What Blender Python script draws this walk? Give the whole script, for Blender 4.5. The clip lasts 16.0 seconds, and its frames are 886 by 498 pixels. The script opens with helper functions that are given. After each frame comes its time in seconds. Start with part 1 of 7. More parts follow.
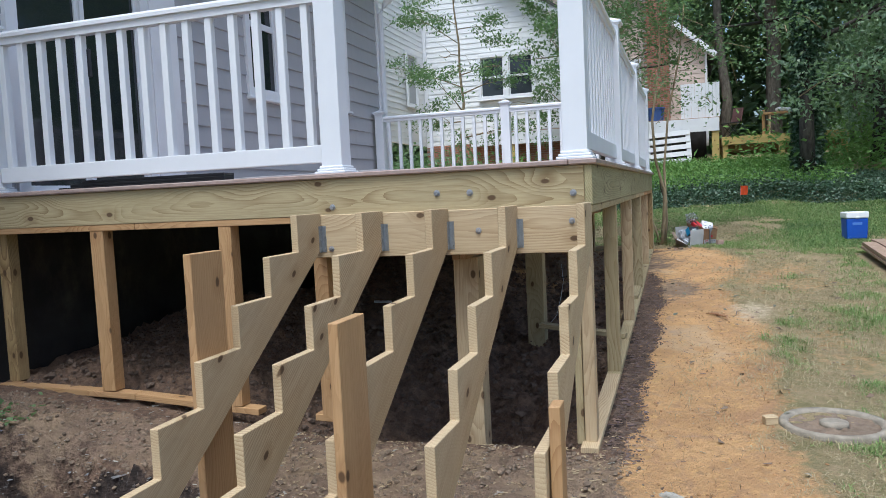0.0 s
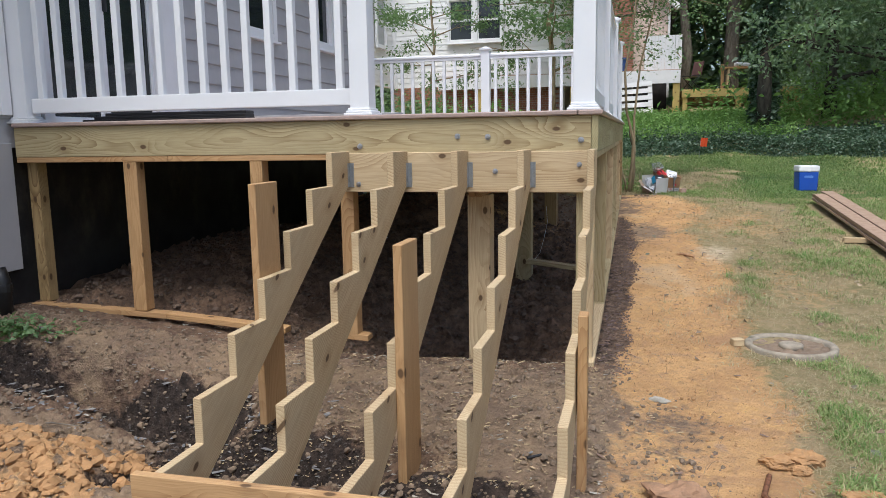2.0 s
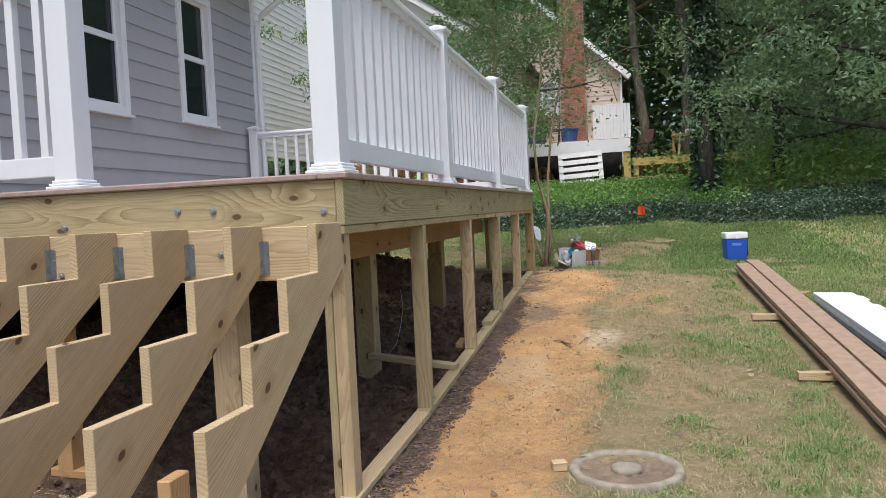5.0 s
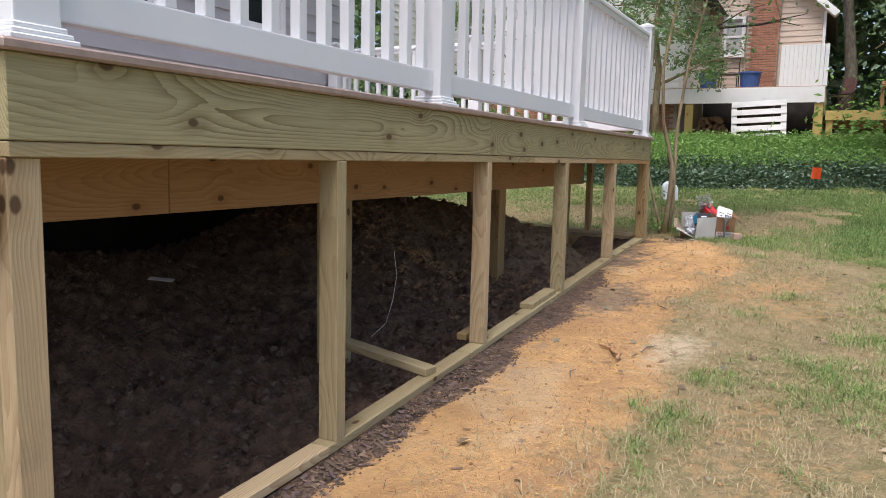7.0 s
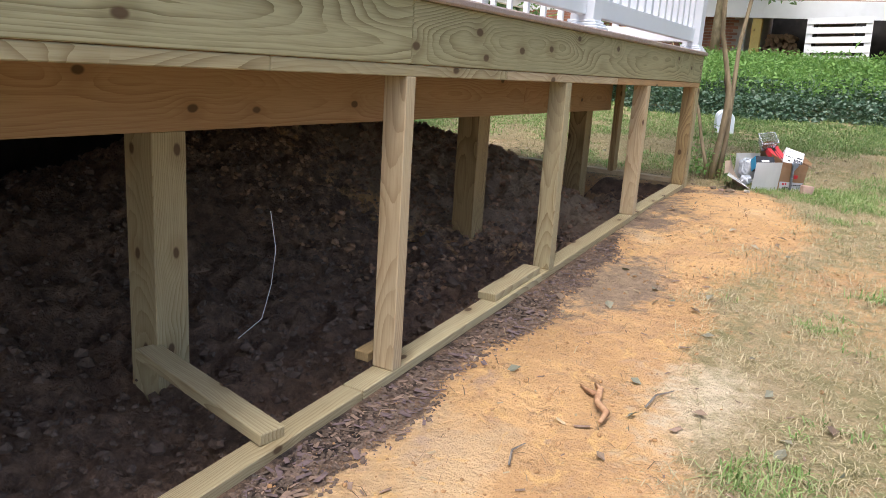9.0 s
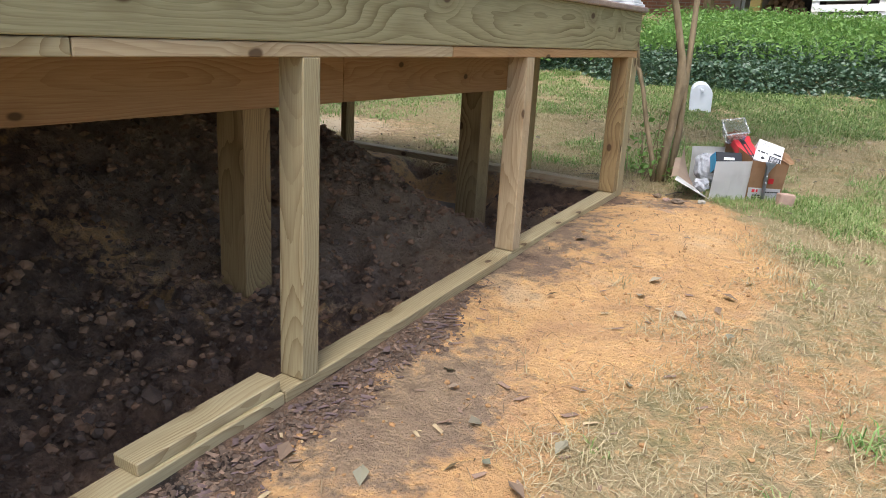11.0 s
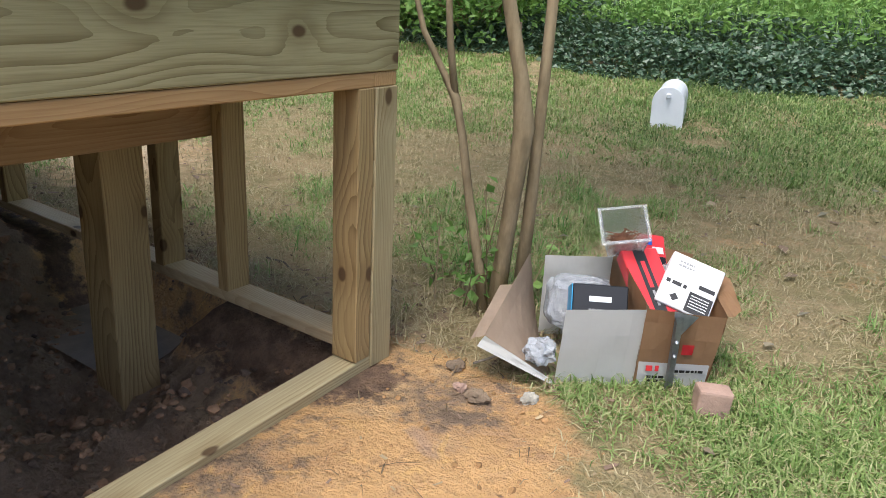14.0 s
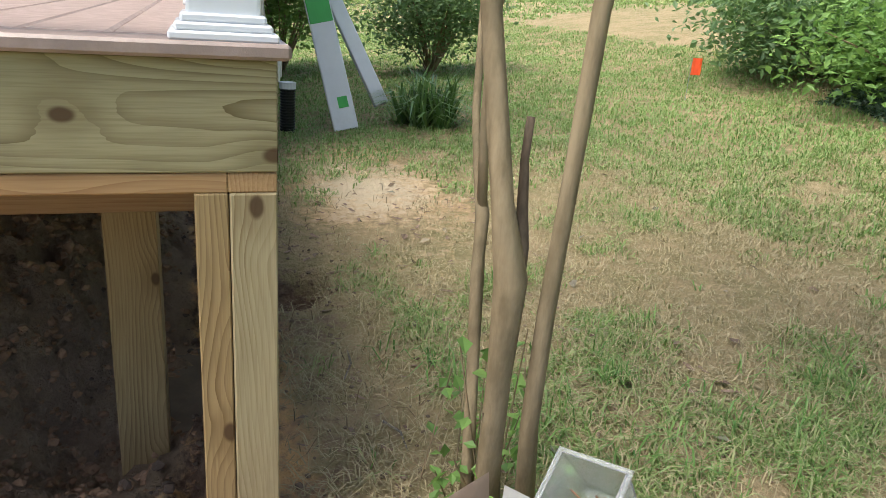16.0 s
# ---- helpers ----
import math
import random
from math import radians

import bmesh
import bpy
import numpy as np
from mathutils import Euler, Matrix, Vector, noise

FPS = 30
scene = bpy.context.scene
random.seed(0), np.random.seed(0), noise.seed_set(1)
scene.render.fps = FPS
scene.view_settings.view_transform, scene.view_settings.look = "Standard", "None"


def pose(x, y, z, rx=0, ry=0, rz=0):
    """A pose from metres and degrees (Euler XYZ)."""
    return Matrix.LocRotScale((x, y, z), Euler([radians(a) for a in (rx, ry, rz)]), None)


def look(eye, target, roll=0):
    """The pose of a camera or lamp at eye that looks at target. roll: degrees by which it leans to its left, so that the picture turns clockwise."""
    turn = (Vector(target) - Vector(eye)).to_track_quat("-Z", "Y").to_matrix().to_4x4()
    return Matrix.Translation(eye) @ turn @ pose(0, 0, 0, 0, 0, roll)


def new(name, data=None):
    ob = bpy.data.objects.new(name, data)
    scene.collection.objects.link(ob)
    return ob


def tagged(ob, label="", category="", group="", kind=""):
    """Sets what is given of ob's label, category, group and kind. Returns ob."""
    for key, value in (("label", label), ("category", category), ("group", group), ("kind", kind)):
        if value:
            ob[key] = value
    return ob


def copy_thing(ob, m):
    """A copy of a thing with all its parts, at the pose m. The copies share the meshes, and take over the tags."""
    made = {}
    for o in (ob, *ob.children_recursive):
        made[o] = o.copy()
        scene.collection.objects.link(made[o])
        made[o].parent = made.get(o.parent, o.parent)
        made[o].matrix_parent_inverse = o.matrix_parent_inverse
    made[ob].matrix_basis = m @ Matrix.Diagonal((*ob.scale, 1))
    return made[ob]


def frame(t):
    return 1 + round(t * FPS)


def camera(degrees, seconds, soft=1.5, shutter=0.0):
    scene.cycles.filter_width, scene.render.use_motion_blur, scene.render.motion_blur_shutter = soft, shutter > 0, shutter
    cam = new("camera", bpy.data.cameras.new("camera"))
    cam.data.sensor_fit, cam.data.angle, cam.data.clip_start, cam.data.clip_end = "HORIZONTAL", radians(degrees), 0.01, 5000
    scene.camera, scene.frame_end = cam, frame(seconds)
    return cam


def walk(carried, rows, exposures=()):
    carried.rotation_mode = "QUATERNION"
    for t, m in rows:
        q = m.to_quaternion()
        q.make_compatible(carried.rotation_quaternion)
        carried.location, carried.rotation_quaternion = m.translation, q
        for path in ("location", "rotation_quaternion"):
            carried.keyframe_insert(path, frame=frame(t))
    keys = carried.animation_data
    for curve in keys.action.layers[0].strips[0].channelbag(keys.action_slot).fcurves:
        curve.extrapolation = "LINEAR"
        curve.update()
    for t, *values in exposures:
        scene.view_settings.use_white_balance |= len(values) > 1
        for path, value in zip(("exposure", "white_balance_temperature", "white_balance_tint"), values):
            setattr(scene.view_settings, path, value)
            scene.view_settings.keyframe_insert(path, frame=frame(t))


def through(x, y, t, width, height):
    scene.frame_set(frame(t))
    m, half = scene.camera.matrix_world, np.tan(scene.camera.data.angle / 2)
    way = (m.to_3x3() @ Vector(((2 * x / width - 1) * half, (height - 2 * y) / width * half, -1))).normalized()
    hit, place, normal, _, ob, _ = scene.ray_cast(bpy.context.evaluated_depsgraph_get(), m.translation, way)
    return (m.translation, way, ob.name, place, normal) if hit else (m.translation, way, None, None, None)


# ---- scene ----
cam = camera(60.9, 16.0, 0.6)
PATH = [
    (0, (0.002, 0.016, 1.191), (-0.616, 1.913, 1.051), -2.7),
    (0.5, (-0.097, -0.218, 1.219), (-0.606, 1.716, 1.207), -1.8),
    (1, (-0.104, -0.401, 1.217), (-0.619, 1.531, 1.182), -0.8),
    (1.5, (-0.155, -0.513, 1.217), (-0.664, 1.416, 1.071), -0.6),
    (2, (-0.222, -0.552, 1.201), (-0.718, 1.363, 0.909), -0.9),
    (2.5, (-0.238, -0.564, 1.187), (-0.68, 1.36, 0.862), -0.5),
    (3, (-0.182, -0.511, 1.202), (-0.56, 1.443, 1.009), -1.2),
    (3.5, (0.043, -0.336, 1.2), (-0.366, 1.619, 1.096), -2.4),
    (4, (0.308, -0.084, 1.219), (-0.129, 1.865, 1.126), -3.3),
    (4.2, (0.384, 0.062, 1.198), (-0.054, 2.012, 1.109), -3.1),
    (6.3, (1.287, 2.012, 1.126), (0.565, 3.87, 0.97), -1.0),
    (6.5, (1.321, 2.23, 1.137), (0.531, 4.059, 0.953), -0.5),
    (7, (1.234, 2.709, 1.092), (0.332, 4.479, 0.858), 1.4),
    (7.5, (1.095, 3.089, 1.117), (0.107, 4.802, 0.817), 1.8),
    (8, (0.993, 3.566, 1.114), (-0.024, 5.24, 0.709), 2.6),
    (8.5, (0.958, 3.989, 1.091), (-0.056, 5.653, 0.64), 3.4),
    (9, (0.934, 4.448, 1.116), (-0.041, 6.132, 0.653), 3.8),
    (9.2, (0.947, 4.654, 1.118), (-0.029, 6.343, 0.675), 3.8),
    (11.3, (0.914, 6.657, 1.174), (-0.073, 8.306, 0.62), 3.3),
    (11.5, (0.863, 6.853, 1.166), (-0.098, 8.521, 0.623), 3.6),
    (12, (0.801, 7.314, 1.221), (-0.101, 9.023, 0.705), 3.4),
    (12.5, (0.795, 7.783, 1.259), (-0.111, 9.487, 0.733), 3.5),
    (13, (0.723, 8.223, 1.249), (-0.209, 9.904, 0.696), 3.9),
    (13.5, (0.71, 8.625, 1.281), (-0.265, 10.268, 0.69), 3.3),
    (14, (0.8, 9.091, 1.341), (-0.266, 10.656, 0.696), 3.3),
    (14.5, (0.776, 9.532, 1.341), (-0.367, 11.017, 0.642), 3.9),
    (15, (0.789, 9.893, 1.39), (-0.498, 11.247, 0.675), 3.4),
    (15.5, (0.962, 10.256, 1.446), (-0.639, 11.246, 0.769), 3.0),
    (16, (0.944, 10.524, 1.47), (-0.854, 11.129, 0.838), 4.1),
]
EXPOSURES = [(0.0, 0.40, 5550, 6), (0.8, 0.42, 5950, 8), (4.0, 0.42, 6050, 9), (7.0, 0.62, 6350, 13), (9.0, 1.02, 6150, 12), (12.5, 0.87, 6200, 10), (14.5, 0.84, 6250, 9), (15.5, 0.98, 6400, 8), (16.0, 1.14, 6450, 7)]
walk(cam, [(t, look(eye, target, roll)) for t, eye, target, roll in PATH], EXPOSURES)

# ---- light ----
world = bpy.data.worlds.new("sky")
scene.world = world
world.use_nodes = True
wn = world.node_tree.nodes
sky = wn.new("ShaderNodeTexSky")
sky.sky_type, sky.sun_disc = "NISHITA", False
sky.sun_elevation, sky.sun_rotation = radians(66.5), radians(176)
sky.air_density, sky.dust_density, sky.ozone_density = 1.0, 4.0, 1.0
world.node_tree.links.new(sky.outputs[0], wn["Background"].inputs[0])
wn["Background"].inputs[1].default_value = 0.15
sun = new("sun", bpy.data.lights.new("sun", "SUN"))
sun.data.energy, sun.data.angle, sun.data.color = 2.1, radians(28), (1.0, 0.97, 0.92)
sun.matrix_world = look((0.4, -5.4, 12.5), (0, 0, 0))

# ---- helpers for building ----


def part(name, bm, material, parent=None, label="", m=None, smooth=False):
    """Links a bmesh or a mesh as one mesh object under a thing."""
    if isinstance(bm, bmesh.types.BMesh):
        me = bpy.data.meshes.new(name)
        bm.to_mesh(me)
        bm.free()
    else:
        me = bm
    if material and not me.materials:
        me.materials.append(material)
    if smooth:
        me.polygons.foreach_set("use_smooth", [True] * len(me.polygons))
    ob = new(name, me)
    if parent:
        ob.parent = parent
    if m is not None:
        ob.matrix_basis = m
    if label:
        ob["label"] = label
    return ob


def thing(name, m, label, category, group="", kind=""):
    ob = new(name)
    ob.empty_display_size = 0.1
    ob.matrix_basis = m
    return tagged(ob, label, category, group, kind)


def box_bm(sx, sy, sz, bevel=0.003, seg=1, base=False):
    bm = bmesh.new()
    bmesh.ops.create_cube(bm, size=1)
    bmesh.ops.scale(bm, vec=(sx, sy, sz), verts=bm.verts)
    if base:
        bmesh.ops.translate(bm, vec=(0, 0, sz / 2), verts=bm.verts)
    if bevel:
        bmesh.ops.bevel(bm, geom=bm.edges[:], offset=bevel, segments=seg, affect="EDGES", profile=0.6)
    return bm


MESHES = {}


def box_mesh(sx, sy, sz, material, bevel=0.003, base=False):
    """A shared bevelled box mesh."""
    key = (round(sx, 4), round(sy, 4), round(sz, 4), material.name, bevel, base)
    if key not in MESHES:
        me = bpy.data.meshes.new("board")
        bm = box_bm(sx, sy, sz, bevel, 1, base)
        bm.to_mesh(me)
        bm.free()
        me.materials.append(material)
        MESHES[key] = me
    return MESHES[key]


def along(a, b, up=(0, 0, 1)):
    """A pose midway between a and b with local x along them; local z near up."""
    a, b = Vector(a), Vector(b)
    x = (b - a).normalized()
    y = Vector(up).cross(x).normalized()
    z = x.cross(y)
    m = Matrix((x, y, z)).transposed().to_4x4()
    return Matrix.Translation((a + b) / 2) @ m, (b - a).length


def board(name, a, b, wide, high, material, parent, up=(0, 0, 1), label="", bevel=0.003, ):
    """A board from a to b (centre line): wide across, high along up."""
    m, length = along(a, b, up)
    return part(name, box_mesh(length, wide, high, material, bevel), None, parent, label, m)


def tube_bm(points, radii, sides=8, cap=True, bm=None, wobble=0.0):
    """A tapered tube along points."""
    bm = bm or bmesh.new()
    rings = []
    pts = [Vector(p) for p in points]
    for i, p in enumerate(pts):
        d = (pts[min(i + 1, len(pts) - 1)] - pts[max(i - 1, 0)]).normalized()
        u = d.orthogonal().normalized() if abs(d.z) < 0.9 else (Vector((1, 0, 0)) - d * d.x).normalized()
        v = d.cross(u)
        ring = []
        for k in range(sides):
            a = 2 * math.pi * k / sides
            r = radii[i] * (1 + wobble * noise.noise(p * 9 + Vector((math.cos(a), math.sin(a), 0)) * 1.5))
            ring.append(bm.verts.new(p + u * math.cos(a) * r + v * math.sin(a) * r))
        rings.append(ring)
    for r0, r1 in zip(rings, rings[1:]):
        for k in range(sides):
            bm.faces.new((r0[k], r0[(k + 1) % sides], r1[(k + 1) % sides], r1[k]))
    if cap:
        bm.faces.new(rings[0][::-1])
        bm.faces.new(rings[-1])
    return bm


def lathe_bm(profile, sides=24):
    """A solid of revolution from (radius, z) pairs."""
    bm = bmesh.new()
    rings = [[bm.verts.new((r * math.cos(2 * math.pi * k / sides), r * math.sin(2 * math.pi * k / sides), z)) for k in range(sides)] for r, z in profile]
    for a, b in zip(rings, rings[1:]):
        for k in range(sides):
            bm.faces.new((a[k], a[(k + 1) % sides], b[(k + 1) % sides], b[k]))
    bm.faces.new(rings[0][::-1])
    bm.faces.new(rings[-1])
    return bm


def prism_bm(outline, depth, bevel=0.0):
    """An outline in (y, z), extruded along x about 0."""
    bm = bmesh.new()
    vs = [bm.verts.new((-depth / 2, y, z)) for y, z in outline]
    face = bm.faces.new(vs)
    out = bmesh.ops.extrude_face_region(bm, geom=[face])
    bmesh.ops.translate(bm, vec=(depth, 0, 0), verts=[v for v in out["geom"] if isinstance(v, bmesh.types.BMVert)])
    bmesh.ops.recalc_face_normals(bm, faces=bm.faces)
    if bevel:
        bmesh.ops.bevel(bm, geom=bm.edges[:], offset=bevel, segments=1, affect="EDGES")
    return bm


# ---- materials ----


class Nodes:
    """Short words for a node material."""

    def __init__(self, name):
        self.mat = bpy.data.materials.new(name)
        self.mat.use_nodes = True
        self.tree = self.mat.node_tree
        self.bsdf = self.tree.nodes["Principled BSDF"]

    def put(self, socket, value):
        if isinstance(value, bpy.types.NodeSocket):
            self.tree.links.new(value, socket)
        else:
            if isinstance(value, tuple) and len(value) == 3 and socket.type == "RGBA":
                value = (*value, 1)
            socket.default_value = value

    def add(self, kind, out=0, settings=(), **inputs):
        n = self.tree.nodes.new(kind)
        settings = dict(settings)
        if "operation" in settings:
            n.operation = settings["operation"]
        if "interpolation_type" in settings:
            n.interpolation_type = settings["interpolation_type"]
        if "feature" in settings:
            n.feature = settings["feature"]
        if "wave_type" in settings:
            n.wave_type, n.rings_direction, n.wave_profile = settings["wave_type"], settings["rings_direction"], settings["wave_profile"]
        for k, v in inputs.items():
            key = int(k[1:]) if k[0] == "i" and k[1:].isdigit() else k.replace("_", " ")
            self.put(n.inputs[key], v)
        return n.outputs[out]

    def coords(self, which="Object"):
        n = self.tree.nodes.new("ShaderNodeTexCoord")
        return n.outputs[which]

    def rand(self):
        return self.tree.nodes.new("ShaderNodeObjectInfo").outputs["Random"]

    def scale(self, vec, s):
        return self.add("ShaderNodeVectorMath", settings={"operation": "MULTIPLY"}, i0=vec, i1=s)

    def plus(self, vec, s):
        return self.add("ShaderNodeVectorMath", settings={"operation": "ADD"}, i0=vec, i1=s)

    def math(self, op, a, b=0.0):
        return self.add("ShaderNodeMath", settings={"operation": op}, i0=a, i1=b)

    def noise(self, vec, scale, detail=4.0, rough=0.55, out=0, distort=0.0):
        return self.add("ShaderNodeTexNoise", out, Vector=vec, Scale=scale, Detail=detail, Roughness=rough, Distortion=distort)

    def span(self, value, a, b, lo=0.0, hi=1.0):
        return self.add("ShaderNodeMapRange", settings={"interpolation_type": "SMOOTHSTEP"}, i0=value, i1=a, i2=b, i3=lo, i4=hi)

    def mix(self, f, a, b, blend="MIX"):
        n = self.tree.nodes.new("ShaderNodeMix")
        n.data_type, n.blend_type = "RGBA", blend
        self.put(n.inputs[0], f)
        self.put(n.inputs[6], a)
        self.put(n.inputs[7], b)
        return n.outputs[2]

    def bump(self, height, strength=0.3, distance=0.01):
        self.put(self.bsdf.inputs["Normal"], self.add("ShaderNodeBump", Height=height, Strength=strength, Distance=distance))

    def done(self, colour, rough=0.6, metal=0.0, spec=0.5):
        self.put(self.bsdf.inputs["Base Color"], colour)
        self.put(self.bsdf.inputs["Roughness"], rough)
        self.put(self.bsdf.inputs["Metallic"], metal)
        self.put(self.bsdf.inputs["Specular IOR Level"], spec)
        return self.mat


def wood(name, light, dark, tint, contrast=1.0):
    """Sawn softwood: growth rings cut lengthwise along local x, knots and stains."""
    n = Nodes(name)
    r = n.rand()
    c = n.coords()
    off = n.add("ShaderNodeCombineXYZ", X=n.math("MULTIPLY", r, 37.0), Y=n.math("MULTIPLY", r, 3.1), Z=n.math("MULTIPLY", r, 1.7))
    p = n.plus(c, off)
    # knots bend the rings round them
    cut = n.tree.nodes.new("ShaderNodeSeparateXYZ")
    n.put(cut.inputs[0], p)
    flat = n.add("ShaderNodeCombineXYZ", X=n.math("MULTIPLY", cut.outputs[0], 3.0), Y=n.math("MULTIPLY", n.math("ADD", cut.outputs[1], cut.outputs[2]), 5.0), Z=n.math("MULTIPLY", r, 11.0))
    warp = n.noise(n.scale(p, (14, 14, 14)), 1.0, 2.0)
    vor = n.tree.nodes.new("ShaderNodeTexVoronoi")
    vor.voronoi_dimensions = "2D"
    n.put(vor.inputs["Vector"], flat)
    n.put(vor.inputs["Scale"], 1.0)
    v = n.math("ADD", vor.outputs[0], n.math("MULTIPLY", n.math("SUBTRACT", warp, 0.5), 0.06))
    pick = n.tree.nodes.new("ShaderNodeSeparateColor")
    n.put(pick.inputs[0], vor.outputs[1])
    some = n.math("GREATER_THAN", pick.outputs[0], 0.42)
    knot = n.math("MULTIPLY", n.span(v, 0.085, 0.045), some)
    halo = n.math("MULTIPLY", n.span(v, 0.40, 0.04), some)
    drift = n.noise(n.scale(p, (0.75, 2.6, 2.6)), 1.0, 2.0, 0.4)
    shift = n.math("ADD", n.math("MULTIPLY", drift, 0.30), n.math("MULTIPLY", halo, 0.013))
    sep = n.tree.nodes.new("ShaderNodeSeparateXYZ")
    n.put(sep.inputs[0], c)
    yy = n.math("ADD", sep.outputs[1], shift)
    zz = n.math("ADD", sep.outputs[2], n.math("ADD", n.math("MULTIPLY", shift, 0.8), n.math("SUBTRACT", n.math("MULTIPLY", r, 0.12), 0.16)))
    ringp = n.add("ShaderNodeCombineXYZ", X=n.math("MULTIPLY", sep.outputs[0], 0.012), Y=yy, Z=zz)
    ring = n.add("ShaderNodeTexWave", 1, {"wave_type": "RINGS", "rings_direction": "X", "wave_profile": "SAW"}, Vector=ringp, Scale=32.0, Distortion=1.6, Detail=3.0, Detail_Scale=1.5)
    ring = n.math("POWER", ring, 2.2)
    fibre = n.noise(n.scale(p, (7, 220, 220)), 1.0, 3.0, 0.6)
    patch = n.noise(n.scale(p, (1.2, 5, 5)), 1.0, 3.0, 0.6)
    col = n.mix(n.math("MULTIPLY", n.math("MULTIPLY", ring, n.span(n.noise(n.scale(p, (1.5, 11, 11)), 1.0, 3.0), 0.32, 0.66, 0.3, 1.0)), 0.98 * contrast), light, dark)
    col = n.mix(n.span(patch, 0.35, 0.75, 0, 0.6), col, tint)
    col = n.mix(n.math("MULTIPLY", n.span(fibre, 0.35, 0.75), 0.38), col, dark)
    col = n.mix(n.math("MULTIPLY", r, 0.22), col, dark)
    col = n.mix(n.span(halo, 0.3, 1.0, 0, 0.35), col, dark)
    col = n.mix(n.math("MULTIPLY", knot, 0.9), col, (0.075, 0.04, 0.018))
    grime = n.noise(p, 3.0, 5.0, 0.65)
    col = n.mix(n.span(grime, 0.58, 0.8, 0, 0.3), col, (0.16, 0.12, 0.08))
    n.bump(n.math("ADD", n.math("MULTIPLY", ring, 0.3), fibre), 0.15, 0.0012)
    return n.done(col, n.span(patch, 0.3, 0.8, 0.62, 0.82), 0, 0.3)


WOOD_GREEN = wood("treated_pine", (0.46, 0.385, 0.225), (0.20, 0.135, 0.06), (0.38, 0.325, 0.185))
WOOD_SIDE = wood("treated_pine_green", (0.395, 0.35, 0.198), (0.155, 0.118, 0.05), (0.31, 0.285, 0.155), 1.1)
WOOD_PALE = wood("pale_treated_pine", (0.56, 0.44, 0.27), (0.30, 0.195, 0.095), (0.47, 0.375, 0.235), 1.05)
WOOD_WARM = wood("warm_pine", (0.50, 0.315, 0.15), (0.27, 0.14, 0.055), (0.43, 0.275, 0.14))
WOOD_BEAM = wood("red_brown_pine", (0.45, 0.28, 0.145), (0.25, 0.125, 0.05), (0.38, 0.24, 0.125), 0.8)
# brown pine whose tone also carries shade on timbers below the decks
WOOD_SHADE = wood("brown_shaded_pine", (0.42, 0.295, 0.14), (0.16, 0.095, 0.038), (0.33, 0.24, 0.115), 1.15)
WOOD_OLD = wood("old_yellow_lumber", (0.52, 0.40, 0.14), (0.36, 0.25, 0.08), (0.45, 0.36, 0.14), 0.5)


def plain(name, colour, rough=0.5, vary=0.12, scale=6.0, dirt=0.0, metal=0.0, bump=0.0, spec=0.5, dirt_colour=(0.2, 0.16, 0.11)):
    """Painted, moulded or metal surface with slight mottling, dirt and relief."""
    n = Nodes(name)
    c = n.coords()
    a = n.noise(c, scale, 4)
    b = n.noise(c, scale * 9, 3, 0.7)
    dk = tuple(v * (1 - vary) for v in colour)
    col = n.mix(n.span(a, 0.3, 0.7), colour, dk)
    col = n.mix(n.span(b, 0.35, 0.8, 0, vary), col, tuple(v * 0.6 for v in colour))
    if dirt:
        d = n.noise(n.scale(c, (1, 1, 0.6)), scale * 0.7, 6, 0.7)
        col = n.mix(n.span(d, 0.5, 0.78, 0, dirt), col, dirt_colour)
    if bump:
        n.bump(n.math("ADD", b, n.math("MULTIPLY", a, 0.5)), bump, 0.004)
    return n.done(col, n.span(a, 0.3, 0.7, rough * 0.9, min(1, rough * 1.12)), metal, spec)


VINYL = plain("white_vinyl", (0.71, 0.725, 0.75), 0.38, 0.03, 3.0, 0.10, dirt_colour=(0.55, 0.52, 0.46))
TRIM = plain("white_trim_paint", (0.78, 0.78, 0.79), 0.5, 0.05, 3.0, 0.12)
COMPOSITE = plain("brown_composite_board", (0.36, 0.27, 0.235), 0.36, 0.18, 20.0, 0.15, bump=0.3)
TAN_BOARD = plain("tan_composite_board", (0.36, 0.245, 0.17), 0.6, 0.15, 14.0, 0.25, bump=0.2)
STEEL = plain("galvanised_steel", (0.48, 0.51, 0.54), 0.42, 0.3, 30.0, 0.1, metal=0.9)
DARK_STEEL = plain("bolt_steel", (0.42, 0.43, 0.46), 0.4, 0.3, 40.0, 0.0, metal=0.8)
BLACK_IRON = plain("black_iron", (0.02, 0.02, 0.022), 0.45, 0.3)
# near black: the shade below the decks is put into this wall colour
CAVITY_SHADE = plain("cavity_shade_wall", (0.028, 0.025, 0.023), 0.9, 0.4, 3.0, 0.3, bump=0.4)
SIDING_GREY = plain("grey_lap_siding", (0.41, 0.405, 0.415), 0.55, 0.07, 2.0, 0.10, bump=0.05)
SIDING_WHITE = plain("cream_lap_siding", (0.80, 0.80, 0.79), 0.6, 0.06, 1.0, 0.10)
SIDING_TAN = plain("peach_lap_siding", (0.62, 0.50, 0.42), 0.6, 0.06, 1.0, 0.10)
ROOF = plain("asphalt_shingle", (0.10, 0.095, 0.09), 0.9, 0.4, 8.0, 0.2, bump=0.5)
BRICK = plain("red_brick", (0.40, 0.185, 0.12), 0.85, 0.35, 4.0, 0.2, bump=0.4)
MORTAR = plain("mortar", (0.42, 0.38, 0.34), 0.95, 0.2, 8.0, 0.2, bump=0.4)
CONCRETE = plain("weathered_concrete", (0.38, 0.355, 0.30), 0.9, 0.3, 12.0, 0.5, bump=0.6)
LID_CONCRETE = plain("aged_concrete_rim", (0.34, 0.295, 0.225), 0.92, 0.35, 16.0, 0.7, bump=0.8)
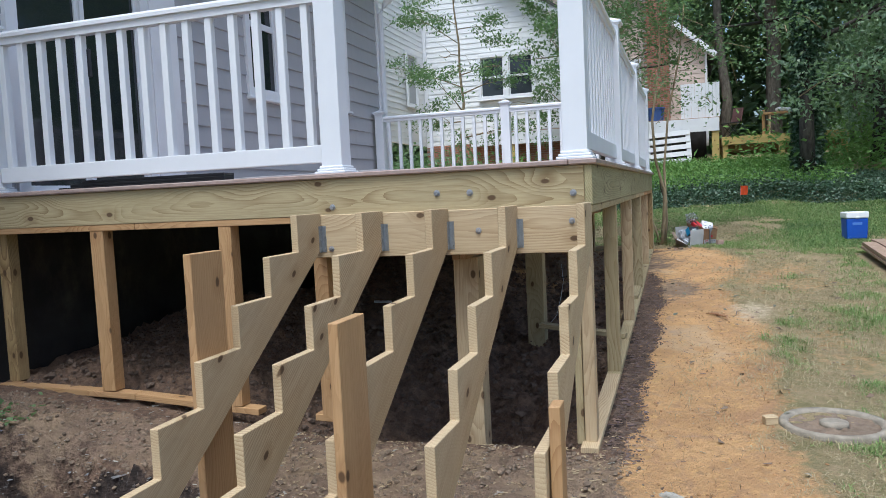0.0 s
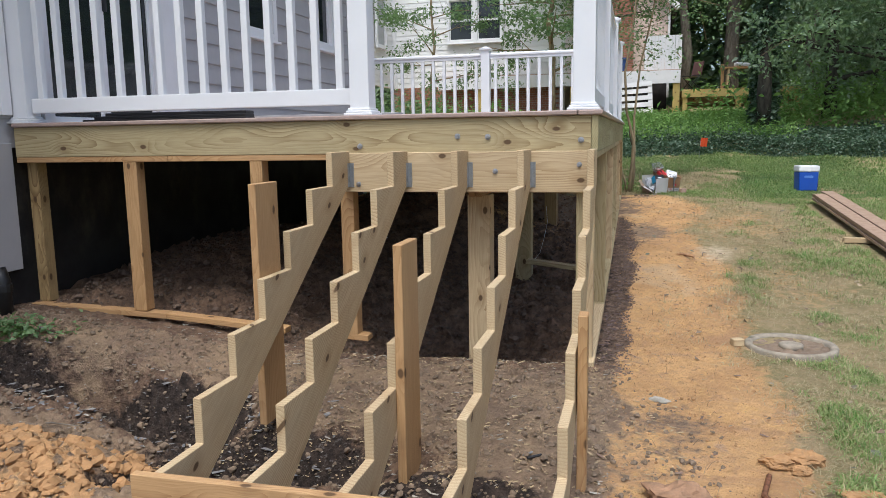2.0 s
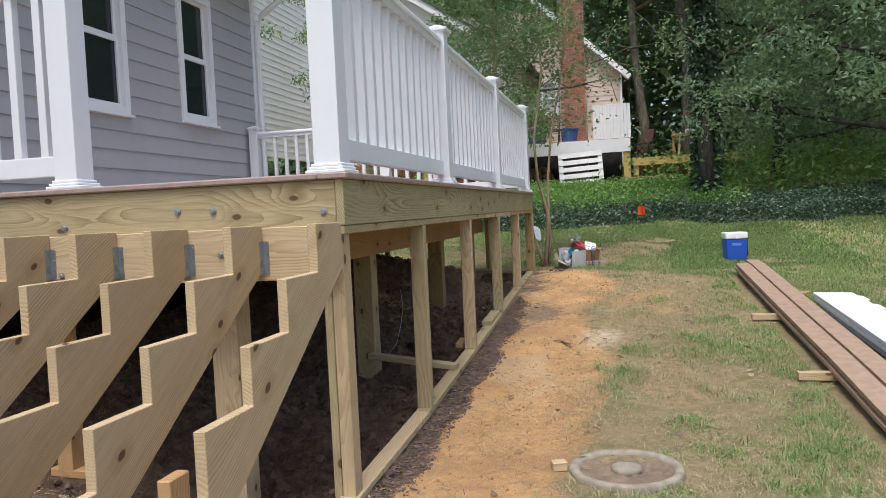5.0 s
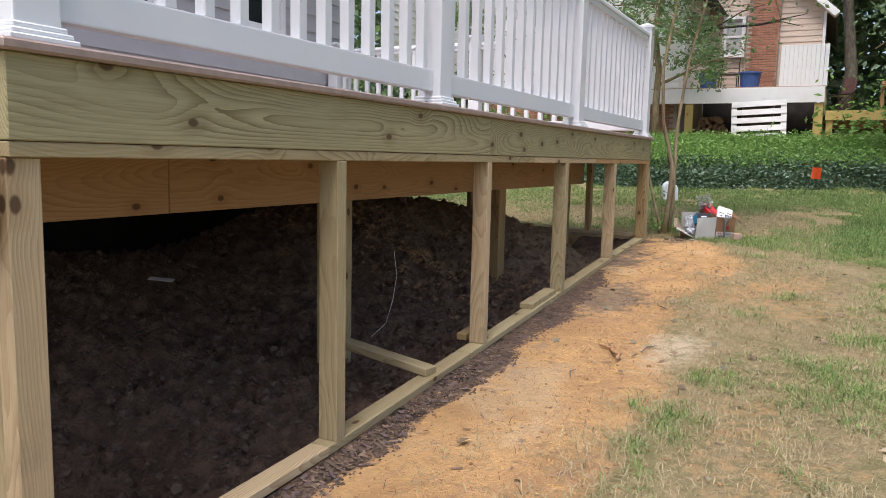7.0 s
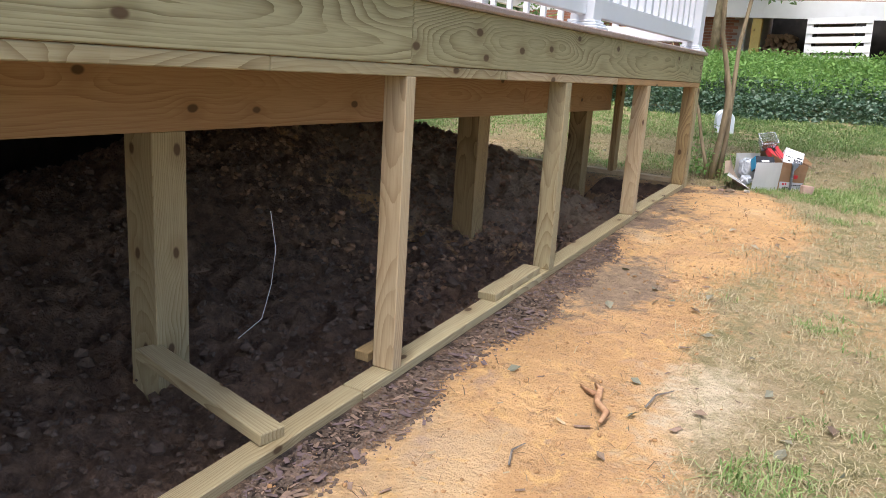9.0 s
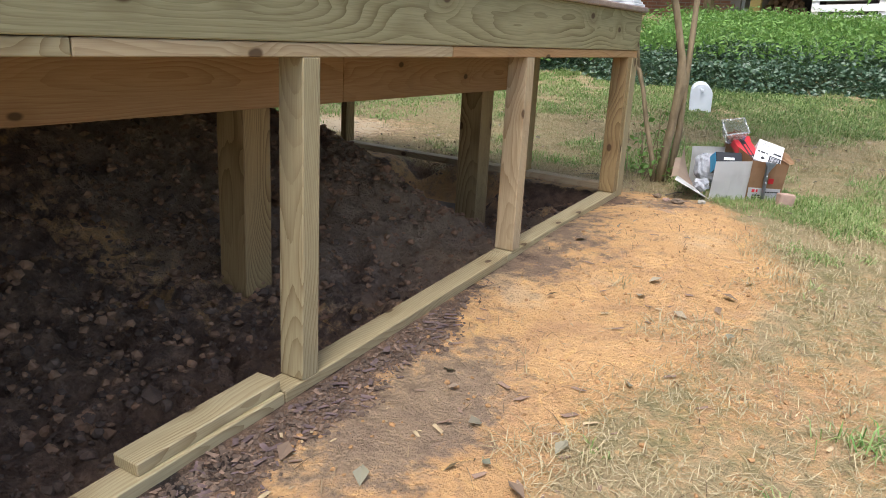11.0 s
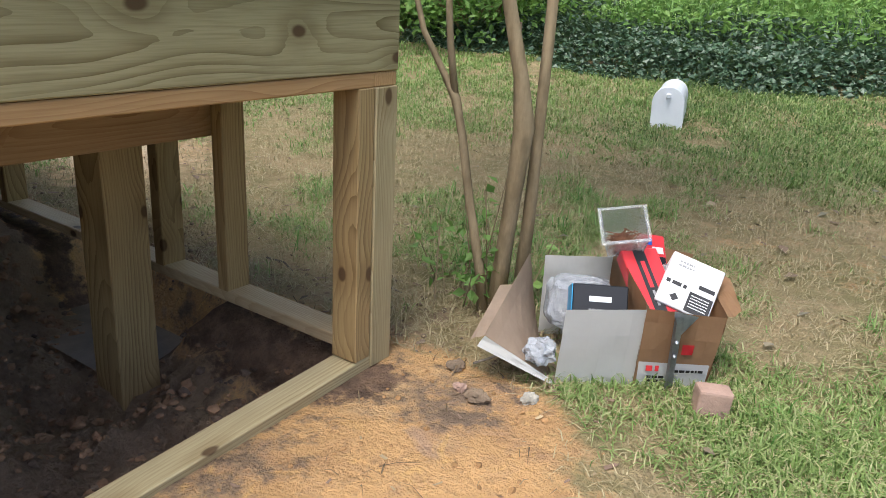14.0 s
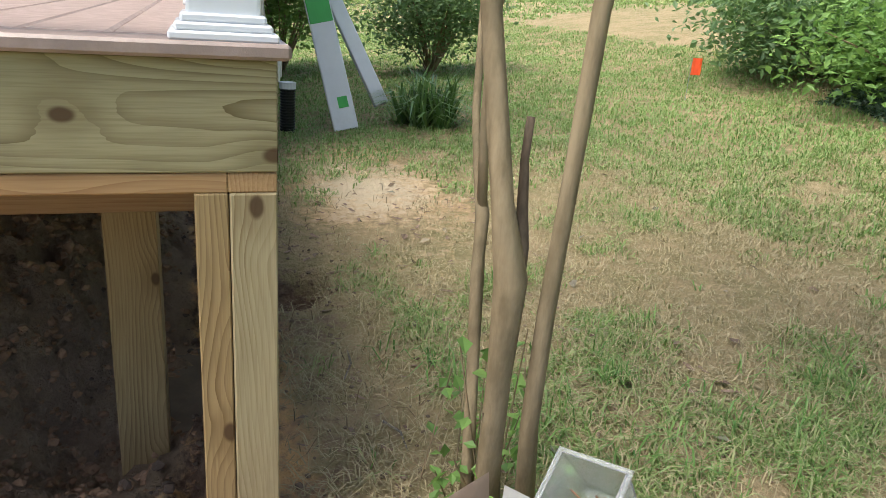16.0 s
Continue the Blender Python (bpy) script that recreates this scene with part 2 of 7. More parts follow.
CARD = plain("brown_cardboard", (0.40, 0.235, 0.125), 0.85, 0.16, 5.0, 0.2, bump=0.15)
CARD_DARK = plain("cardboard_inside", (0.45, 0.345, 0.26), 0.9, 0.15, 6.0, 0.15, bump=0.15)
CARD_WHITE = plain("white_cardboard", (0.70, 0.695, 0.675), 0.75, 0.07, 4.0, 0.18)
PAPER_WHITE = plain("printed_white_box", (0.66, 0.665, 0.68), 0.45, 0.03, 4.0, 0.04)
PRINT_BLACK = plain("black_print", (0.012, 0.012, 0.014), 0.35, 0.3)
PRINT_GREY = plain("grey_print", (0.30, 0.30, 0.31), 0.5, 0.1)
PRINT_RED = plain("red_print", (0.62, 0.035, 0.045), 0.35, 0.12, 5.0)
PRINT_BLUE = plain("cyan_print", (0.03, 0.30, 0.55), 0.4, 0.1)
BLUE_PLASTIC = plain("blue_plastic", (0.012, 0.075, 0.42), 0.35, 0.1, 6.0, 0.08)
BLUE_TUB = plain("dull_blue_plastic", (0.05, 0.11, 0.32), 0.45, 0.15, 6.0, 0.12)
WHITE_PLASTIC = plain("white_plastic", (0.78, 0.78, 0.78), 0.35, 0.04, 4.0, 0.06)
MAIL_WHITE = plain("white_enamel_metal", (0.72, 0.75, 0.80), 0.4, 0.06, 5.0, 0.15)
ORANGE_FLAG = plain("orange_marker_film", (0.95, 0.13, 0.03), 0.5, 0.1)
RUST = plain("rusty_nails", (0.20, 0.085, 0.04), 0.7, 0.4, 60.0, metal=0.3)
STONE = plain("pink_grey_stone", (0.42, 0.28, 0.22), 0.9, 0.35, 9.0, 0.3, bump=0.7)
CLAY_CLOD = plain("orange_clay_clod", (0.42, 0.235, 0.10), 0.95, 0.3, 12.0, 0.3, bump=0.9)
DIRT_CLOD = plain("dark_earth_clod", (0.155, 0.105, 0.074), 0.95, 0.4, 14.0, 0.3, bump=0.9)
MID_CLOD = plain("brown_earth_clod", (0.235, 0.17, 0.115), 0.95, 0.4, 14.0, 0.3, bump=0.9)
RED_CLOD = plain("red_brown_earth_clod", (0.36, 0.21, 0.12), 0.95, 0.4, 14.0, 0.3, bump=0.9)
CHIP = plain("wood_chip", (0.50, 0.38, 0.22), 0.9, 0.35, 20.0)
DRY_LEAF = plain("dry_leaf", (0.28, 0.185, 0.13), 0.85, 0.4, 20.0)
SCREEN_BLACK = plain("black_corrugated_pipe", (0.012, 0.012, 0.013), 0.5, 0.2)
TARP_WHITE = plain("white_foam_sheet", (0.74, 0.75, 0.76), 0.55, 0.06, 4.0, 0.15)
GREY_FLAKE = plain("grey_stone_flake", (0.21, 0.205, 0.205), 0.85, 0.4, 18.0, 0.3, bump=0.4)
PURPLE_CHIP = plain("purplish_bark_chip", (0.17, 0.115, 0.11), 0.8, 0.45, 22.0, 0.2, bump=0.3)
MUDDY_WATER = plain("muddy_water", (0.22, 0.165, 0.11), 0.42, 0.25, 7.0, 0.2, bump=0.03, spec=0.12)
GREEN_FILM = plain("green_printed_film", (0.06, 0.42, 0.07), 0.35, 0.1)


def bark(name, light, dark):
    n = Nodes(name)
    c = n.coords()
    a = n.noise(n.scale(c, (1, 1, 0.25)), 14.0, 5, 0.65)
    b = n.noise(c, 5.0, 4, 0.6)
    col = n.mix(n.span(a, 0.35, 0.65), dark, light)
    col = n.mix(n.span(b, 0.45, 0.75, 0, 0.5), col, tuple(v * 0.55 for v in dark))
    n.bump(a, 0.6, 0.01)
    return n.done(col, 0.9, 0, 0.2)


BARK_SMOOTH = bark("smooth_tan_bark", (0.335, 0.26, 0.16), (0.19, 0.145, 0.085))
BARK_DEAD = bark("dead_stub_bark", (0.17, 0.125, 0.085), (0.075, 0.055, 0.04))
BARK_DARK = bark("dark_bark", (0.085, 0.075, 0.06), (0.035, 0.03, 0.025))
BARK_PALE = bark("pale_bark", (0.24, 0.21, 0.17), (0.13, 0.11, 0.09))
ROOT = bark("red_brown_root", (0.46, 0.28, 0.16), (0.26, 0.14, 0.075))
LOG_END = bark("split_firewood", (0.38, 0.25, 0.15), (0.16, 0.10, 0.06))


def leafy(name, colours, rough=0.5, through=0.25):
    """Leaves: each island takes a shade of its own; light passes through a little."""
    n = Nodes(name)
    isl = n.tree.nodes.new("ShaderNodeNewGeometry").outputs["Random Per Island"]
    c = n.coords()
    big = n.noise(c, 0.9, 2)
    ramp = n.tree.nodes.new("ShaderNodeValToRGB")
    els = ramp.color_ramp.elements
    els[0].color, els[1].color = (*colours[0], 1), (*colours[-1], 1)
    for k, col in enumerate(colours[1:-1], 1):
        e = els.new(k / (len(colours) - 1))
        e.color = (*col, 1)
    n.put(ramp.inputs[0], isl)
    col = n.mix(n.span(big, 0.35, 0.7, 0, 0.18), ramp.outputs[0], tuple(v * 0.55 for v in colours[0]))
    mat = n.done(col, rough, 0, 0.35)
    tr = n.tree.nodes.new("ShaderNodeBsdfTranslucent")
    n.put(tr.inputs[0], n.mix(0.5, col, (0.22, 0.34, 0.08)))
    ms = n.tree.nodes.new("ShaderNodeMixShader")
    ms.inputs[0].default_value = through
    n.tree.links.new(n.bsdf.outputs[0], ms.inputs[1])
    n.tree.links.new(tr.outputs[0], ms.inputs[2])
    n.tree.links.new(ms.outputs[0], n.tree.nodes["Material Output"].inputs[0])
    return mat


LEAF_OAK = leafy("oak_leaf", [(0.13, 0.205, 0.125), (0.19, 0.285, 0.17), (0.27, 0.37, 0.23), (0.42, 0.52, 0.37)], 0.33, 0.55)
LEAF_BRIGHT = leafy("bright_leaf", [(0.13, 0.25, 0.06), (0.18, 0.33, 0.08), (0.25, 0.40, 0.11)], 0.5, 0.45)
LEAF_MYRTLE = leafy("myrtle_leaf", [(0.11, 0.19, 0.085), (0.15, 0.25, 0.11), (0.21, 0.31, 0.15)], 0.45, 0.45)
LEAF_LILY = leafy("lily_leaf", [(0.06, 0.13, 0.04), (0.11, 0.21, 0.06), (0.20, 0.31, 0.11)], 0.35, 0.3)
LEAF_IVY = leafy("ivy_leaf", [(0.03, 0.06, 0.035), (0.045, 0.09, 0.05), (0.08, 0.135, 0.08), (0.19, 0.25, 0.18)], 0.36, 0.15)
GRASS = leafy("grass_blade", [(0.12, 0.195, 0.055), (0.19, 0.285, 0.08), (0.26, 0.36, 0.115), (0.36, 0.43, 0.175), (0.50, 0.48, 0.26)], 0.55, 0.35)
GRASS_LAWN = leafy("fresh_grass_blade", [(0.16, 0.27, 0.07), (0.24, 0.36, 0.11), (0.33, 0.45, 0.16), (0.42, 0.47, 0.22)], 0.55, 0.35)
# darker copy of the lawn blades, with tree shade put into the colour
GRASS_SHADE_TINT = leafy("shade_tinted_grass_blade", [(0.07, 0.13, 0.04), (0.12, 0.20, 0.06), (0.18, 0.27, 0.09), (0.27, 0.33, 0.14)], 0.6, 0.3)
GRASS_TALL = leafy("tall_grass_blade", [(0.08, 0.19, 0.045), (0.15, 0.30, 0.075), (0.23, 0.39, 0.11), (0.36, 0.48, 0.19)], 0.5, 0.35)
STRAW = leafy("dry_grass_blade", [(0.43, 0.355, 0.20), (0.58, 0.48, 0.30), (0.38, 0.31, 0.18), (0.28, 0.22, 0.12)], 0.7, 0.2)
STALK = leafy("dead_stalk", [(0.10, 0.065, 0.04), (0.20, 0.13, 0.075), (0.36, 0.26, 0.15)], 0.8, 0.1)
FALLEN = leafy("fallen_leaf", [(0.13, 0.085, 0.06), (0.23, 0.16, 0.11), (0.17, 0.18, 0.13), (0.40, 0.31, 0.21)], 0.75, 0.1)


def glass(name, colour=(0.02, 0.025, 0.03)):
    n = Nodes(name)
    return n.done(n.mix(n.noise(n.coords(), 1.0), colour, tuple(v * 0.6 for v in colour)), 0.06, 0, 0.6)


DARK_GLASS = glass("dark_window_glass")
BLIND = plain("pale_blind", (0.42, 0.43, 0.44), 0.5, 0.1, 2.0)


def clear_plastic():
    n = Nodes("clear_plastic")
    n.put(n.bsdf.inputs["Transmission Weight"], 0.85)
    n.put(n.bsdf.inputs["IOR"], 1.25)
    return n.done((0.88, 0.90, 0.92), 0.14, 0, 0.5)


CLEAR = clear_plastic()


def soil():
    """Ground: lawn earth, orange clay, dark dug earth and pale sand, by the vertex attribute 'cover'."""
    n = Nodes("yard_ground")
    c = n.coords()
    att = n.tree.nodes.new("ShaderNodeAttribute")
    att.attribute_name = "cover"
    sep = n.tree.nodes.new("ShaderNodeSeparateColor")
    n.put(sep.inputs[0], att.outputs["Color"])
    clay, dark, sand = sep.outputs[0], sep.outputs[1], sep.outputs[2]
    w1 = n.noise(c, 2.2, 6, 0.65)
    w2 = n.noise(c, 14.0, 6, 0.7)
    w3 = n.noise(c, 75.0, 4, 0.7)
    w0 = n.noise(c, 0.95, 5, 0.6, 0, 1.4)
    base = n.mix(n.span(w1, 0.35, 0.65), (0.38, 0.29, 0.165), (0.25, 0.225, 0.105))
    base = n.mix(n.span(w2, 0.4, 0.7, 0, 0.7), base, (0.47, 0.355, 0.21))
    base = n.mix(n.span(w3, 0.5, 0.75, 0, 0.5), base, (0.20, 0.17, 0.085))
    cl = n.mix(n.span(w1, 0.35, 0.65), (0.70, 0.425, 0.195), (0.55, 0.325, 0.15))
    cl = n.mix(n.span(n.noise(c, 5.0, 6, 0.7, 0, 1.2), 0.5, 0.72, 0, 0.6), cl, (0.40, 0.25, 0.16))
    cl = n.mix(n.span(w2, 0.5, 0.75, 0, 0.55), cl, (0.34, 0.215, 0.125))
    cl = n.mix(n.span(w3, 0.52, 0.78, 0, 0.5), cl, (0.66, 0.48, 0.28))
    cl = n.mix(n.span(w0, 0.52, 0.66, 0, 0.5), cl, (0.40, 0.235, 0.14))
    cl = n.mix(n.span(w0, 0.44, 0.30, 0, 0.5), cl, (0.66, 0.50, 0.31))
    stain = n.noise(c, 3.4, 5, 0.62, 0, 0.8)
    cl = n.mix(n.span(stain, 0.60, 0.72, 0, 0.55), cl, (0.38, 0.28, 0.235))
    cl = n.mix(n.span(n.noise(c, 46.0, 3, 0.6), 0.64, 0.74, 0, 0.4), cl, (0.30, 0.18, 0.11))
    cl = n.mix(n.span(n.noise(c, 7.0, 5, 0.7, 0, 2.0), 0.55, 0.66, 0, 0.6), cl, (0.76, 0.48, 0.19))
    br = n.mix(n.span(w1, 0.35, 0.65), (0.37, 0.265, 0.17), (0.27, 0.19, 0.135))
    br = n.mix(n.span(w2, 0.45, 0.7, 0, 0.6), br, (0.15, 0.105, 0.075))
    br = n.mix(n.span(w3, 0.55, 0.75, 0, 0.6), br, (0.37, 0.28, 0.18))
    dk = n.mix(n.span(w2, 0.35, 0.65), (0.26, 0.168, 0.112), (0.13, 0.088, 0.064))
    dk = n.mix(n.span(w3, 0.55, 0.75, 0, 0.6), dk, (0.33, 0.22, 0.145))
    moist = n.tree.nodes.new("ShaderNodeAttribute")
    moist.attribute_name = "moist"
    wetcol = n.mix(n.span(w2, 0.35, 0.65), (0.085, 0.062, 0.05), (0.03, 0.024, 0.021))
    wetcol = n.mix(n.span(n.noise(c, 30.0, 4, 0.7), 0.56, 0.7, 0, 0.8), wetcol, (0.19, 0.17, 0.16))
    jit = n.math("MULTIPLY", n.math("SUBTRACT", n.math("ADD", n.math("MULTIPLY", w2, 0.6), n.math("MULTIPLY", w1, 0.4)), 0.5), 1.9)
    col = n.mix(n.span(n.math("ADD", clay, jit), 0.3, 0.7), base, cl)
    col = n.mix(n.span(n.math("ADD", sand, jit), 0.3, 0.85), col, (0.66, 0.54, 0.37))
    col = n.mix(n.span(n.math("ADD", att.outputs["Alpha"], jit), 0.35, 0.65), col, br)
    col = n.mix(n.span(n.math("ADD", dark, jit), 0.35, 0.62), col, dk)
    col = n.mix(n.span(n.math("ADD", moist.outputs["Fac"], n.math("MULTIPLY", jit, 0.5)), 0.35, 0.6), col, wetcol)
    h = n.math("ADD", n.math("MULTIPLY", w2, 1.0), n.math("MULTIPLY", w3, 0.5))
    h = n.math("ADD", h, n.math("MULTIPLY", n.noise(c, 6.0, 4, 0.6), 1.2))
    h = n.math("ADD", h, n.math("MULTIPLY", n.noise(c, 160.0, 3, 0.7), 0.25))
    n.bump(h, 1.0, 0.045)
    return n.done(col, 0.95, 0, 0.15)


SOIL = soil()

# ---- ground ----
SLOPE_Y = [-60, -8, 0, 2, 3.8, 5.2, 6.5, 8, 9.3, 10.6, 12, 14, 15.6, 17, 20, 24, 30, 60, 400]
SLOPE_Z = [-1.6, -0.6, -0.33, -0.24, -0.12, -0.065, 0.03, 0.13, 0.225, 0.315, 0.42, 0.58, 0.74, 1.05, 1.5, 1.85, 2.2, 3.5, 6.0]


def bell(x, y, cx, cy, rx, ry):
    return np.exp(-(((x - cx) / rx) ** 2 + ((y - cy) / ry) ** 2))


def ramp(v, a, b):
    t = np.clip((v - a) / (b - a), 0, 1)
    return t * t * (3 - 2 * t)


def bumps(x, y, f, seed):
    """Smooth random relief from a few crossed waves."""
    r = np.random.RandomState(seed)
    out = 0
    for k in range(7):
        a, b, ph = r.normal(0, f, 3)
        out = out + np.sin(a * x + b * y + ph * 9)
    return out / 7


def under(x, y):
    """1 under the deck."""
    return ramp(x, -4.7, -4.3) * ramp(-x, 0.46, 0.62) * ramp(y, 3.72, 4.0) * ramp(-y, -10.62, -10.45)


def ground_z(x, y):
    x, y = np.asarray(x, float), np.asarray(y, float)
    z = np.interp(y, SLOPE_Y, SLOPE_Z)
    z = z + ramp(-x, 2.2, 4.4) * ramp(y, 1.0, 3.6) * ramp(-y, -7, -3.9) * 0.20
    lawn = ramp(x, 0.4, 1.2)
    z = z + bumps(x, y, 2.0, 3) * 0.018 + bumps(x, y, 9.0, 4) * 0.009 + bumps(x, y, 26.0, 14) * 0.005
    # clay mounded at the far corner and worn path beside the deck
    z = z + bell(x, y, 0.1, 9.9, 0.55, 0.9) * 0.05 + bell(x, y, 0.1, 5.6, 0.4, 1.2) * 0.03
    z = z + bell(x, y, 0.1, 6.0, 0.5, 4.0) * (bumps(x, y, 12.0, 15) * 0.012 + bumps(x, y, 5.0, 16) * 0.012)
    u = under(x, y)
    z = z - 0.10 * u
    z = z + u * (bell(x, y, -2.75, 8.3, 0.95, 1.5) * 0.74 + bell(x, y, -3.4, 5.6, 1.2, 1.3) * 0.45 + bell(x, y, -1.9, 9.5, 0.6, 0.6) * 0.22
                 - bell(x, y, -1.5, 4.5, 0.7, 0.55) * 0.35 - bell(x, y, -1.3, 10.1, 0.35, 0.3) * 0.30)
    z = z + u * (bell(x, y, -1.35, 9.3, 0.48, 0.55) * 0.24 + bell(x, y, -2.65, 10.0, 0.6, 0.5) * 0.20)
    crust = np.abs(bumps(x, y, 16.0, 17)) + 0.6 * np.abs(bumps(x, y, 34.0, 18))
    z = z + u * (0.045 - 0.13 * crust)
    z = z + u * (bumps(x, y, 7.0, 6) * 0.05 + bumps(x, y, 14.0, 7) * 0.035 + bumps(x, y, 28.0, 8) * 0.02)
    # pit round the far post, with a puddle at its bottom
    pit = ramp(x, -2.16, -1.86) * ramp(-x, 1.10, 1.34) * ramp(y, 10.10, 10.28) * ramp(-y, -10.78, -10.62)
    z = z * (1 - pit) + (0.07 + 0.06 * bumps(x, y, 9.0, 19)) * pit
    # trench dug in front of the house, with its spoil
    front = ramp(-y, -3.6, -3.2) * ramp(-x, 0.1, 0.7)
    z = z + front * (bumps(x, y, 10.0, 9) * 0.02 + bumps(x, y, 24.0, 10) * 0.012)
    z = z + front * ramp(-x, 1.8, 2.4) * (bumps(x, y, 7.0, 12) * 0.05 + bumps(x, y, 18.0, 13) * 0.03)
    ty = y + 0.10 * np.sin(x * 2.3) + 0.05 * np.sin(x * 6.1)
    z = z - ramp(x, -4.7, -4.3) * ramp(-x, 2.0, 2.5) * ramp(ty, 2.62, 2.74) * ramp(-ty, -3.12, -2.94) * 0.36 - bell(x, y, -1.95, 2.48, 0.6, 0.17) * 0.36 - bell(x, y, -2.35, 2.06, 0.12, 0.09) * 0.2
    z = z + bell(x, y, -2.9, 1.95, 0.5, 0.28) * 0.12 + bell(x, y, -3.7, 3.3, 0.35, 0.2) * 0.06 + bell(x, y, -0.1, 1.95, 0.28, 0.22) * 0.07
    z = z - bell(x, y, -1.91, 10.85, 0.13, 0.10) * 0.32
    return z


def cover(x, y):
    """How much clay, dark dug earth and pale sand lies at a place."""
    wob = bumps(x, y, 3.0, 21) * 0.14 + bumps(x, y, 8.0, 22) * 0.07
    edge = np.interp(y, [1.0, 2.2, 3.2, 4.3, 5.4, 6.4, 7.2, 8.2, 9.0, 9.8, 10.6, 11.0], [0.2, 0.30, 0.42, 0.30, 0.40, 0.50, 0.42, 0.26, 0.55, 0.62, 0.25, -0.6])
    clay = ramp(-(x - edge - wob), -0.34, 0.26) * ramp(y, 0.6, 1.8) * ramp(-y, -10.95, -10.6)
    back = bell(x, y, -3.35, 11.45, 1.1, 0.55)
    clay = np.maximum(clay, np.clip(back * 0.8, 0, 1))
    clay = np.maximum(clay, 1.3 * bell(x, y, -2.9, 1.9, 0.5, 0.30))
    clay = np.maximum(clay, np.maximum(0.5 * bell(x, y, 0.9, 8.6, 0.8, 1.6), 0.45 * bell(x, y, 1.0, 5.9, 0.5, 0.7))) + 0.30 * bell(x, y, 0.6, 12.6, 1.6, 1.0) + 0.25 * np.clip(bumps(x, y, 4.0, 25), 0, 1)
    u = ramp(x, -4.7, -4.4) * ramp(-(x + wob * 1.1), np.interp(y, [7.5, 9.0], [0.17, 0.34]), np.interp(y, [7.5, 9.0], [0.37, 0.44])) * ramp(y, 3.5, 3.8) * ramp(-y, -10.75, -10.5)
    # brown spoil mound; its paler colour also carries light from the open back
    lit_spoil = np.clip(2.2 * bell(x, y, -2.0, 9.5, 1.5, 1.2), 0, 1) * ramp(x, -4.7, -4.4) * ramp(-y, -10.6, -10.4)
    u = u * (1 - 0.85 * lit_spoil)
    u = np.maximum(u, 1.25 * bell(x, y, -3.2, 2.84, 1.25, 0.34))
    u = np.maximum(u, 1.1 * bell(x, y, -1.7, 2.45, 0.9, 0.36))
    u = np.maximum(u, 1.0 * bell(x, y, -2.35, 2.06, 0.15, 0.12))
    # hole behind the deck: darkened in colour for the shade inside it
    u = np.maximum(u, 1.2 * bell(x, y, -1.91, 10.85, 0.17, 0.13))
    sand = bell(x, y, 0.55, 7.1, 0.30, 0.45) * 0.62 + bell(x, y, 0.5, 6.6, 0.2, 0.4) * 0.3 + 0.85 * back
    # trodden brown earth in front of the deck and behind it
    brown = ramp(-(x + wob), 0.12, 0.5) * ramp(-(y + wob), -4.0, -3.6) * ramp(y, 0.3, 1.2)
    brown = brown * (1 - np.clip(1.2 * bell(x, y, -2.9, 1.9, 0.55, 0.34), 0, 1))
    brown = np.maximum(brown, 0.46 * ramp(-(x + wob), 0.15, 0.5) * ramp(y, 10.5, 10.65) * ramp(-(y + wob), -11.3, -10.9) * ramp(x, -3.4, -2.8))
    brown = np.maximum(brown, 0.85 * bell(x, y, -0.12, 8.0, 0.30, 0.7))
    brown = np.maximum(brown, 0.95 * lit_spoil)
    brown = brown * (1 - np.clip(1.2 * back, 0, 1))
    brown = np.maximum(brown, 0.6 * bell(x, y, -0.2, 10.55, 0.35, 0.25))
    brown = np.maximum(brown, 0.48 * ramp(-(x + wob), -0.5, 0.0) * ramp(-y, -3.7, -3.0) * ramp(y, 0.6, 1.2))
    return np.clip(clay, 0, 1), np.clip(u, 0, 1), np.clip(sand, 0, 1), np.clip(brown, 0, 1)


def moisture(x, y):
    """Freshly dug, dark moist earth: the trench and its side, and the strip at the deck edge."""
    wob = bumps(x, y, 5.0, 27) * 0.10
    m = 1.1 * ramp(-(x + wob), 2.05, 2.35) * ramp(x, -4.7, -4.3) * ramp(y + wob, 2.60, 2.74) * ramp(-(y + wob), -3.20, -2.98)
    m = np.maximum(m, 1.1 * bell(x, y, -1.9, 2.52, 0.65, 0.26))
    m = np.maximum(m, 1.1 * bell(x, y, -1.0, 2.28, 0.45, 0.14))
    m = np.maximum(m, 1.0 * bell(x, y, -2.35, 2.06, 0.15, 0.12))
    m = np.maximum(m, 0.5 * ramp(-(x + wob), 0.2, 0.34) * ramp(x, -0.6, -0.45) * ramp(y, 3.6, 3.9) * ramp(-y, -8.2, -7.4))
    return np.clip(m, 0, 1)


def gz(x, y):
    return float(ground_z(x, y))


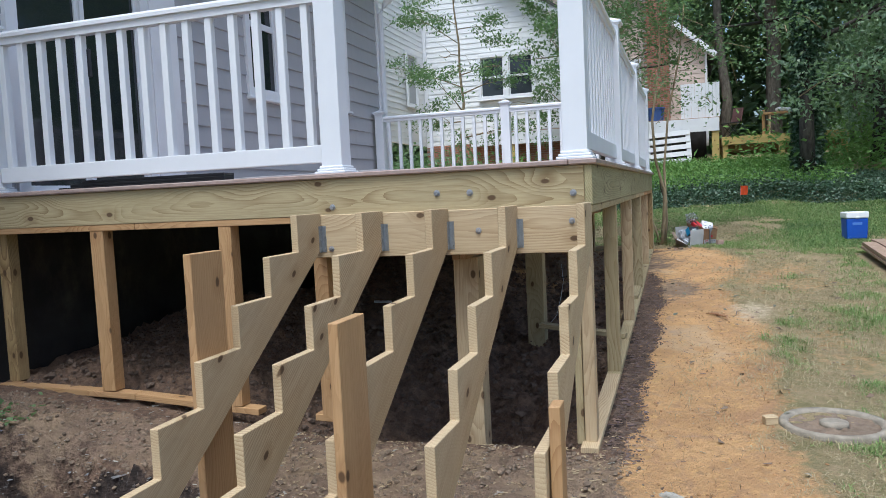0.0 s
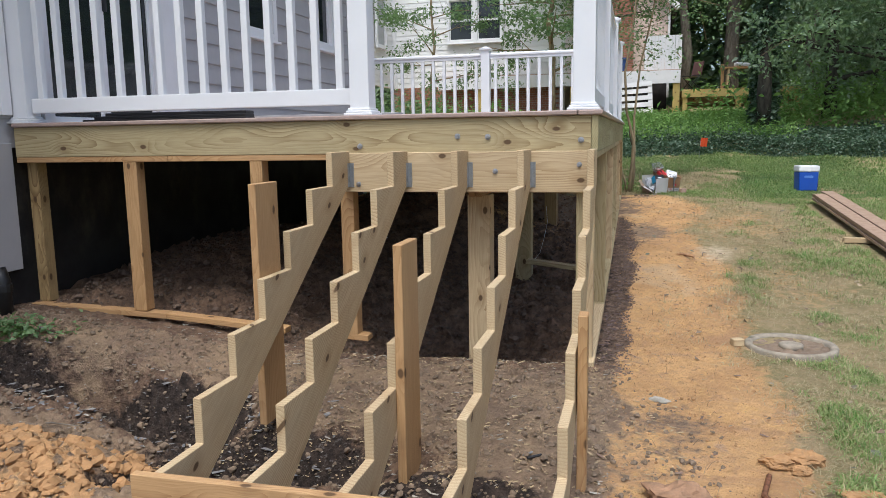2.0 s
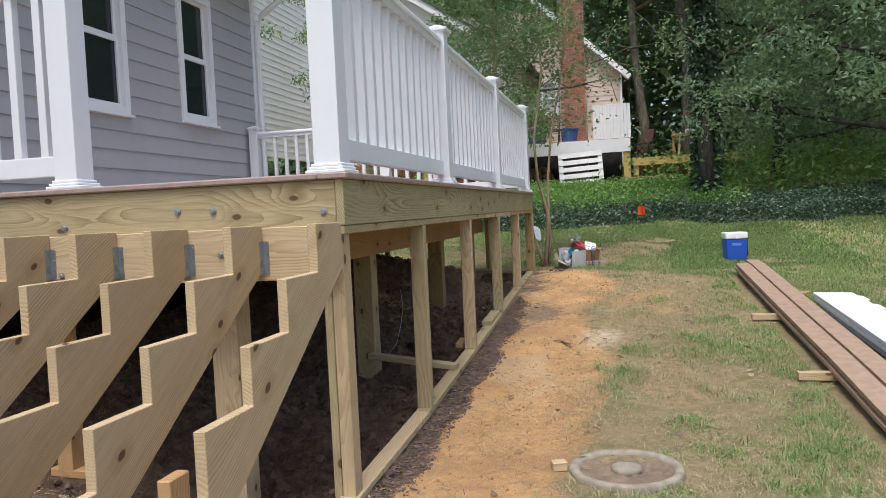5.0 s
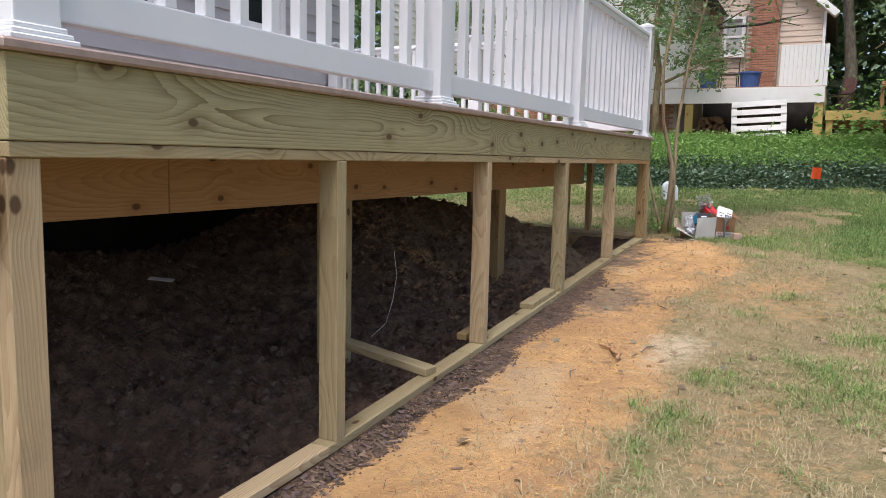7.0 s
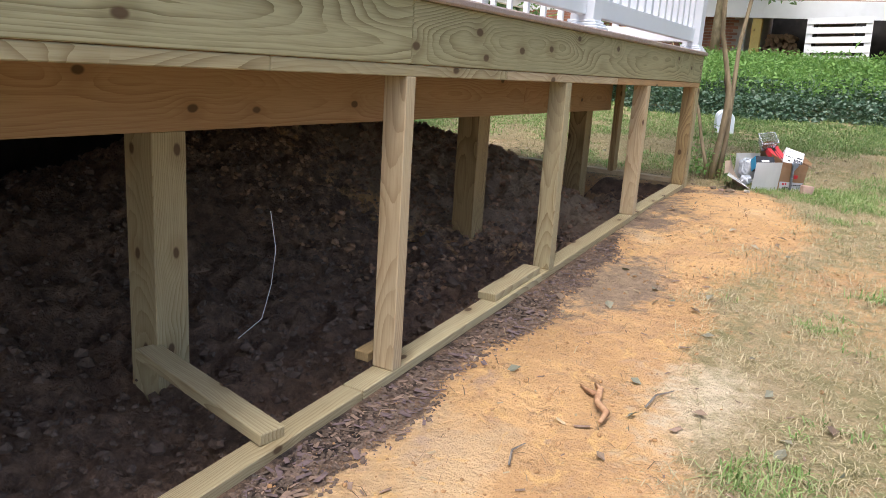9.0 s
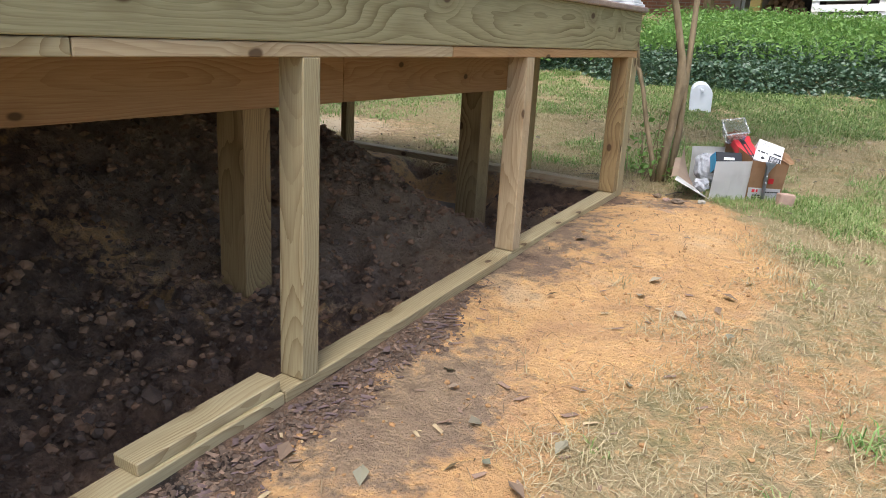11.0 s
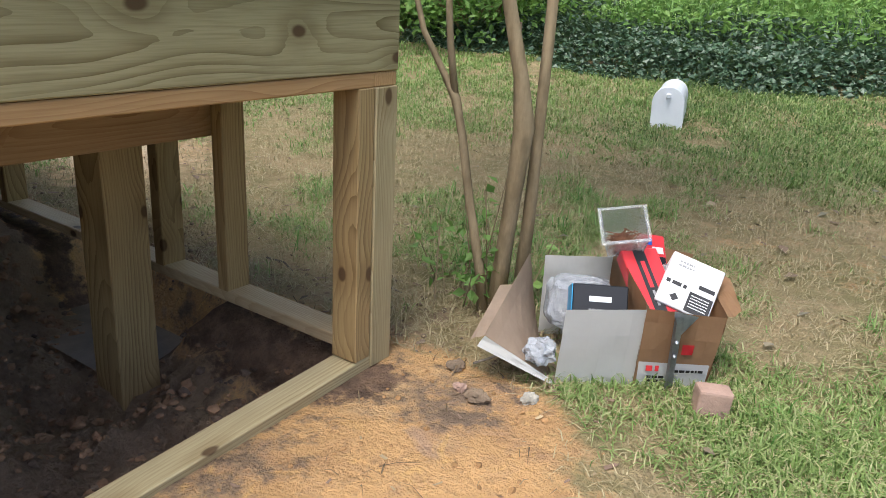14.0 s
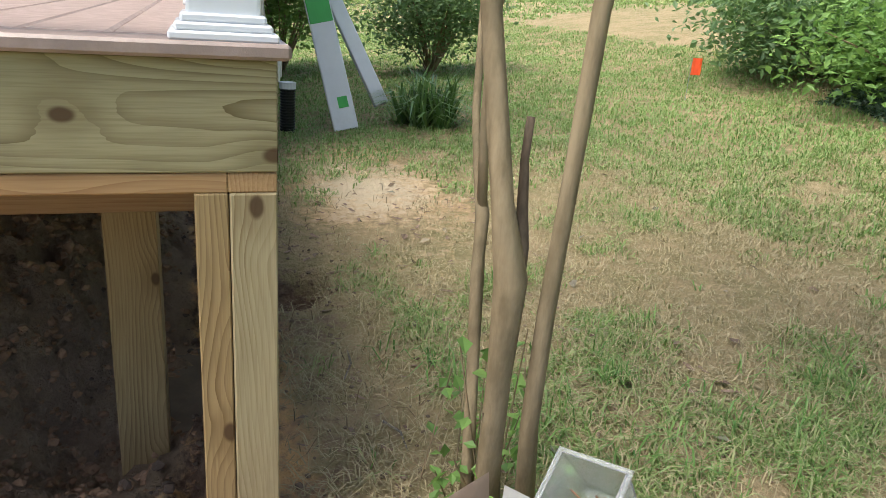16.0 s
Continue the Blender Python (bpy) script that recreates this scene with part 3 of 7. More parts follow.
def build_ground():
    gx = np.unique(np.concatenate([np.array([-400, -200, -100, -60, -40, -30, -24, -20, -17, -15, -13]), np.arange(-12, -5, 0.2), np.arange(-5, 2.6, 0.035), np.arange(2.6, 9, 0.2), np.array([9.5, 10.5, 12, 14, 17, 20, 25, 30, 40, 60, 100, 200, 400])]))
    gy = np.unique(np.concatenate([np.array([-400, -200, -100, -60, -30, -15, -8, -5, -3, -2, -1]), np.arange(-0.5, 1.0, 0.1), np.arange(1.0, 12.5, 0.035), np.arange(12.5, 20, 0.15), np.arange(20, 40, 0.8), np.array([42, 46, 50, 60, 80, 120, 200, 400])]))
    X, Y = np.meshgrid(gx, gy)
    Z = ground_z(X, Y)
    fine = under(X, Y) + ramp(-X, 0.0, 0.6) * ramp(Y, 0.8, 1.4) * ramp(-Y, -3.9, -3.4)
    r = np.random.RandomState(5)
    Z = Z + np.clip(fine, 0, 1) * r.normal(0, 0.010, Z.shape) + ramp(-X, 1.9, 2.5) * ramp(Y, 0.8, 1.4) * ramp(-Y, -3.6, -3.1) * r.normal(0, 0.016, Z.shape)
    verts = np.stack([X, Y, Z], -1).reshape(-1, 3)
    nx, ny = len(gx), len(gy)
    i = (np.arange(ny - 1)[:, None] * nx + np.arange(nx - 1)[None, :]).reshape(-1)
    faces = np.stack([i, i + 1, i + 1 + nx, i + nx], -1)
    me = bpy.data.meshes.new("ground")
    me.from_pydata(verts.tolist(), [], faces.tolist())
    c, u, s, b = cover(verts[:, 0], verts[:, 1])
    col = np.stack([c, u, s, b], -1).astype(np.float32)
    wet = me.attributes.new("moist", "FLOAT", "POINT")
    wet.data.foreach_set("value", moisture(verts[:, 0], verts[:, 1]).astype(np.float32))
    att = me.color_attributes.new("cover", "FLOAT_COLOR", "POINT")
    att.data.foreach_set("color", col.ravel())
    me.polygons.foreach_set("use_smooth", [True] * len(me.polygons))
    return tagged(part("ground", me, SOIL), "yard of patchy lawn, orange clay and dug earth", "ground", kind="structure")


build_ground()

# ---- deck ----
X0, X1, Y0, Y1 = -4.39, -0.44, 3.80, 10.66
RIM_LO, RIM_HI, TOP = 1.12, 1.322, 1.350
RISING = 0.0044


def lift(y):
    """The deck is not quite level: it rises slightly towards the back."""
    return RISING * (y - 5.5)


DECK = thing("deck", pose(0, 5.5, 1.12, math.degrees(RISING)) @ pose(0, -5.5, -1.12), "raised wooden deck of treated pine with brown composite boards", "deck")


def deck_frame():
    t = 0.038
    # rim: one front board, the long side in two lengths, the back
    board("rim_joist", (X0, Y0 + t / 2, (RIM_LO + RIM_HI) / 2), (X1 - 0.04, Y0 + t / 2, (RIM_LO + RIM_HI) / 2), t, RIM_HI - RIM_LO, WOOD_GREEN, DECK, label="front rim board with knots and bolt heads")
    for a, b in ((Y0 - 0.001, 6.538), (6.542, Y1)):
        board("rim_joist", (X1 - t / 2, a, (RIM_LO + RIM_HI) / 2 + 0.001), (X1 - t / 2, b, (RIM_LO + RIM_HI) / 2 + 0.001), t, RIM_HI - RIM_LO, WOOD_SIDE, DECK, label="greenish side rim board")
    board("rim_joist", (X0, Y1 - t / 2, (RIM_LO + RIM_HI) / 2), (X1 - 0.04, Y1 - t / 2, (RIM_LO + RIM_HI) / 2), t, RIM_HI - RIM_LO, WOOD_SIDE, DECK)
    y = Y0 + 0.42
    while y < Y1 - 0.1:
        board("joist", (X0, y, 1.21), (X1 - 0.04, y, 1.21), t, 0.184, WOOD_BEAM, DECK)
        y += 0.406
    # flat plate that the skirt studs hang from
    zp = RIM_LO - 0.0195
    for a, b, mat in ((Y0, 5.9, WOOD_GREEN), (5.903, 7.25, WOOD_GREEN), (7.253, 8.65, WOOD_PALE), (8.653, Y1 - 0.09, WOOD_WARM)):
        board("top_plate", (X1 - 0.048, a, zp), (X1 - 0.048, b, zp), 0.089, 0.037, mat, DECK)
    board("top_plate", (X1 - 0.004, Y1 - 0.046, zp), (X1 - 0.5, Y1 - 0.046, zp), 0.089, 0.037, WOOD_WARM, DECK)
    board("top_plate", (X1 - 0.5, Y1 - 0.046, zp), (X0, Y1 - 0.046, zp), 0.089, 0.037, WOOD_SHADE, DECK)
    board("top_plate", (X0, Y0 + 0.047, zp), (-3.2, Y0 + 0.047, zp), 0.089, 0.037, WOOD_WARM, DECK)
    board("top_plate", (-3.197, Y0 + 0.047, zp), (-1.96, Y0 + 0.047, zp), 0.089, 0.037, WOOD_WARM, DECK)
    # bottom plate stepping up the slope along the side
    zb = lambda y: np.interp(y, [3.8, 5.2, 6.5, 8.0, 9.3, 10.6], [-0.085, -0.03, 0.06, 0.165, 0.26, 0.335]) - 0.02
    for a, b, mat in ((3.72, 5.05, WOOD_PALE), (5.055, 6.35, WOOD_GREEN), (6.355, 7.82, WOOD_GREEN), (7.825, 9.2, WOOD_GREEN), (9.205, Y1 + 0.0, WOOD_GREEN)):
        board("bottom_plate", (X1 - 0.047, a, zb(a)), (X1 - 0.047, b, zb(b)), 0.089, 0.038, mat, DECK)
    board("plate_block", (X1 - 0.062, 7.34, zb(7.34) + 0.037), (X1 - 0.062, 7.82, zb(7.82) + 0.037), 0.089, 0.036, WOOD_GREEN, DECK)
    board("plate_block", (X1 - 0.14, 6.52, zb(6.52) + 0.045), (X1 - 0.14, 6.72, zb(6.72) + 0.045), 0.06, 0.036, WOOD_SHADE, DECK)
    board("brace", (X1 - 0.03, 5.95, zb(5.95) + 0.04), (-1.16, 6.06, 0.10), 0.089, 0.038, WOOD_GREEN, DECK)
    # skirt studs along the side
    for y, wx, wy, mat in ((5.13, 0.089, 0.06, WOOD_GREEN), (6.55, 0.089, 0.055, WOOD_PALE), (7.93, 0.089, 0.07, WOOD_GREEN), (9.28, 0.089, 0.07, WOOD_PALE)):
        board("stud", (X1 - 0.047, y, zb(y) + 0.019), (X1 - 0.047, y, RIM_LO - 0.038), wy, wx, mat, DECK, up=(1, 0, 0))
    FOOTING = plain("muddy_concrete", (0.22, 0.18, 0.14), 0.9, 0.3, 14.0, 0.6, bump=0.6, dirt_colour=(0.10, 0.07, 0.05))
    for x, y in ((-1.17, 4.07),):
        bm = lathe_bm([(0.15, -0.3), (0.15, -0.02), (0.13, 0.0)], 20)
        part("footing", bm, FOOTING, DECK, "round concrete footing", pose(x, y, gz(x, y) + 0.01))
    # near corner: paired studs
    board("corner_stud", (X1 - 0.047, Y0 + 0.045, -0.10), (X1 - 0.047, Y0 + 0.045, RIM_LO - 0.038), 0.089, 0.06, WOOD_PALE, DECK, up=(1, 0, 0))
    board("corner_stud", (X1 - 0.10, Y0 + 0.05, -0.10), (X1 - 0.10, Y0 + 0.05, RIM_LO - 0.04), 0.089, 0.038, WOOD_GREEN, DECK, up=(1, 0, 0))
    # far corner: two studs face to face
    board("corner_stud", (X1 - 0.046, Y1 - 0.12, zb(10.5) + 0.019), (X1 - 0.046, Y1 - 0.12, RIM_LO - 0.038), 0.06, 0.089, WOOD_SHADE, DECK, up=(1, 0, 0))
    board("corner_stud", (X1 - 0.042, Y1 - 0.045, zb(10.6) - 0.02), (X1 - 0.042, Y1 - 0.045, RIM_LO - 0.038), 0.086, 0.089, WOOD_GREEN, DECK, up=(1, 0, 0))
    # back skirt
    for a, b in ((X1 - 0.09, -1.9), (-1.903, -3.1), (-3.103, X0)):
        board("bottom_plate", (a, Y1 - 0.06, 0.345 + (X1 - a) * 0.01), (b, Y1 - 0.06, 0.345 + (X1 - b) * 0.01), 0.089, 0.038, WOOD_PALE, DECK)
    for x in (-1.05, -1.385, -2.45, -3.53):
        board("stud", (x, Y1 - 0.06, 0.36), (x, Y1 - 0.06, RIM_LO - 0.038), 0.089, 0.05, WOOD_SHADE, DECK, up=(1, 0, 0))
    # front skirt
    for a, b, za, zc in ((X0, -3.3, 0.07, 0.04), (-3.297, -2.42, 0.04, -0.02), (-2.05, -1.85, -0.03, -0.04)):
        board("bottom_plate", (a, Y0 + 0.05, za), (b, Y0 + 0.05, zc), 0.089, 0.038, WOOD_WARM, DECK)
    for x, z in ((-3.494, 0.07), (-2.57, 0.01), (-1.96, -0.02)):
        board("stud", (x, Y0 + 0.05, z), (x, Y0 + 0.05, RIM_LO - 0.038), 0.089, 0.10 if x < -3 else 0.085, WOOD_WARM, DECK, up=(1, 0, 0))
    # set-back stud: its shade is put in by the darker wood
    board("stud", (-4.335, Y0 + 0.12, 0.09), (-4.335, Y0 + 0.12, RIM_LO - 0.038), 0.089, 0.085, WOOD_SHADE, DECK, up=(1, 0, 0))
    # beam of two plies on posts
    for k in (0, 1):
        for a, b in ((Y0 + 0.06, 4.9 + k), (4.903 + k, 8.9 - k), (8.903 - k, Y1 - 0.05)):
            board("beam", (-1.14 - k * 0.042, a, 0.985), (-1.14 - k * 0.042, b, 0.985), 0.038, 0.26, WOOD_BEAM, DECK)
    for x, y, lo, mat in ((-1.17, 4.07, -0.55, WOOD_PALE), (-1.20, 6.15, -0.25, WOOD_GREEN), (-1.21, 8.42, -0.2, WOOD_SHADE), (-1.265, 10.33, -0.4, WOOD_SHADE)):
        board("support_post", (x, y, lo), (x, y, 0.854), 0.14, 0.14, mat, DECK, up=(1, 0, 0), label="square deck support post set in the ground")


deck_frame()


def deck_boards():
    w = 0.1385
    z = (RIM_HI + TOP) / 2 + 0.001
    board("deck_board", (X1 - w / 2 + 0.025, Y0 - 0.022, z), (X1 - w / 2 + 0.025, Y1 + 0.022, z), w, TOP - RIM_HI, COMPOSITE, DECK, bevel=0.006)
    x_end = X1 - w + 0.022
    y = Y0 - 0.022 + w / 2
    while y < Y1:
        board("deck_board", (X0, y, z), (x_end, y, z), w, TOP - RIM_HI, COMPOSITE, DECK, bevel=0.006)
        y += w + 0.005


deck_boards()

# ---- ledger, stringers, hangers ----
STAIR = thing("stair_frame", pose(0, 0, 0), "unfinished stair of five notched pine stringers against the deck", "stairs")
RISE, RUN, NOSE_Y, NOSE_Z = 0.1915, 0.290, 3.488, 1.128


def stringer_bm():
    """Side outline in (y, z): seven treads going down towards the yard."""
    pts = [(Y0 - 0.041, NOSE_Z), (NOSE_Y, NOSE_Z)]
    for k in range(1, 7):
        pts += [(NOSE_Y - (k - 1) * RUN, NOSE_Z - k * RISE), (NOSE_Y - k * RUN, NOSE_Z - k * RISE)]
    yb, zb = pts[-1]
    pts += [(yb, zb - 0.185), (yb + 0.27, zb - 0.185)]
    # straight lower edge back up to the ledger
    pts += [(Y0 - 0.041, NOSE_Z - 0.19)]
    return prism_bm(pts, 0.038, 0.0025)


def stairs():
    led = board("ledger_board", (-1.96, Y0 - 0.020, 1.0), (X1 - 0.045, Y0 - 0.020, 1.0), 0.038, 0.235, WOOD_PALE, STAIR, label="pale pine ledger board with bolts")
    me = bpy.data.meshes.new("stringer")
    bm = stringer_bm()
    bm.to_mesh(me)
    bm.free()
    # local x of the wood runs along the slope
    slope = math.atan2(RISE, RUN)
    turn = Matrix.Rotation(slope, 4, "X") @ Matrix.Rotation(radians(90), 4, "Z")
    me.transform(turn.inverted())
    me.materials.append(WOOD_PALE)
    for x in (-1.935, -1.567, -1.198, -0.832, -0.462):
        s = part("stringer", me, None, STAIR, m=Matrix.Translation((x, 0, 0)) @ turn)
        if x < -0.5:
            hanger(s, x, turn)
    yk = NOSE_Y - 6 * RUN - 0.02
    board("kicker_board", (-2.02, yk, -0.125), (-0.40, yk, -0.125), 0.038, 0.225, WOOD_WARM, STAIR, label="warm pine board across the stringer feet")
    # bolts
    for x, y, z in ((-1.86, Y0 - 0.04, 0.93), (-1.02, Y0 - 0.04, 1.005), (-0.54, Y0 - 0.04, 1.04)):
        bolt(STAIR, (x, y, z))
    for x, z in ((-1.86, 1.165), (-1.25, 1.215), (-1.07, 1.21), (-0.535, 1.185)):
        bolt(DECK, (x, Y0 - 0.001, z), 0.011)


def bolt(parent, p, r=0.010):
    bm = lathe_bm([(r * 1.6, 0), (r * 1.6, 0.003), (r, 0.0035), (r, 0.008), (r * 0.8, 0.011)], 10)
    part("bolt", bm, DARK_STEEL, parent, "round dark bolt head on a washer", pose(*p, 90, 0, 0))


def hanger(s, x, turn):
    """A bent steel angle on the inner side of a stringer top."""
    bm = bmesh.new()
    for sx, sy, sz, cx, cy, cz in ((0.003, 0.035, 0.145, 0.021, Y0 - 0.06, 0.985), (0.026, 0.003, 0.145, 0.033, Y0 - 0.0415, 0.985)):
        bmesh.ops.create_cube(bm, size=1, matrix=Matrix.Translation((cx, cy, cz)) @ Matrix.Diagonal((sx, sy, sz, 1)))
    for k in range(4):
        bmesh.ops.create_cone(bm, cap_ends=True, segments=6, radius1=0.005, radius2=0.004, depth=0.006, matrix=Matrix.Translation((0.038, Y0 - 0.045, 0.93 + 0.037 * k)) @ Matrix.Rotation(radians(90), 4, "X"))
    part("hanger", bm, STEEL, s, "galvanised steel hanger bracket", turn.inverted())


stairs()


def plank_post(x, y, lo, hi, wide, label):
    """An upright plank with its broad face towards +x, as a temporary newel."""
    p = thing("newel_plank", pose(x, y, 0), label, "post", "temporary newels")
    m, length = along((0, 0, lo), (0, 0, hi), (1, 0, 0))
    part("plank", box_mesh(length, wide, 0.038, WOOD_WARM), None, p, m=m)


plank_post(-1.974, 2.76, -0.18, 1.0, 0.225, "upright warm pine plank beside a stair stringer")
plank_post(-1.158, 2.43, -0.28, 0.775, 0.225, "upright warm pine plank standing in dug earth beside a stringer")
plank_post(-0.418, 2.42, -0.27, 0.5, 0.089, "short upright pine stake beside the last stringer")

# ---- railings ----


def rail_post(x, y, z0, height, label="white vinyl railing post with a moulded cap and skirt"):
    p = thing("railing_post", pose(x, y, z0 + lift(y)), label, "post", "white railing posts")
    part("sleeve", box_bm(0.125, 0.125, height, 0.006, 2, True), VINYL, p)
    bm = bmesh.new()
    for s, a, b in ((0.150, height - 0.008, height + 0.006), (0.172, height + 0.006, height + 0.024)):
        bmesh.ops.create_cube(bm, size=1, matrix=Matrix.Translation((0, 0, (a + b) / 2)) @ Matrix.Diagonal((s, s, b - a, 1)))
    bmesh.ops.create_cone(bm, cap_ends=True, segments=4, radius1=0.112, radius2=0.012, depth=0.035, matrix=Matrix.Translation((0, 0, height + 0.041)) @ Matrix.Rotation(radians(45), 4, "Z"))
    part("cap", bm, VINYL, p)
    bm = bmesh.new()
    for s, a, b in ((0.185, 0, 0.016), (0.165, 0.016, 0.030), (0.145, 0.030, 0.045)):
        bmesh.ops.create_cube(bm, size=1, matrix=Matrix.Translation((0, 0, (a + b) / 2)) @ Matrix.Diagonal((s, s, b - a, 1)))
    bmesh.ops.bevel(bm, geom=bm.edges[:], offset=0.004, segments=1, affect="EDGES")
    part("base_skirt", bm, VINYL, p)
    return p


def railing(a, b, z0, label, low=0.067, high=1.030, pitch=0.148):
    """A railing section between two post faces: shaped top rail, bottom rail, square balusters."""
    a, b = Vector((*a, z0 + lift(a[1]))), Vector((*b, z0 + lift(b[1])))
    m, length = along(a, b)
    r = thing("deck_railing", m, label, "railing", "white deck railings")
    half = [(0.030, high - 0.075), (0.030, high - 0.034), (0.045, high - 0.030), (0.045, high - 0.008), (0.036, high + 0.006), (0.018, high + 0.010)]
    bm = prism_bm(half + [(-y, z) for y, z in half[::-1]], length, 0.0)
    part("top_rail", bm, VINYL, r)
    part("bottom_rail", box_bm(length, 0.05, 0.10, 0.006, 2), VINYL, r, m=pose(0, 0, low + 0.05))
    n = int(length / pitch)
    bal = box_mesh(0.044, 0.044, high - 0.075 - low - 0.098, VINYL, 0.003)
    for k in range(n):
        part("baluster", bal, None, r, m=pose((k + 0.5 - n / 2) * length / n, 0, (high - 0.075 + low + 0.098) / 2))
    return r


RX, RY, RB = X1 - 0.085, Y0 + 0.10, Y1 - 0.09
for px, py in ((-1.87, RY), (RX, RY), (RX, 6.03), (RX, 8.27), (RX, RB), (-2.41, RB), (-4.33, RB)):
    rail_post(px, py, TOP, 1.08)
rail_post(-4.36, RY, TOP, 1.08, "white vinyl half post against the house wall")
tagged(part("tag_label", box_bm(0.10, 0.004, 0.045, 0.002), VINYL, None, "", pose(-4.30, RY - 0.066, TOP + 1.02)), "small white printed tag on the railing post", "label")
railing((-4.29, RY), (-1.935, RY), TOP, "white vinyl railing along the deck front", pitch=0.152)
for a, b in ((RY + 0.063, 5.967), (6.093, 8.207), (8.333, RB - 0.063)):
    railing((RX, a), (RX, b), TOP, "white vinyl railing along the deck side", pitch=0.152)
for a, b in ((-4.267, -2.473), (-2.347, RX - 0.063)):
    railing((a, RB), (b, RB), TOP, "white vinyl railing along the deck back", pitch=0.152)

# ---- house ----
WX = -4.46


def course_mesh(length, high, material):
    """One siding board: thick at its lower edge, from x = 0 to length."""
    key = ("course", round(length, 3), round(high, 4), material.name)
    if key not in MESHES:
        me = bpy.data.meshes.new("siding_board")
        a, b, z0, z1 = 0.0, length, 0.0, high
        v = [(a, 0.024, z0), (b, 0.024, z0), (b, 0.006, z1), (a, 0.006, z1), (a, 0.0, z0), (b, 0.0, z0), (b, 0.0, z1), (a, 0.0, z1)]
        me.from_pydata(v, [], [(0, 1, 2, 3), (4, 7, 6, 5), (0, 4, 5, 1), (3, 2, 6, 7), (0, 3, 7, 4), (1, 5, 6, 2)])
        bm = bmesh.new()
        bm.from_mesh(me)
        bmesh.ops.recalc_face_normals(bm, faces=bm.faces)
        bm.to_mesh(me)
        bm.free()
        me.materials.append(material)
        MESHES[key] = me
    return MESHES[key]


def free_spans(length, z0, z1, holes):
    cuts = [(0.0, length)]
    for x0, x1, h0, h1 in holes:
        if z1 > h0 + 0.02 and z0 < h1 - 0.02:
            nxt = []
            for a, b in cuts:
                if x1 <= a or x0 >= b:
                    nxt.append((a, b))
                    continue
                if x0 > a:
                    nxt.append((a, x0))
                if x1 < b:
                    nxt.append((x1, b))
            cuts = nxt
    return [c for c in cuts if c[1] - c[0] > 0.01]


def lap_wall(name, label, length, height, course, material, m, holes=(), parent=None):
    """A wall along local x, facing local +y, with openings (x0, x1, z0, z1): a backing and siding boards on it."""
    bm = bmesh.new()
    levels = sorted({0.0, height, *[h for q in holes for h in q[2:] if 0 < h < height]})
    for z0, z1 in zip(levels, levels[1:]):
        for a, b in free_spans(length, z0, z1, holes):
            bmesh.ops.create_cube(bm, size=1, matrix=Matrix.Translation(((a + b) / 2, -0.055, (z0 + z1) / 2)) @ Matrix.Diagonal((b - a, 0.10, z1 - z0, 1)))
    w = part(name, bm, material, parent, "", m)
    if not parent:
        tagged(w, label, "wall", kind="structure")
    for k in range(int(math.ceil(height / course))):
        z0, z1 = k * course, min((k + 1) * course + 0.012, height)
        for a, b in free_spans(length, z0, z1, holes):
            part("siding_board", course_mesh(b - a, z1 - z0, material), None, w, m=pose(a, 0, z0))
    return w


def window(name, m, w, h, label, sashes=2, parent=None, trim=0.085, pane=None):
    """A window in local x and z facing +y: casing, sill, sash bars and panes."""
    win = new(name)
    win.matrix_basis = m
    if parent:
        win.parent = parent
    else:
        tagged(win, label, "window", kind="structure")
    bm = bmesh.new()
    for cx, cz, sx, sz in ((-w / 2 - trim / 2, h / 2, trim, h + 2 * trim), (w / 2 + trim / 2, h / 2, trim, h + 2 * trim), (0, h + trim / 2, w - 0.002, trim), (0, -trim / 2, w - 0.002, trim)):
        bmesh.ops.create_cube(bm, size=1, matrix=Matrix.Translation((cx, 0.01, cz)) @ Matrix.Diagonal((sx, 0.07, sz, 1)))
    part("window_frame", bm, TRIM, win)
    part("window_sill", box_bm(w + 2 * trim + 0.03, 0.1, 0.03, 0.004), TRIM, win, m=pose(0, 0.035, -trim - 0.012))
    for k in range(sashes):
        z0, z1 = h * k / sashes, h * (k + 1) / sashes
        dy = -0.03 if k else -0.015
        bm = bmesh.new()
        s = 0.035
        for cx, cz, sx, sz in ((-w / 2 + s / 2, (z0 + z1) / 2, s, z1 - z0), (w / 2 - s / 2, (z0 + z1) / 2, s, z1 - z0), (0, z0 + s / 2, w - 2 * s, s), (0, z1 - s / 2, w - 2 * s, s)):
            bmesh.ops.create_cube(bm, size=1, matrix=Matrix.Translation((cx, dy, cz)) @ Matrix.Diagonal((sx, 0.025, sz, 1)))
        part("sash", bm, TRIM, win)
        part("pane", box_bm(w - 2 * s, 0.006, z1 - z0 - 2 * s, 0), pane or DARK_GLASS, win, m=pose(0, dy - 0.012, (z0 + z1) / 2))
    return win


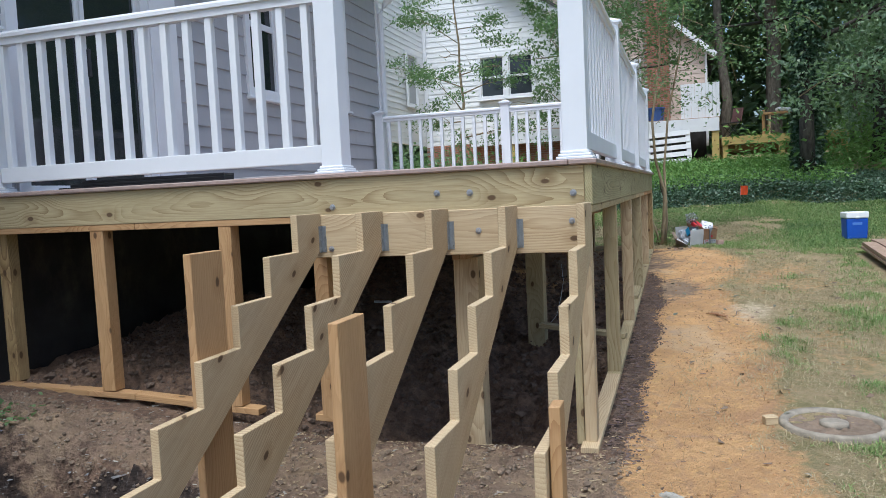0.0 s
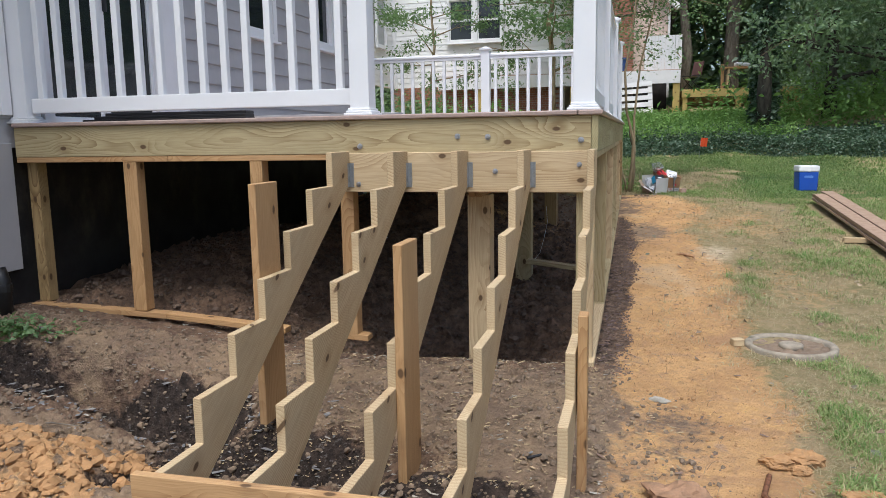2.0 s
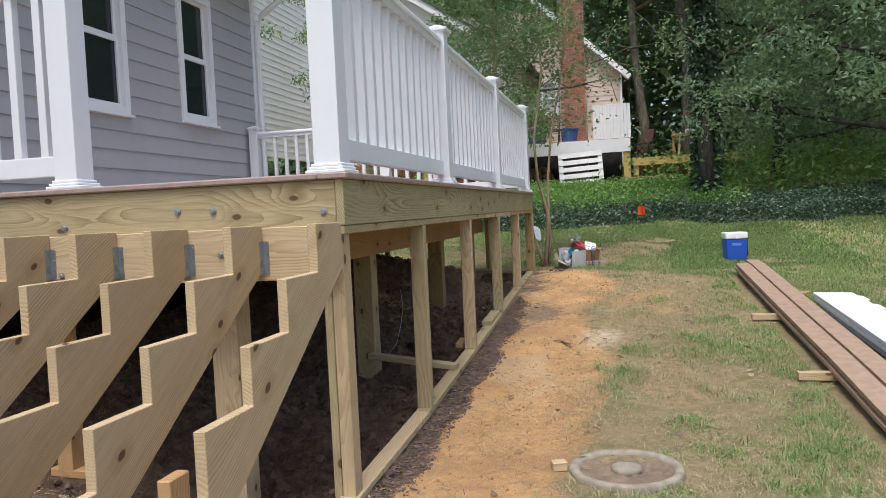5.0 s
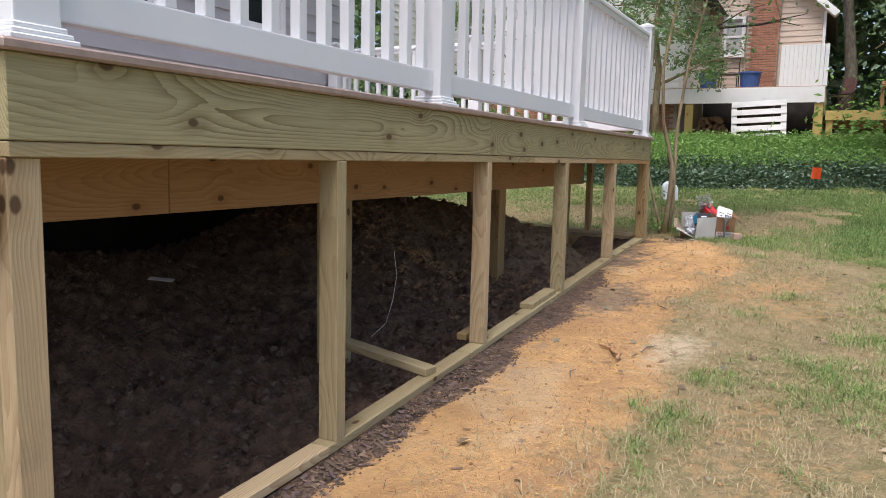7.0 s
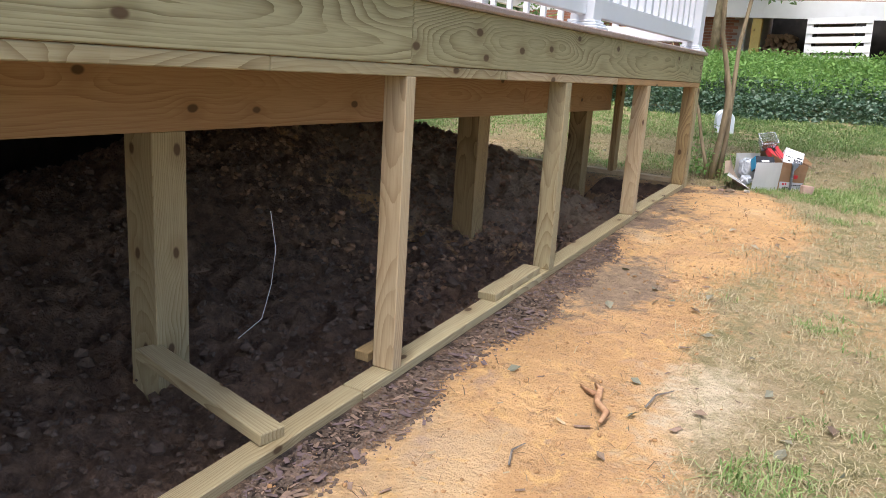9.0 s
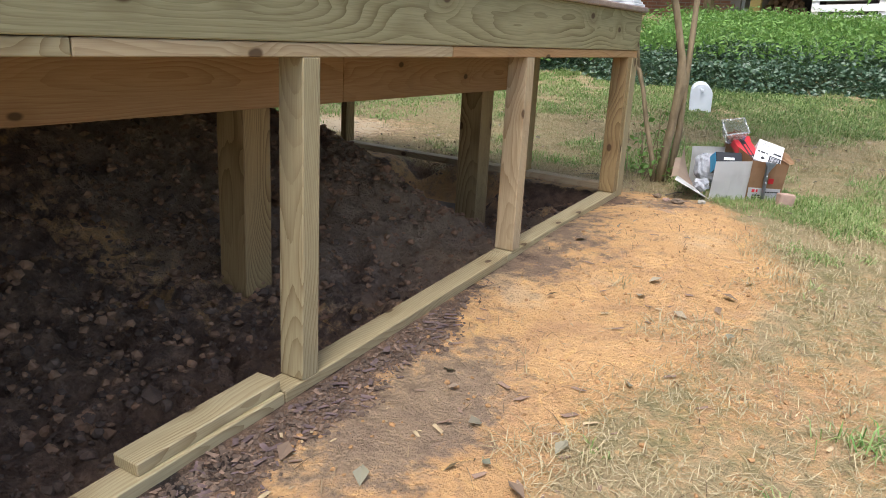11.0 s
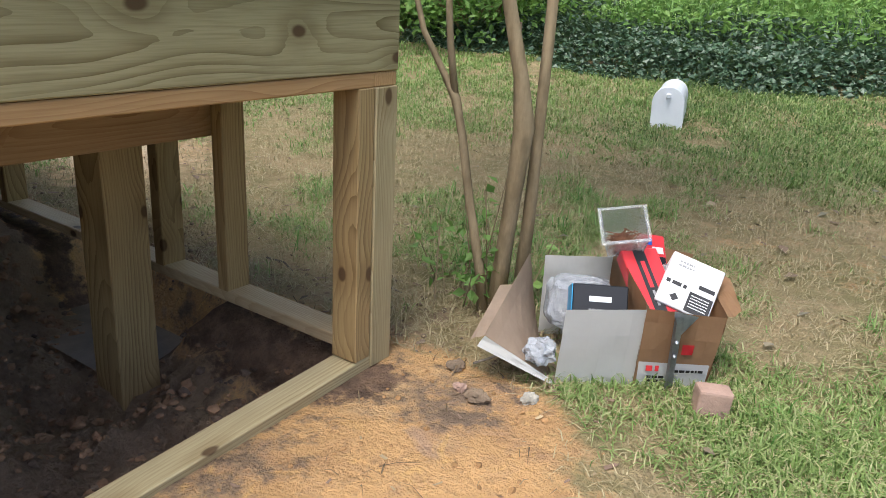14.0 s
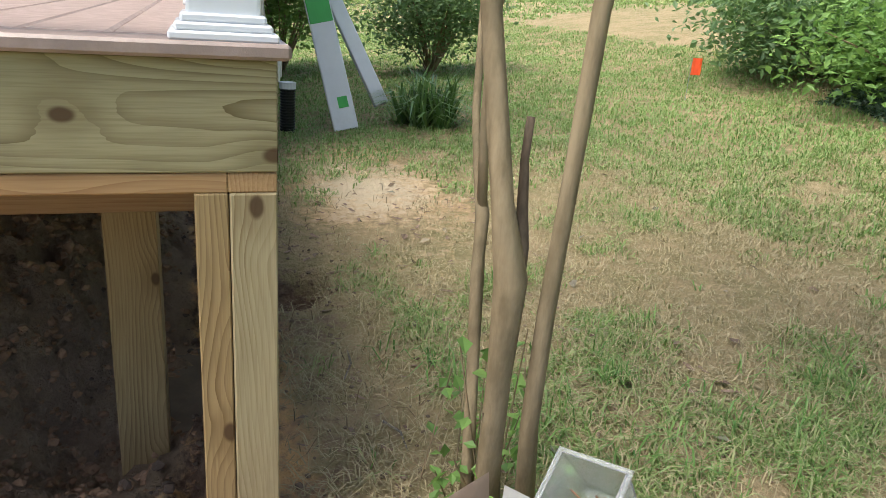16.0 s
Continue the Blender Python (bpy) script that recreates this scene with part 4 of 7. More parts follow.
def house():
    # wall along y, seen over the railing; local x runs from far corner to near
    yc = 10.95
    face = Matrix.Translation((WX, yc, 0)) @ Matrix.Rotation(radians(-90), 4, "Z")
    at = lambda y: yc - y
    holes = [(at(5.6), at(4.12), 1.30, 3.47), (at(7.93), at(7.17), 2.40, 3.95), (at(9.71), at(8.95), 2.46, 4.01)]
    holes = [(a, b, c - 1.18, d - 1.18) for a, b, c, d in holes]
    lap_wall("wall_east", "house wall of grey lap siding", 11.0, 3.4, 0.2, SIDING_GREY, Matrix.Translation((WX, yc, 1.18)) @ Matrix.Rotation(radians(-90), 4, "Z"), holes)
    # foundation coloured near black to carry the shade under the deck
    wall = part("foundation", box_bm(0.2, 11.0, 1.6, 0.004), CAVITY_SHADE, None, "", pose(WX - 0.125, yc - 5.5, 0.5))
    tagged(wall, "block foundation wall of the house, near black for the shade under the deck", "wall", kind="structure")
    back = lap_wall("wall_north", "end wall of the house in grey lap siding", 6.0, 4.9, 0.2, SIDING_GREY, Matrix.Translation((WX, yc, 0.0)) @ Matrix.Rotation(radians(0), 4, "Z") @ Matrix.Translation((-6.0, 0, 0)))
    for name, p, s in (("corner_board", (WX + 0.012, yc - 0.05, 2.9), (0.05, 0.11, 3.25)),):
        tagged(part(name, box_bm(*s, 0.004), TRIM, None, "", pose(*p)), "white painted corner board of the house", "trim", kind="structure")
    tagged(part("trim", box_bm(0.05, 0.09, 2.0, 0.004), TRIM, None, "", pose(WX + 0.03, 3.80 - 0.02, 2.4)), "white vertical trim board beside the railing", "trim", kind="structure")
    tagged(part("trim", box_bm(0.03, 4.2, 0.88, 0.004), SIDING_GREY, None, "", pose(WX + 0.03, 1.70, 0.77)), "pale skirt panel beside the deck", "trim", kind="structure")
    # windows
    for k, y, z in ((1, 7.55, 2.44), (2, 9.33, 2.50)):
        window("window_%d" % k, Matrix.Translation((WX, y, z)) @ Matrix.Rotation(radians(-90), 4, "Z"), 0.60, 1.46, "white double-hung window with dark glass")
    # sliding door
    d = new("door_1")
    d.matrix_basis = Matrix.Translation((WX, 4.86, 1.36)) @ Matrix.Rotation(radians(-90), 4, "Z")
    tagged(d, "closed sliding glass patio door in a white frame", "door", kind="structure")
    bm = bmesh.new()
    w, h = 1.28, 2.03
    for cx, cz, sx, sz in ((-w / 2 - 0.05, h / 2, 0.1, h + 0.2), (w / 2 + 0.05, h / 2, 0.1, h + 0.2), (0, h + 0.05, w, 0.1), (0, -0.02, w, 0.05)):
        bmesh.ops.create_cube(bm, size=1, matrix=Matrix.Translation((cx, 0.01, cz)) @ Matrix.Diagonal((sx, 0.09, sz, 1)))
    part("door_frame", bm, TRIM, d)
    for k, dy in ((-1, -0.005), (1, -0.035)):
        p = part("door_leaf", leaf_bm(w / 2 + 0.02, h, 0.045), TRIM, d, m=pose(k * w / 4, dy, 0))
        part("pane", box_bm(w / 2 - 0.07, 0.008, h - 0.09, 0), DARK_GLASS, p, m=pose(0, 0, h / 2))
    part("handle", box_bm(0.025, 0.04, 0.22, 0.008), BLACK_IRON, d, m=pose(-0.03, 0.03, 1.0))
    tagged(part("trim", box_bm(0.04, 0.36, 2.2, 0.004), TRIM, None, "", pose(WX + 0.042, 5.79, 2.44)), "broad white casing panel beside the patio door", "trim", kind="structure")
    # eave, soffit, gutter, roof
    roof = new("roof")
    tagged(roof, "low house roof with white soffit and gutter", "roof", kind="structure")
    bm = bmesh.new()
    pts = [(WX + 0.42, 4.60), (WX - 3.2, 6.1), (WX - 3.2, 6.2), (WX + 0.42, 4.70)]
    vs = [[bm.verts.new((x, y, z)) for x, z in pts] for y in (-0.6, yc + 0.3)]
    bm.faces.new(vs[0])
    bm.faces.new(vs[1][::-1])
    for i in range(4):
        bm.faces.new((vs[0][i], vs[1][i], vs[1][(i + 1) % 4], vs[0][(i + 1) % 4]))
    bmesh.ops.recalc_face_normals(bm, faces=bm.faces)
    part("shingles", bm, ROOF, roof)
    part("soffit", box_bm(0.42, yc + 0.9, 0.03, 0.003), TRIM, roof, m=pose(WX + 0.2, (yc + 0.3 - 0.6) / 2, 4.56))
    part("fascia", box_bm(0.025, yc + 0.9, 0.17, 0.003), TRIM, roof, m=pose(WX + 0.42, (yc + 0.3 - 0.6) / 2, 4.62))
    part("gutter", box_bm(0.11, yc + 0.9, 0.11, 0.02, 2), TRIM, roof, m=pose(WX + 0.49, (yc + 0.3 - 0.6) / 2, 4.65))
    bm = tube_bm([(WX + 0.48, yc + 0.18, 4.6), (WX + 0.46, yc + 0.18, 4.45), (WX + 0.12, yc + 0.04, 4.15), (WX + 0.075, yc - 0.02, 4.0), (WX + 0.075, yc - 0.02, 1.4)], [0.045] * 5, 8)
    part("downspout", bm, TRIM, roof)
    # wall lantern
    lamp = thing("wall_lantern", pose(WX + 0.03, 6.32, 3.42), "black iron wall lantern with clear panes", "lantern")
    part("backplate", box_bm(0.02, 0.10, 0.2, 0.006), BLACK_IRON, lamp, m=pose(0.02, 0, 0.18))
    part("arm", tube_bm([(0.03, 0, 0.22), (0.08, 0, 0.30), (0.14, 0, 0.28), (0.14, 0, 0.22)], [0.009] * 4, 6), BLACK_IRON, lamp)
    part("hood", lathe_bm([(0.085, 0.17), (0.09, 0.175), (0.05, 0.22), (0.012, 0.245)], 6), BLACK_IRON, lamp, m=pose(0.14, 0, 0))
    part("lantern_glass", lathe_bm([(0.045, 0.0), (0.07, 0.17)], 6), CLEAR, lamp, m=pose(0.14, 0, 0))
    bm = bmesh.new()
    for k in range(6):
        a = math.pi * k / 3
        tube_bm([(0.14 + 0.046 * math.cos(a), 0.046 * math.sin(a), 0), (0.14 + 0.072 * math.cos(a), 0.072 * math.sin(a), 0.17)], [0.005, 0.005], 4, bm=bm)
    part("cage", bm, BLACK_IRON, lamp)
    part("finial", lathe_bm([(0.05, 0.0), (0.05, -0.01), (0.012, -0.03), (0.004, -0.05)], 6), BLACK_IRON, lamp, m=pose(0.14, 0, 0))


def leaf_bm(w, h, s):
    bm = bmesh.new()
    for cx, cz, sx, sz in ((-w / 2 + s / 2, h / 2, s, h), (w / 2 - s / 2, h / 2, s, h), (0, s / 2, w - 2 * s, s), (0, h - s / 2, w - 2 * s, s)):
        bmesh.ops.create_cube(bm, size=1, matrix=Matrix.Translation((cx, 0, cz)) @ Matrix.Diagonal((sx, 0.035, sz, 1)))
    return bm


house()

# ---- plants ----


def leaf_mesh(name, points, size, material, seed, aspect=0.5, flat=0.5):
    """Many small folded leaves, one island each. flat: how level the leaves lie."""
    r = np.random.RandomState(seed)
    p = np.asarray(points, float)
    n = len(p)
    d = r.normal(0, 1, (n, 3))
    d[:, 2] = d[:, 2] * (1 - flat) - 0.25
    d /= np.linalg.norm(d, axis=1)[:, None]
    up = r.normal(0, 0.5 * (1 - flat) + 0.25, (n, 3)) + np.array([0, 0, 1.0])
    s = np.cross(d, up)
    s /= np.linalg.norm(s, axis=1)[:, None] + 1e-9
    k = np.cross(s, d)
    ln = (size * r.uniform(0.6, 1.35, n))[:, None]
    w = ln * aspect * 0.5
    v = np.stack([p, p + d * ln * 0.45 + s * w + k * w * 0.35, p + d * ln, p + d * ln * 0.45 - s * w + k * w * 0.35], 1).reshape(-1, 3)
    f = np.arange(n * 4).reshape(-1, 4)
    me = bpy.data.meshes.new(name)
    me.from_pydata(v.tolist(), [], f.tolist())
    me.materials.append(material)
    return me


def blade_mesh(name, points, length, material, seed, width=0.005, lean=0.7):
    """Grass blades: each a bent strip of a quad and a tip."""
    r = np.random.RandomState(seed)
    p = np.asarray(points, float)
    n = len(p)
    a = r.uniform(0, 2 * np.pi, n)
    out = np.stack([np.cos(a), np.sin(a), np.zeros(n)], -1)
    side = np.stack([-np.sin(a), np.cos(a), np.zeros(n)], -1)
    ln = (np.asarray(length) * r.uniform(0.5, 1.4, n))[:, None]
    le = (lean * r.uniform(0.3, 1.5, n))[:, None]
    w = (width * r.uniform(0.7, 1.3, n))[:, None] * side
    up = np.array([0, 0, 1.0])
    mid = p + ln * (out * 0.30 * le + up * 0.55 * (1.15 - 0.35 * le))
    tip = p + ln * (out * 0.85 * le + up * np.clip(0.95 - 0.55 * le, 0.05, 1))
    v = np.stack([p - w, p + w, mid + w * 0.8, mid - w * 0.8, tip], 1).reshape(-1, 3)
    i = np.arange(n)[:, None] * 5
    f = (i + np.array([[0, 1, 2, 3]])).tolist() + (i + np.array([[3, 2, 4]])).tolist()
    me = bpy.data.meshes.new(name)
    me.from_pydata(v.tolist(), [], f)
    me.materials.append(material)
    return me


def grow(base, height, radius, seed, limbs=7, spread=0.55, first=0.3, lean=(0, 0)):
    """Trunk and limb lines of a tree: (points, radii) each; and the limb tips."""
    r = np.random.RandomState(seed)
    top = Vector((lean[0], lean[1], height))
    trunk = [Vector(base) + top * t + Vector((r.normal(0, 0.012), r.normal(0, 0.012), 0)) * height * (t > 0) for t in np.linspace(0, 1, 9)]
    lines = [(trunk, [radius * (1.25 if i == 0 else 1.0 - 0.8 * i / 8) for i in range(9)])]
    tips = [trunk[-1]]
    for k in range(limbs):
        t = first + (0.95 - first) * (k + r.uniform(0, 0.8)) / limbs
        i = min(int(t * 8), 7)
        a = k * 2.4 + r.uniform(-0.4, 0.4)
        o = trunk[i].lerp(trunk[i + 1], t * 8 - i)
        reach = height * spread * (1.1 - 0.6 * t) * r.uniform(0.7, 1.15)
        dirv = Vector((math.cos(a), math.sin(a), r.uniform(0.1, 0.55)))
        pts = [o + dirv * reach * s + Vector((0, 0, -0.10 * reach * s * s)) + Vector(r.normal(0, 0.03, 3)) * reach * s for s in (0, 0.3, 0.6, 1.0)]
        r0 = radius * (1 - 0.75 * t) * 0.55
        lines.append((pts, [r0, r0 * 0.7, r0 * 0.45, r0 * 0.15]))
        tips += [pts[2], pts[3]]
        for q in range(2):
            b = pts[1 + q]
            e = b + Vector((math.cos(a + r.uniform(-1.2, 1.2)), math.sin(a + r.uniform(-1.2, 1.2)), r.uniform(-0.2, 0.6))) * reach * 0.45
            lines.append(([b, b.lerp(e, 0.5) + Vector((0, 0, 0.03 * reach)), e], [r0 * 0.4, r0 * 0.25, r0 * 0.08]))
            tips.append(e)
    return lines, tips


def tree(name, base, height, radius, seed, label, leaves, leaf_size, cluster, leaf_mat, bark_mat, limbs=8, spread=0.5, first=0.3, lean=(0, 0), low=None, aspect=0.5, keep=None):
    base = Vector(base)
    t = thing(name, Matrix.Translation(base), label, "tree", "trees behind the yard")
    lines, tips = grow((0, 0, -0.15), height, radius, seed, limbs, spread, first, lean)
    bm = tube_bm(*lines[0], 10, wobble=0.12)
    part("trunk", bm, bark_mat, t, smooth=True)
    for k in range(1, len(lines), 3):
        bm = bmesh.new()
        for pts, rad in lines[k:k + 3]:
            tube_bm(pts, rad, 5, bm=bm)
        part("limb", bm, bark_mat, t, smooth=True)
    r = np.random.RandomState(seed + 50)
    c = np.array([tuple(p) for p in tips])
    # sub-clumps round every tip give an uneven outline with gaps
    sub = c[r.randint(0, len(c), max(8, leaves // 110))] + r.normal(0, cluster * 0.75, (max(8, leaves // 110), 3)) * np.array([1, 1, 0.6])
    p = sub[r.randint(0, len(sub), leaves)] + r.normal(0, cluster * 0.30, (leaves, 3)) * np.array([1, 1, 0.55])
    if low is not None:
        p = p[p[:, 2] > low]
    if keep is not None:
        p = p[keep(p)]
    part("crown", leaf_mesh("crown", p, leaf_size, leaf_mat, seed + 9, aspect, 0.15), None, t)
    return t


# crape myrtle by the far deck corner: several bare stems, a thin crown above
def myrtle():
    t = thing("crape_myrtle", pose(-0.33, 11.10, 0.36), "slender multi-stemmed tree with smooth tan bark beside the deck", "tree")
    o = Vector((-0.33, 11.10, 0.36))
    stems = (
        ([(-0.35, 11.10, 0.30), (-0.33, 11.09, 0.55), (-0.305, 11.08, 0.75), (-0.285, 11.08, 0.97), (-0.295, 11.05, 1.12), (-0.34, 11.04, 1.30), (-0.40, 11.02, 1.55), (-0.43, 11.0, 2.1), (-0.30, 11.05, 3.0), (-0.35, 11.1, 4.2)], [0.034, 0.027, 0.025, 0.032, 0.022, 0.020, 0.019, 0.017, 0.013, 0.007]),
        ([(-0.31, 11.18, 0.32), (-0.28, 11.15, 0.65), (-0.277, 11.155, 0.90), (-0.285, 11.18, 1.2), (-0.29, 11.20, 1.47), (-0.22, 11.28, 2.2), (-0.05, 11.35, 3.0), (0.1, 11.4, 4.4)], [0.025, 0.019, 0.018, 0.018, 0.017, 0.015, 0.011, 0.006]),
        ([(-0.37, 11.07, 0.32), (-0.40, 11.07, 0.50), (-0.468, 11.09, 0.70), (-0.517, 11.10, 0.90), (-0.565, 11.118, 1.02), (-0.62, 11.12, 1.10), (-0.72, 11.14, 1.22), (-0.83, 11.18, 1.45), (-0.95, 11.3, 2.2), (-1.0, 11.4, 3.3)], [0.019, 0.016, 0.014, 0.014, 0.016, 0.011, 0.010, 0.009, 0.008, 0.004]),
        ([(-0.565, 11.118, 1.0), (-0.60, 11.12, 1.20), (-0.63, 11.13, 1.42), (-0.6, 11.3, 2.3), (-0.62, 11.4, 3.4)], [0.012, 0.011, 0.010, 0.008, 0.004]),
        ([(-0.275, 11.09, 0.96), (-0.300, 11.10, 1.03), (-0.325, 11.105, 1.10), (-0.348, 11.11, 1.19), (-0.352, 11.115, 1.27)], [0.012, 0.013, 0.011, 0.009, 0.008]),
    )
    for pts, rad in stems:
        bm = tube_bm([Vector(p) - o for p in pts], rad, 10, wobble=0.25)
        part("stem", bm, BARK_DEAD if pts[0][2] == 0.96 else BARK_SMOOTH, t, smooth=True)
    r = np.random.RandomState(77)
    tips = []
    for k in range(150):
        b = Vector((r.normal(-0.35, 0.65), r.normal(11.3, 0.35), r.uniform(2.1, 3.0) if k < 22 else r.uniform(3.0, 5.6)))
        a = r.uniform(0, 6.28)
        e = b + Vector((math.cos(a), math.sin(a), r.uniform(0.1, 0.9))) * r.uniform(0.25, 0.6)
        part("twig", tube_bm([b - o, b.lerp(e, 0.5) - o + Vector((0, 0, 0.03)), e - o], [0.007, 0.005, 0.002], 4), BARK_SMOOTH, t)
        tips += [e - o, b.lerp(e, 0.6) - o]
    c = np.array([tuple(p) for p in tips])
    p = c[r.randint(0, len(c), 11000)] + r.normal(0, 0.13, (11000, 3))
    part("crown", leaf_mesh("crown", p, 0.06, LEAF_MYRTLE, 3, 0.55), None, t)
    # suckers with a few larger leaves at the foot
    q = []
    for k in range(18):
        a = r.uniform(0, 6.28)
        b = Vector((-0.10 + r.normal(0, 0.08), 0.02 + r.normal(0, 0.07), -0.03))
        h = r.uniform(0.12, 0.5)
        e = b + Vector((math.cos(a) * 0.1, math.sin(a) * 0.1, h))
        part("sucker", tube_bm([b, e], [0.003, 0.0015], 4), BARK_SMOOTH, t)
        q += [tuple(b.lerp(e, s) + Vector(r.normal(0, 0.015, 3))) for s in np.linspace(0.3, 1, 7)]
    part("sucker_leaves", leaf_mesh("sucker_leaves", q, 0.045, LEAF_BRIGHT, 5, 0.65), None, t)


myrtle()

# large trees and woods behind the yard
IVY_TREE = tree("ivy_clad_tree", (2.45, 17.6, gz(2.45, 17.6)), 10.5, 0.15, 11, "tall dark tree with an ivy-covered trunk", 11000, 0.13, 0.9, LEAF_OAK, BARK_DARK, 12, 0.36, 0.28, keep=lambda p: (p[:, 0] > -0.9) & (p[:, 1] < 3.0))
r = np.random.RandomState(2)
nz = r.uniform(0, 7.5, 13000)
na = r.uniform(0, 6.28, 13000)
part("trunk_ivy", leaf_mesh("trunk_ivy", np.stack([np.cos(na) * (0.17 + 0.13 * r.rand(13000)), np.sin(na) * (0.17 + 0.13 * r.rand(13000)), nz], -1), 0.10, LEAF_IVY, 4, 0.8, 0.2), None, IVY_TREE, "ivy leaves on the trunk")
OAKS = [
    tree("oak_tree", (5.9, 17.2, gz(5.9, 17.2)), 6.8, 0.17, 21, "broad oak with low-hanging dark green branches", 22000, 0.12, 0.95, LEAF_OAK, BARK_DARK, 12, 0.45, 0.10, low=0.5),
    tree("oak_tree", (4.4, 20.5, gz(4.4, 20.5)), 9.0, 0.16, 31, "dark green woodland tree behind the ivy bank", 17000, 0.15, 1.0, LEAF_OAK, BARK_DARK, 11, 0.40, 0.10, low=0.6, keep=lambda p: p[:, 0] > -1.6),
    tree("oak_tree", (8.3, 21.5, gz(8.3, 21.5)), 10.0, 0.2, 41, "dark green woodland tree behind the ivy bank", 16000, 0.16, 1.1, LEAF_OAK, BARK_DARK, 11, 0.42, 0.12, low=0.5),
]
PALE = [
    tree("tall_tree", (1.3, 31.0, gz(1.3, 31)), 17.0, 0.20, 51, "tall woodland tree with a straight pale trunk", 14000, 0.24, 1.4, LEAF_OAK, BARK_PALE, 9, 0.28, 0.35),
    tree("tall_tree", (3.3, 32.0, gz(3.3, 32)), 18.0, 0.30, 61, "tall woodland tree with a straight pale trunk", 14000, 0.24, 1.4, LEAF_OAK, BARK_PALE, 9, 0.28, 0.35),
]
for k, (src, x, y, turn) in enumerate(((PALE[0], -2.5, 36, 40), (PALE[1], 6.5, 33, 150), (PALE[0], 9.5, 30, 220), (PALE[1], -6.5, 38, 300), (PALE[0], 4.9, 38, 80), (PALE[1], 13, 36, 10), (PALE[0], 8.0, 40, 130), (PALE[1], -12, 40, 200))):
    copy_thing(src, pose(x, y, gz(x, y), 0, 0, turn))
for src, x, y, turn in ((OAKS[2], 11.0, 24.0, 100), (OAKS[1], 7.0, 26.0, 200), (OAKS[2], 13.5, 29.0, 310)):
    copy_thing(src, pose(x, y, gz(x, y), 0, 0, turn))
tree("garden_tree", (-5.5, 19.0, gz(-5.5, 19)), 6.3, 0.05, 71, "airy tree with small light green leaves", 9000, 0.085, 0.5, LEAF_MYRTLE, BARK_SMOOTH, 14, 0.36, 0.22)
tree("garden_tree", (-2.6, 21.3, gz(-2.6, 21.3)), 7.6, 0.09, 81, "leafy green tree in front of the cream house", 16000, 0.12, 0.7, LEAF_MYRTLE, BARK_SMOOTH, 13, 0.30, 0.18, keep=lambda p: (p[:, 0] > -1.5) & (p[:, 0] < 1.35))
tree("garden_tree", (-3.4, 27.0, gz(-3.4, 27)), 11.5, 0.16, 91, "tall leafy tree beside the cream house", 18000, 0.18, 1.0, LEAF_OAK, BARK_DARK, 12, 0.34, 0.25, keep=lambda p: p[:, 0] < 0.9)


def far_woods():
    r = np.random.RandomState(6)
    n = 130000
    cl = np.stack([r.uniform(-28, 38, 2600), r.uniform(40, 58, 2600), 2.0 + 22 * r.uniform(0, 1, 2600) ** 1.3], -1)
    p = cl[r.randint(0, 2600, n)] + r.normal(0, 1.1, (n, 3))
    ob = part("far_woods", leaf_mesh("far_woods", p, 0.62, LEAF_OAK, 8, 0.6, 0.3), None)
    tagged(ob, "dense dark green woods in the distance", "woods", kind="stuff")
    r = np.random.RandomState(16)
    n = 22000
    cl = np.stack([r.uniform(1.5, 14, 240), r.uniform(17.6, 29, 240), np.zeros(240)], -1)
    p = cl[r.randint(0, 240, n)] + r.normal(0, 0.45, (n, 3))
    p[:, 2] = ground_z(p[:, 0], p[:, 1]) + np.abs(r.normal(0, 0.55, n))
    p = p[~((p[:, 0] < 4.6) & (p[:, 1] > 22.0) & (p[:, 1] < 27.5))]
    tagged(part("undergrowth", leaf_mesh("undergrowth", p, 0.14, LEAF_BRIGHT, 18, 0.5, 0.4), None), "mixed green undergrowth below the trees", "undergrowth", kind="stuff")


far_woods()


def ivy_bank():
    r = np.random.RandomState(12)
    n = 85000
    x = r.uniform(-4.6, 9.5, n)
    edge = 15.55 + 0.25 * np.sin(x * 1.3) + 0.12 * np.sin(x * 4.1 + 1) + 0.05 * np.maximum(0, -x - 3)
    y = edge + r.beta(1.1, 1.6, n) * 2.6
    hgt = 0.30 * np.clip((y - edge) / 0.35, 0.15, 1) * (0.75 + 0.35 * bumps(x, y, 3.0, 31))
    z = ground_z(x, y) + hgt * r.uniform(0.35, 1.0, n)
    tagged(part("ivy_bed", leaf_mesh("ivy_bed", np.stack([x, y, z], -1), 0.052, LEAF_IVY, 14, 0.85, 0.45), None), "dark glossy ivy covering the bank at the lawn's end", "ivy", kind="stuff")
    n = 46000
    x = -2.6 + 5.6 * r.uniform(0, 1, n) ** 1.25
    y = 16.6 + r.uniform(0, 1, n) ** 0.8 * 4.2
    p = np.stack([x, y, ground_z(x, y) + 0.05], -1)
    dens = bumps(x, y, 1.5, 33) + r.uniform(-0.6, 0.8, n)
    tagged(part("tall_grass", blade_mesh("tall_grass", p[dens > -0.1], 0.31, GRASS_TALL, 15, 0.0062, 0.85), None), "bright green tall grass on top of the bank", "grass", kind="stuff")
    n = 9000
    x = r.uniform(-3.0, 3.2, n)
    y = 16.3 + r.uniform(0, 1, n) * 4.0
    tagged(part("bank_weeds", leaf_mesh("bank_weeds", np.stack([x, y, ground_z(x, y) + r.uniform(0.08, 0.38, n)], -1), 0.075, LEAF_BRIGHT, 17, 0.6, 0.5), None), "leafy bright weeds among the bank grass", "weeds", kind="stuff")


ivy_bank()


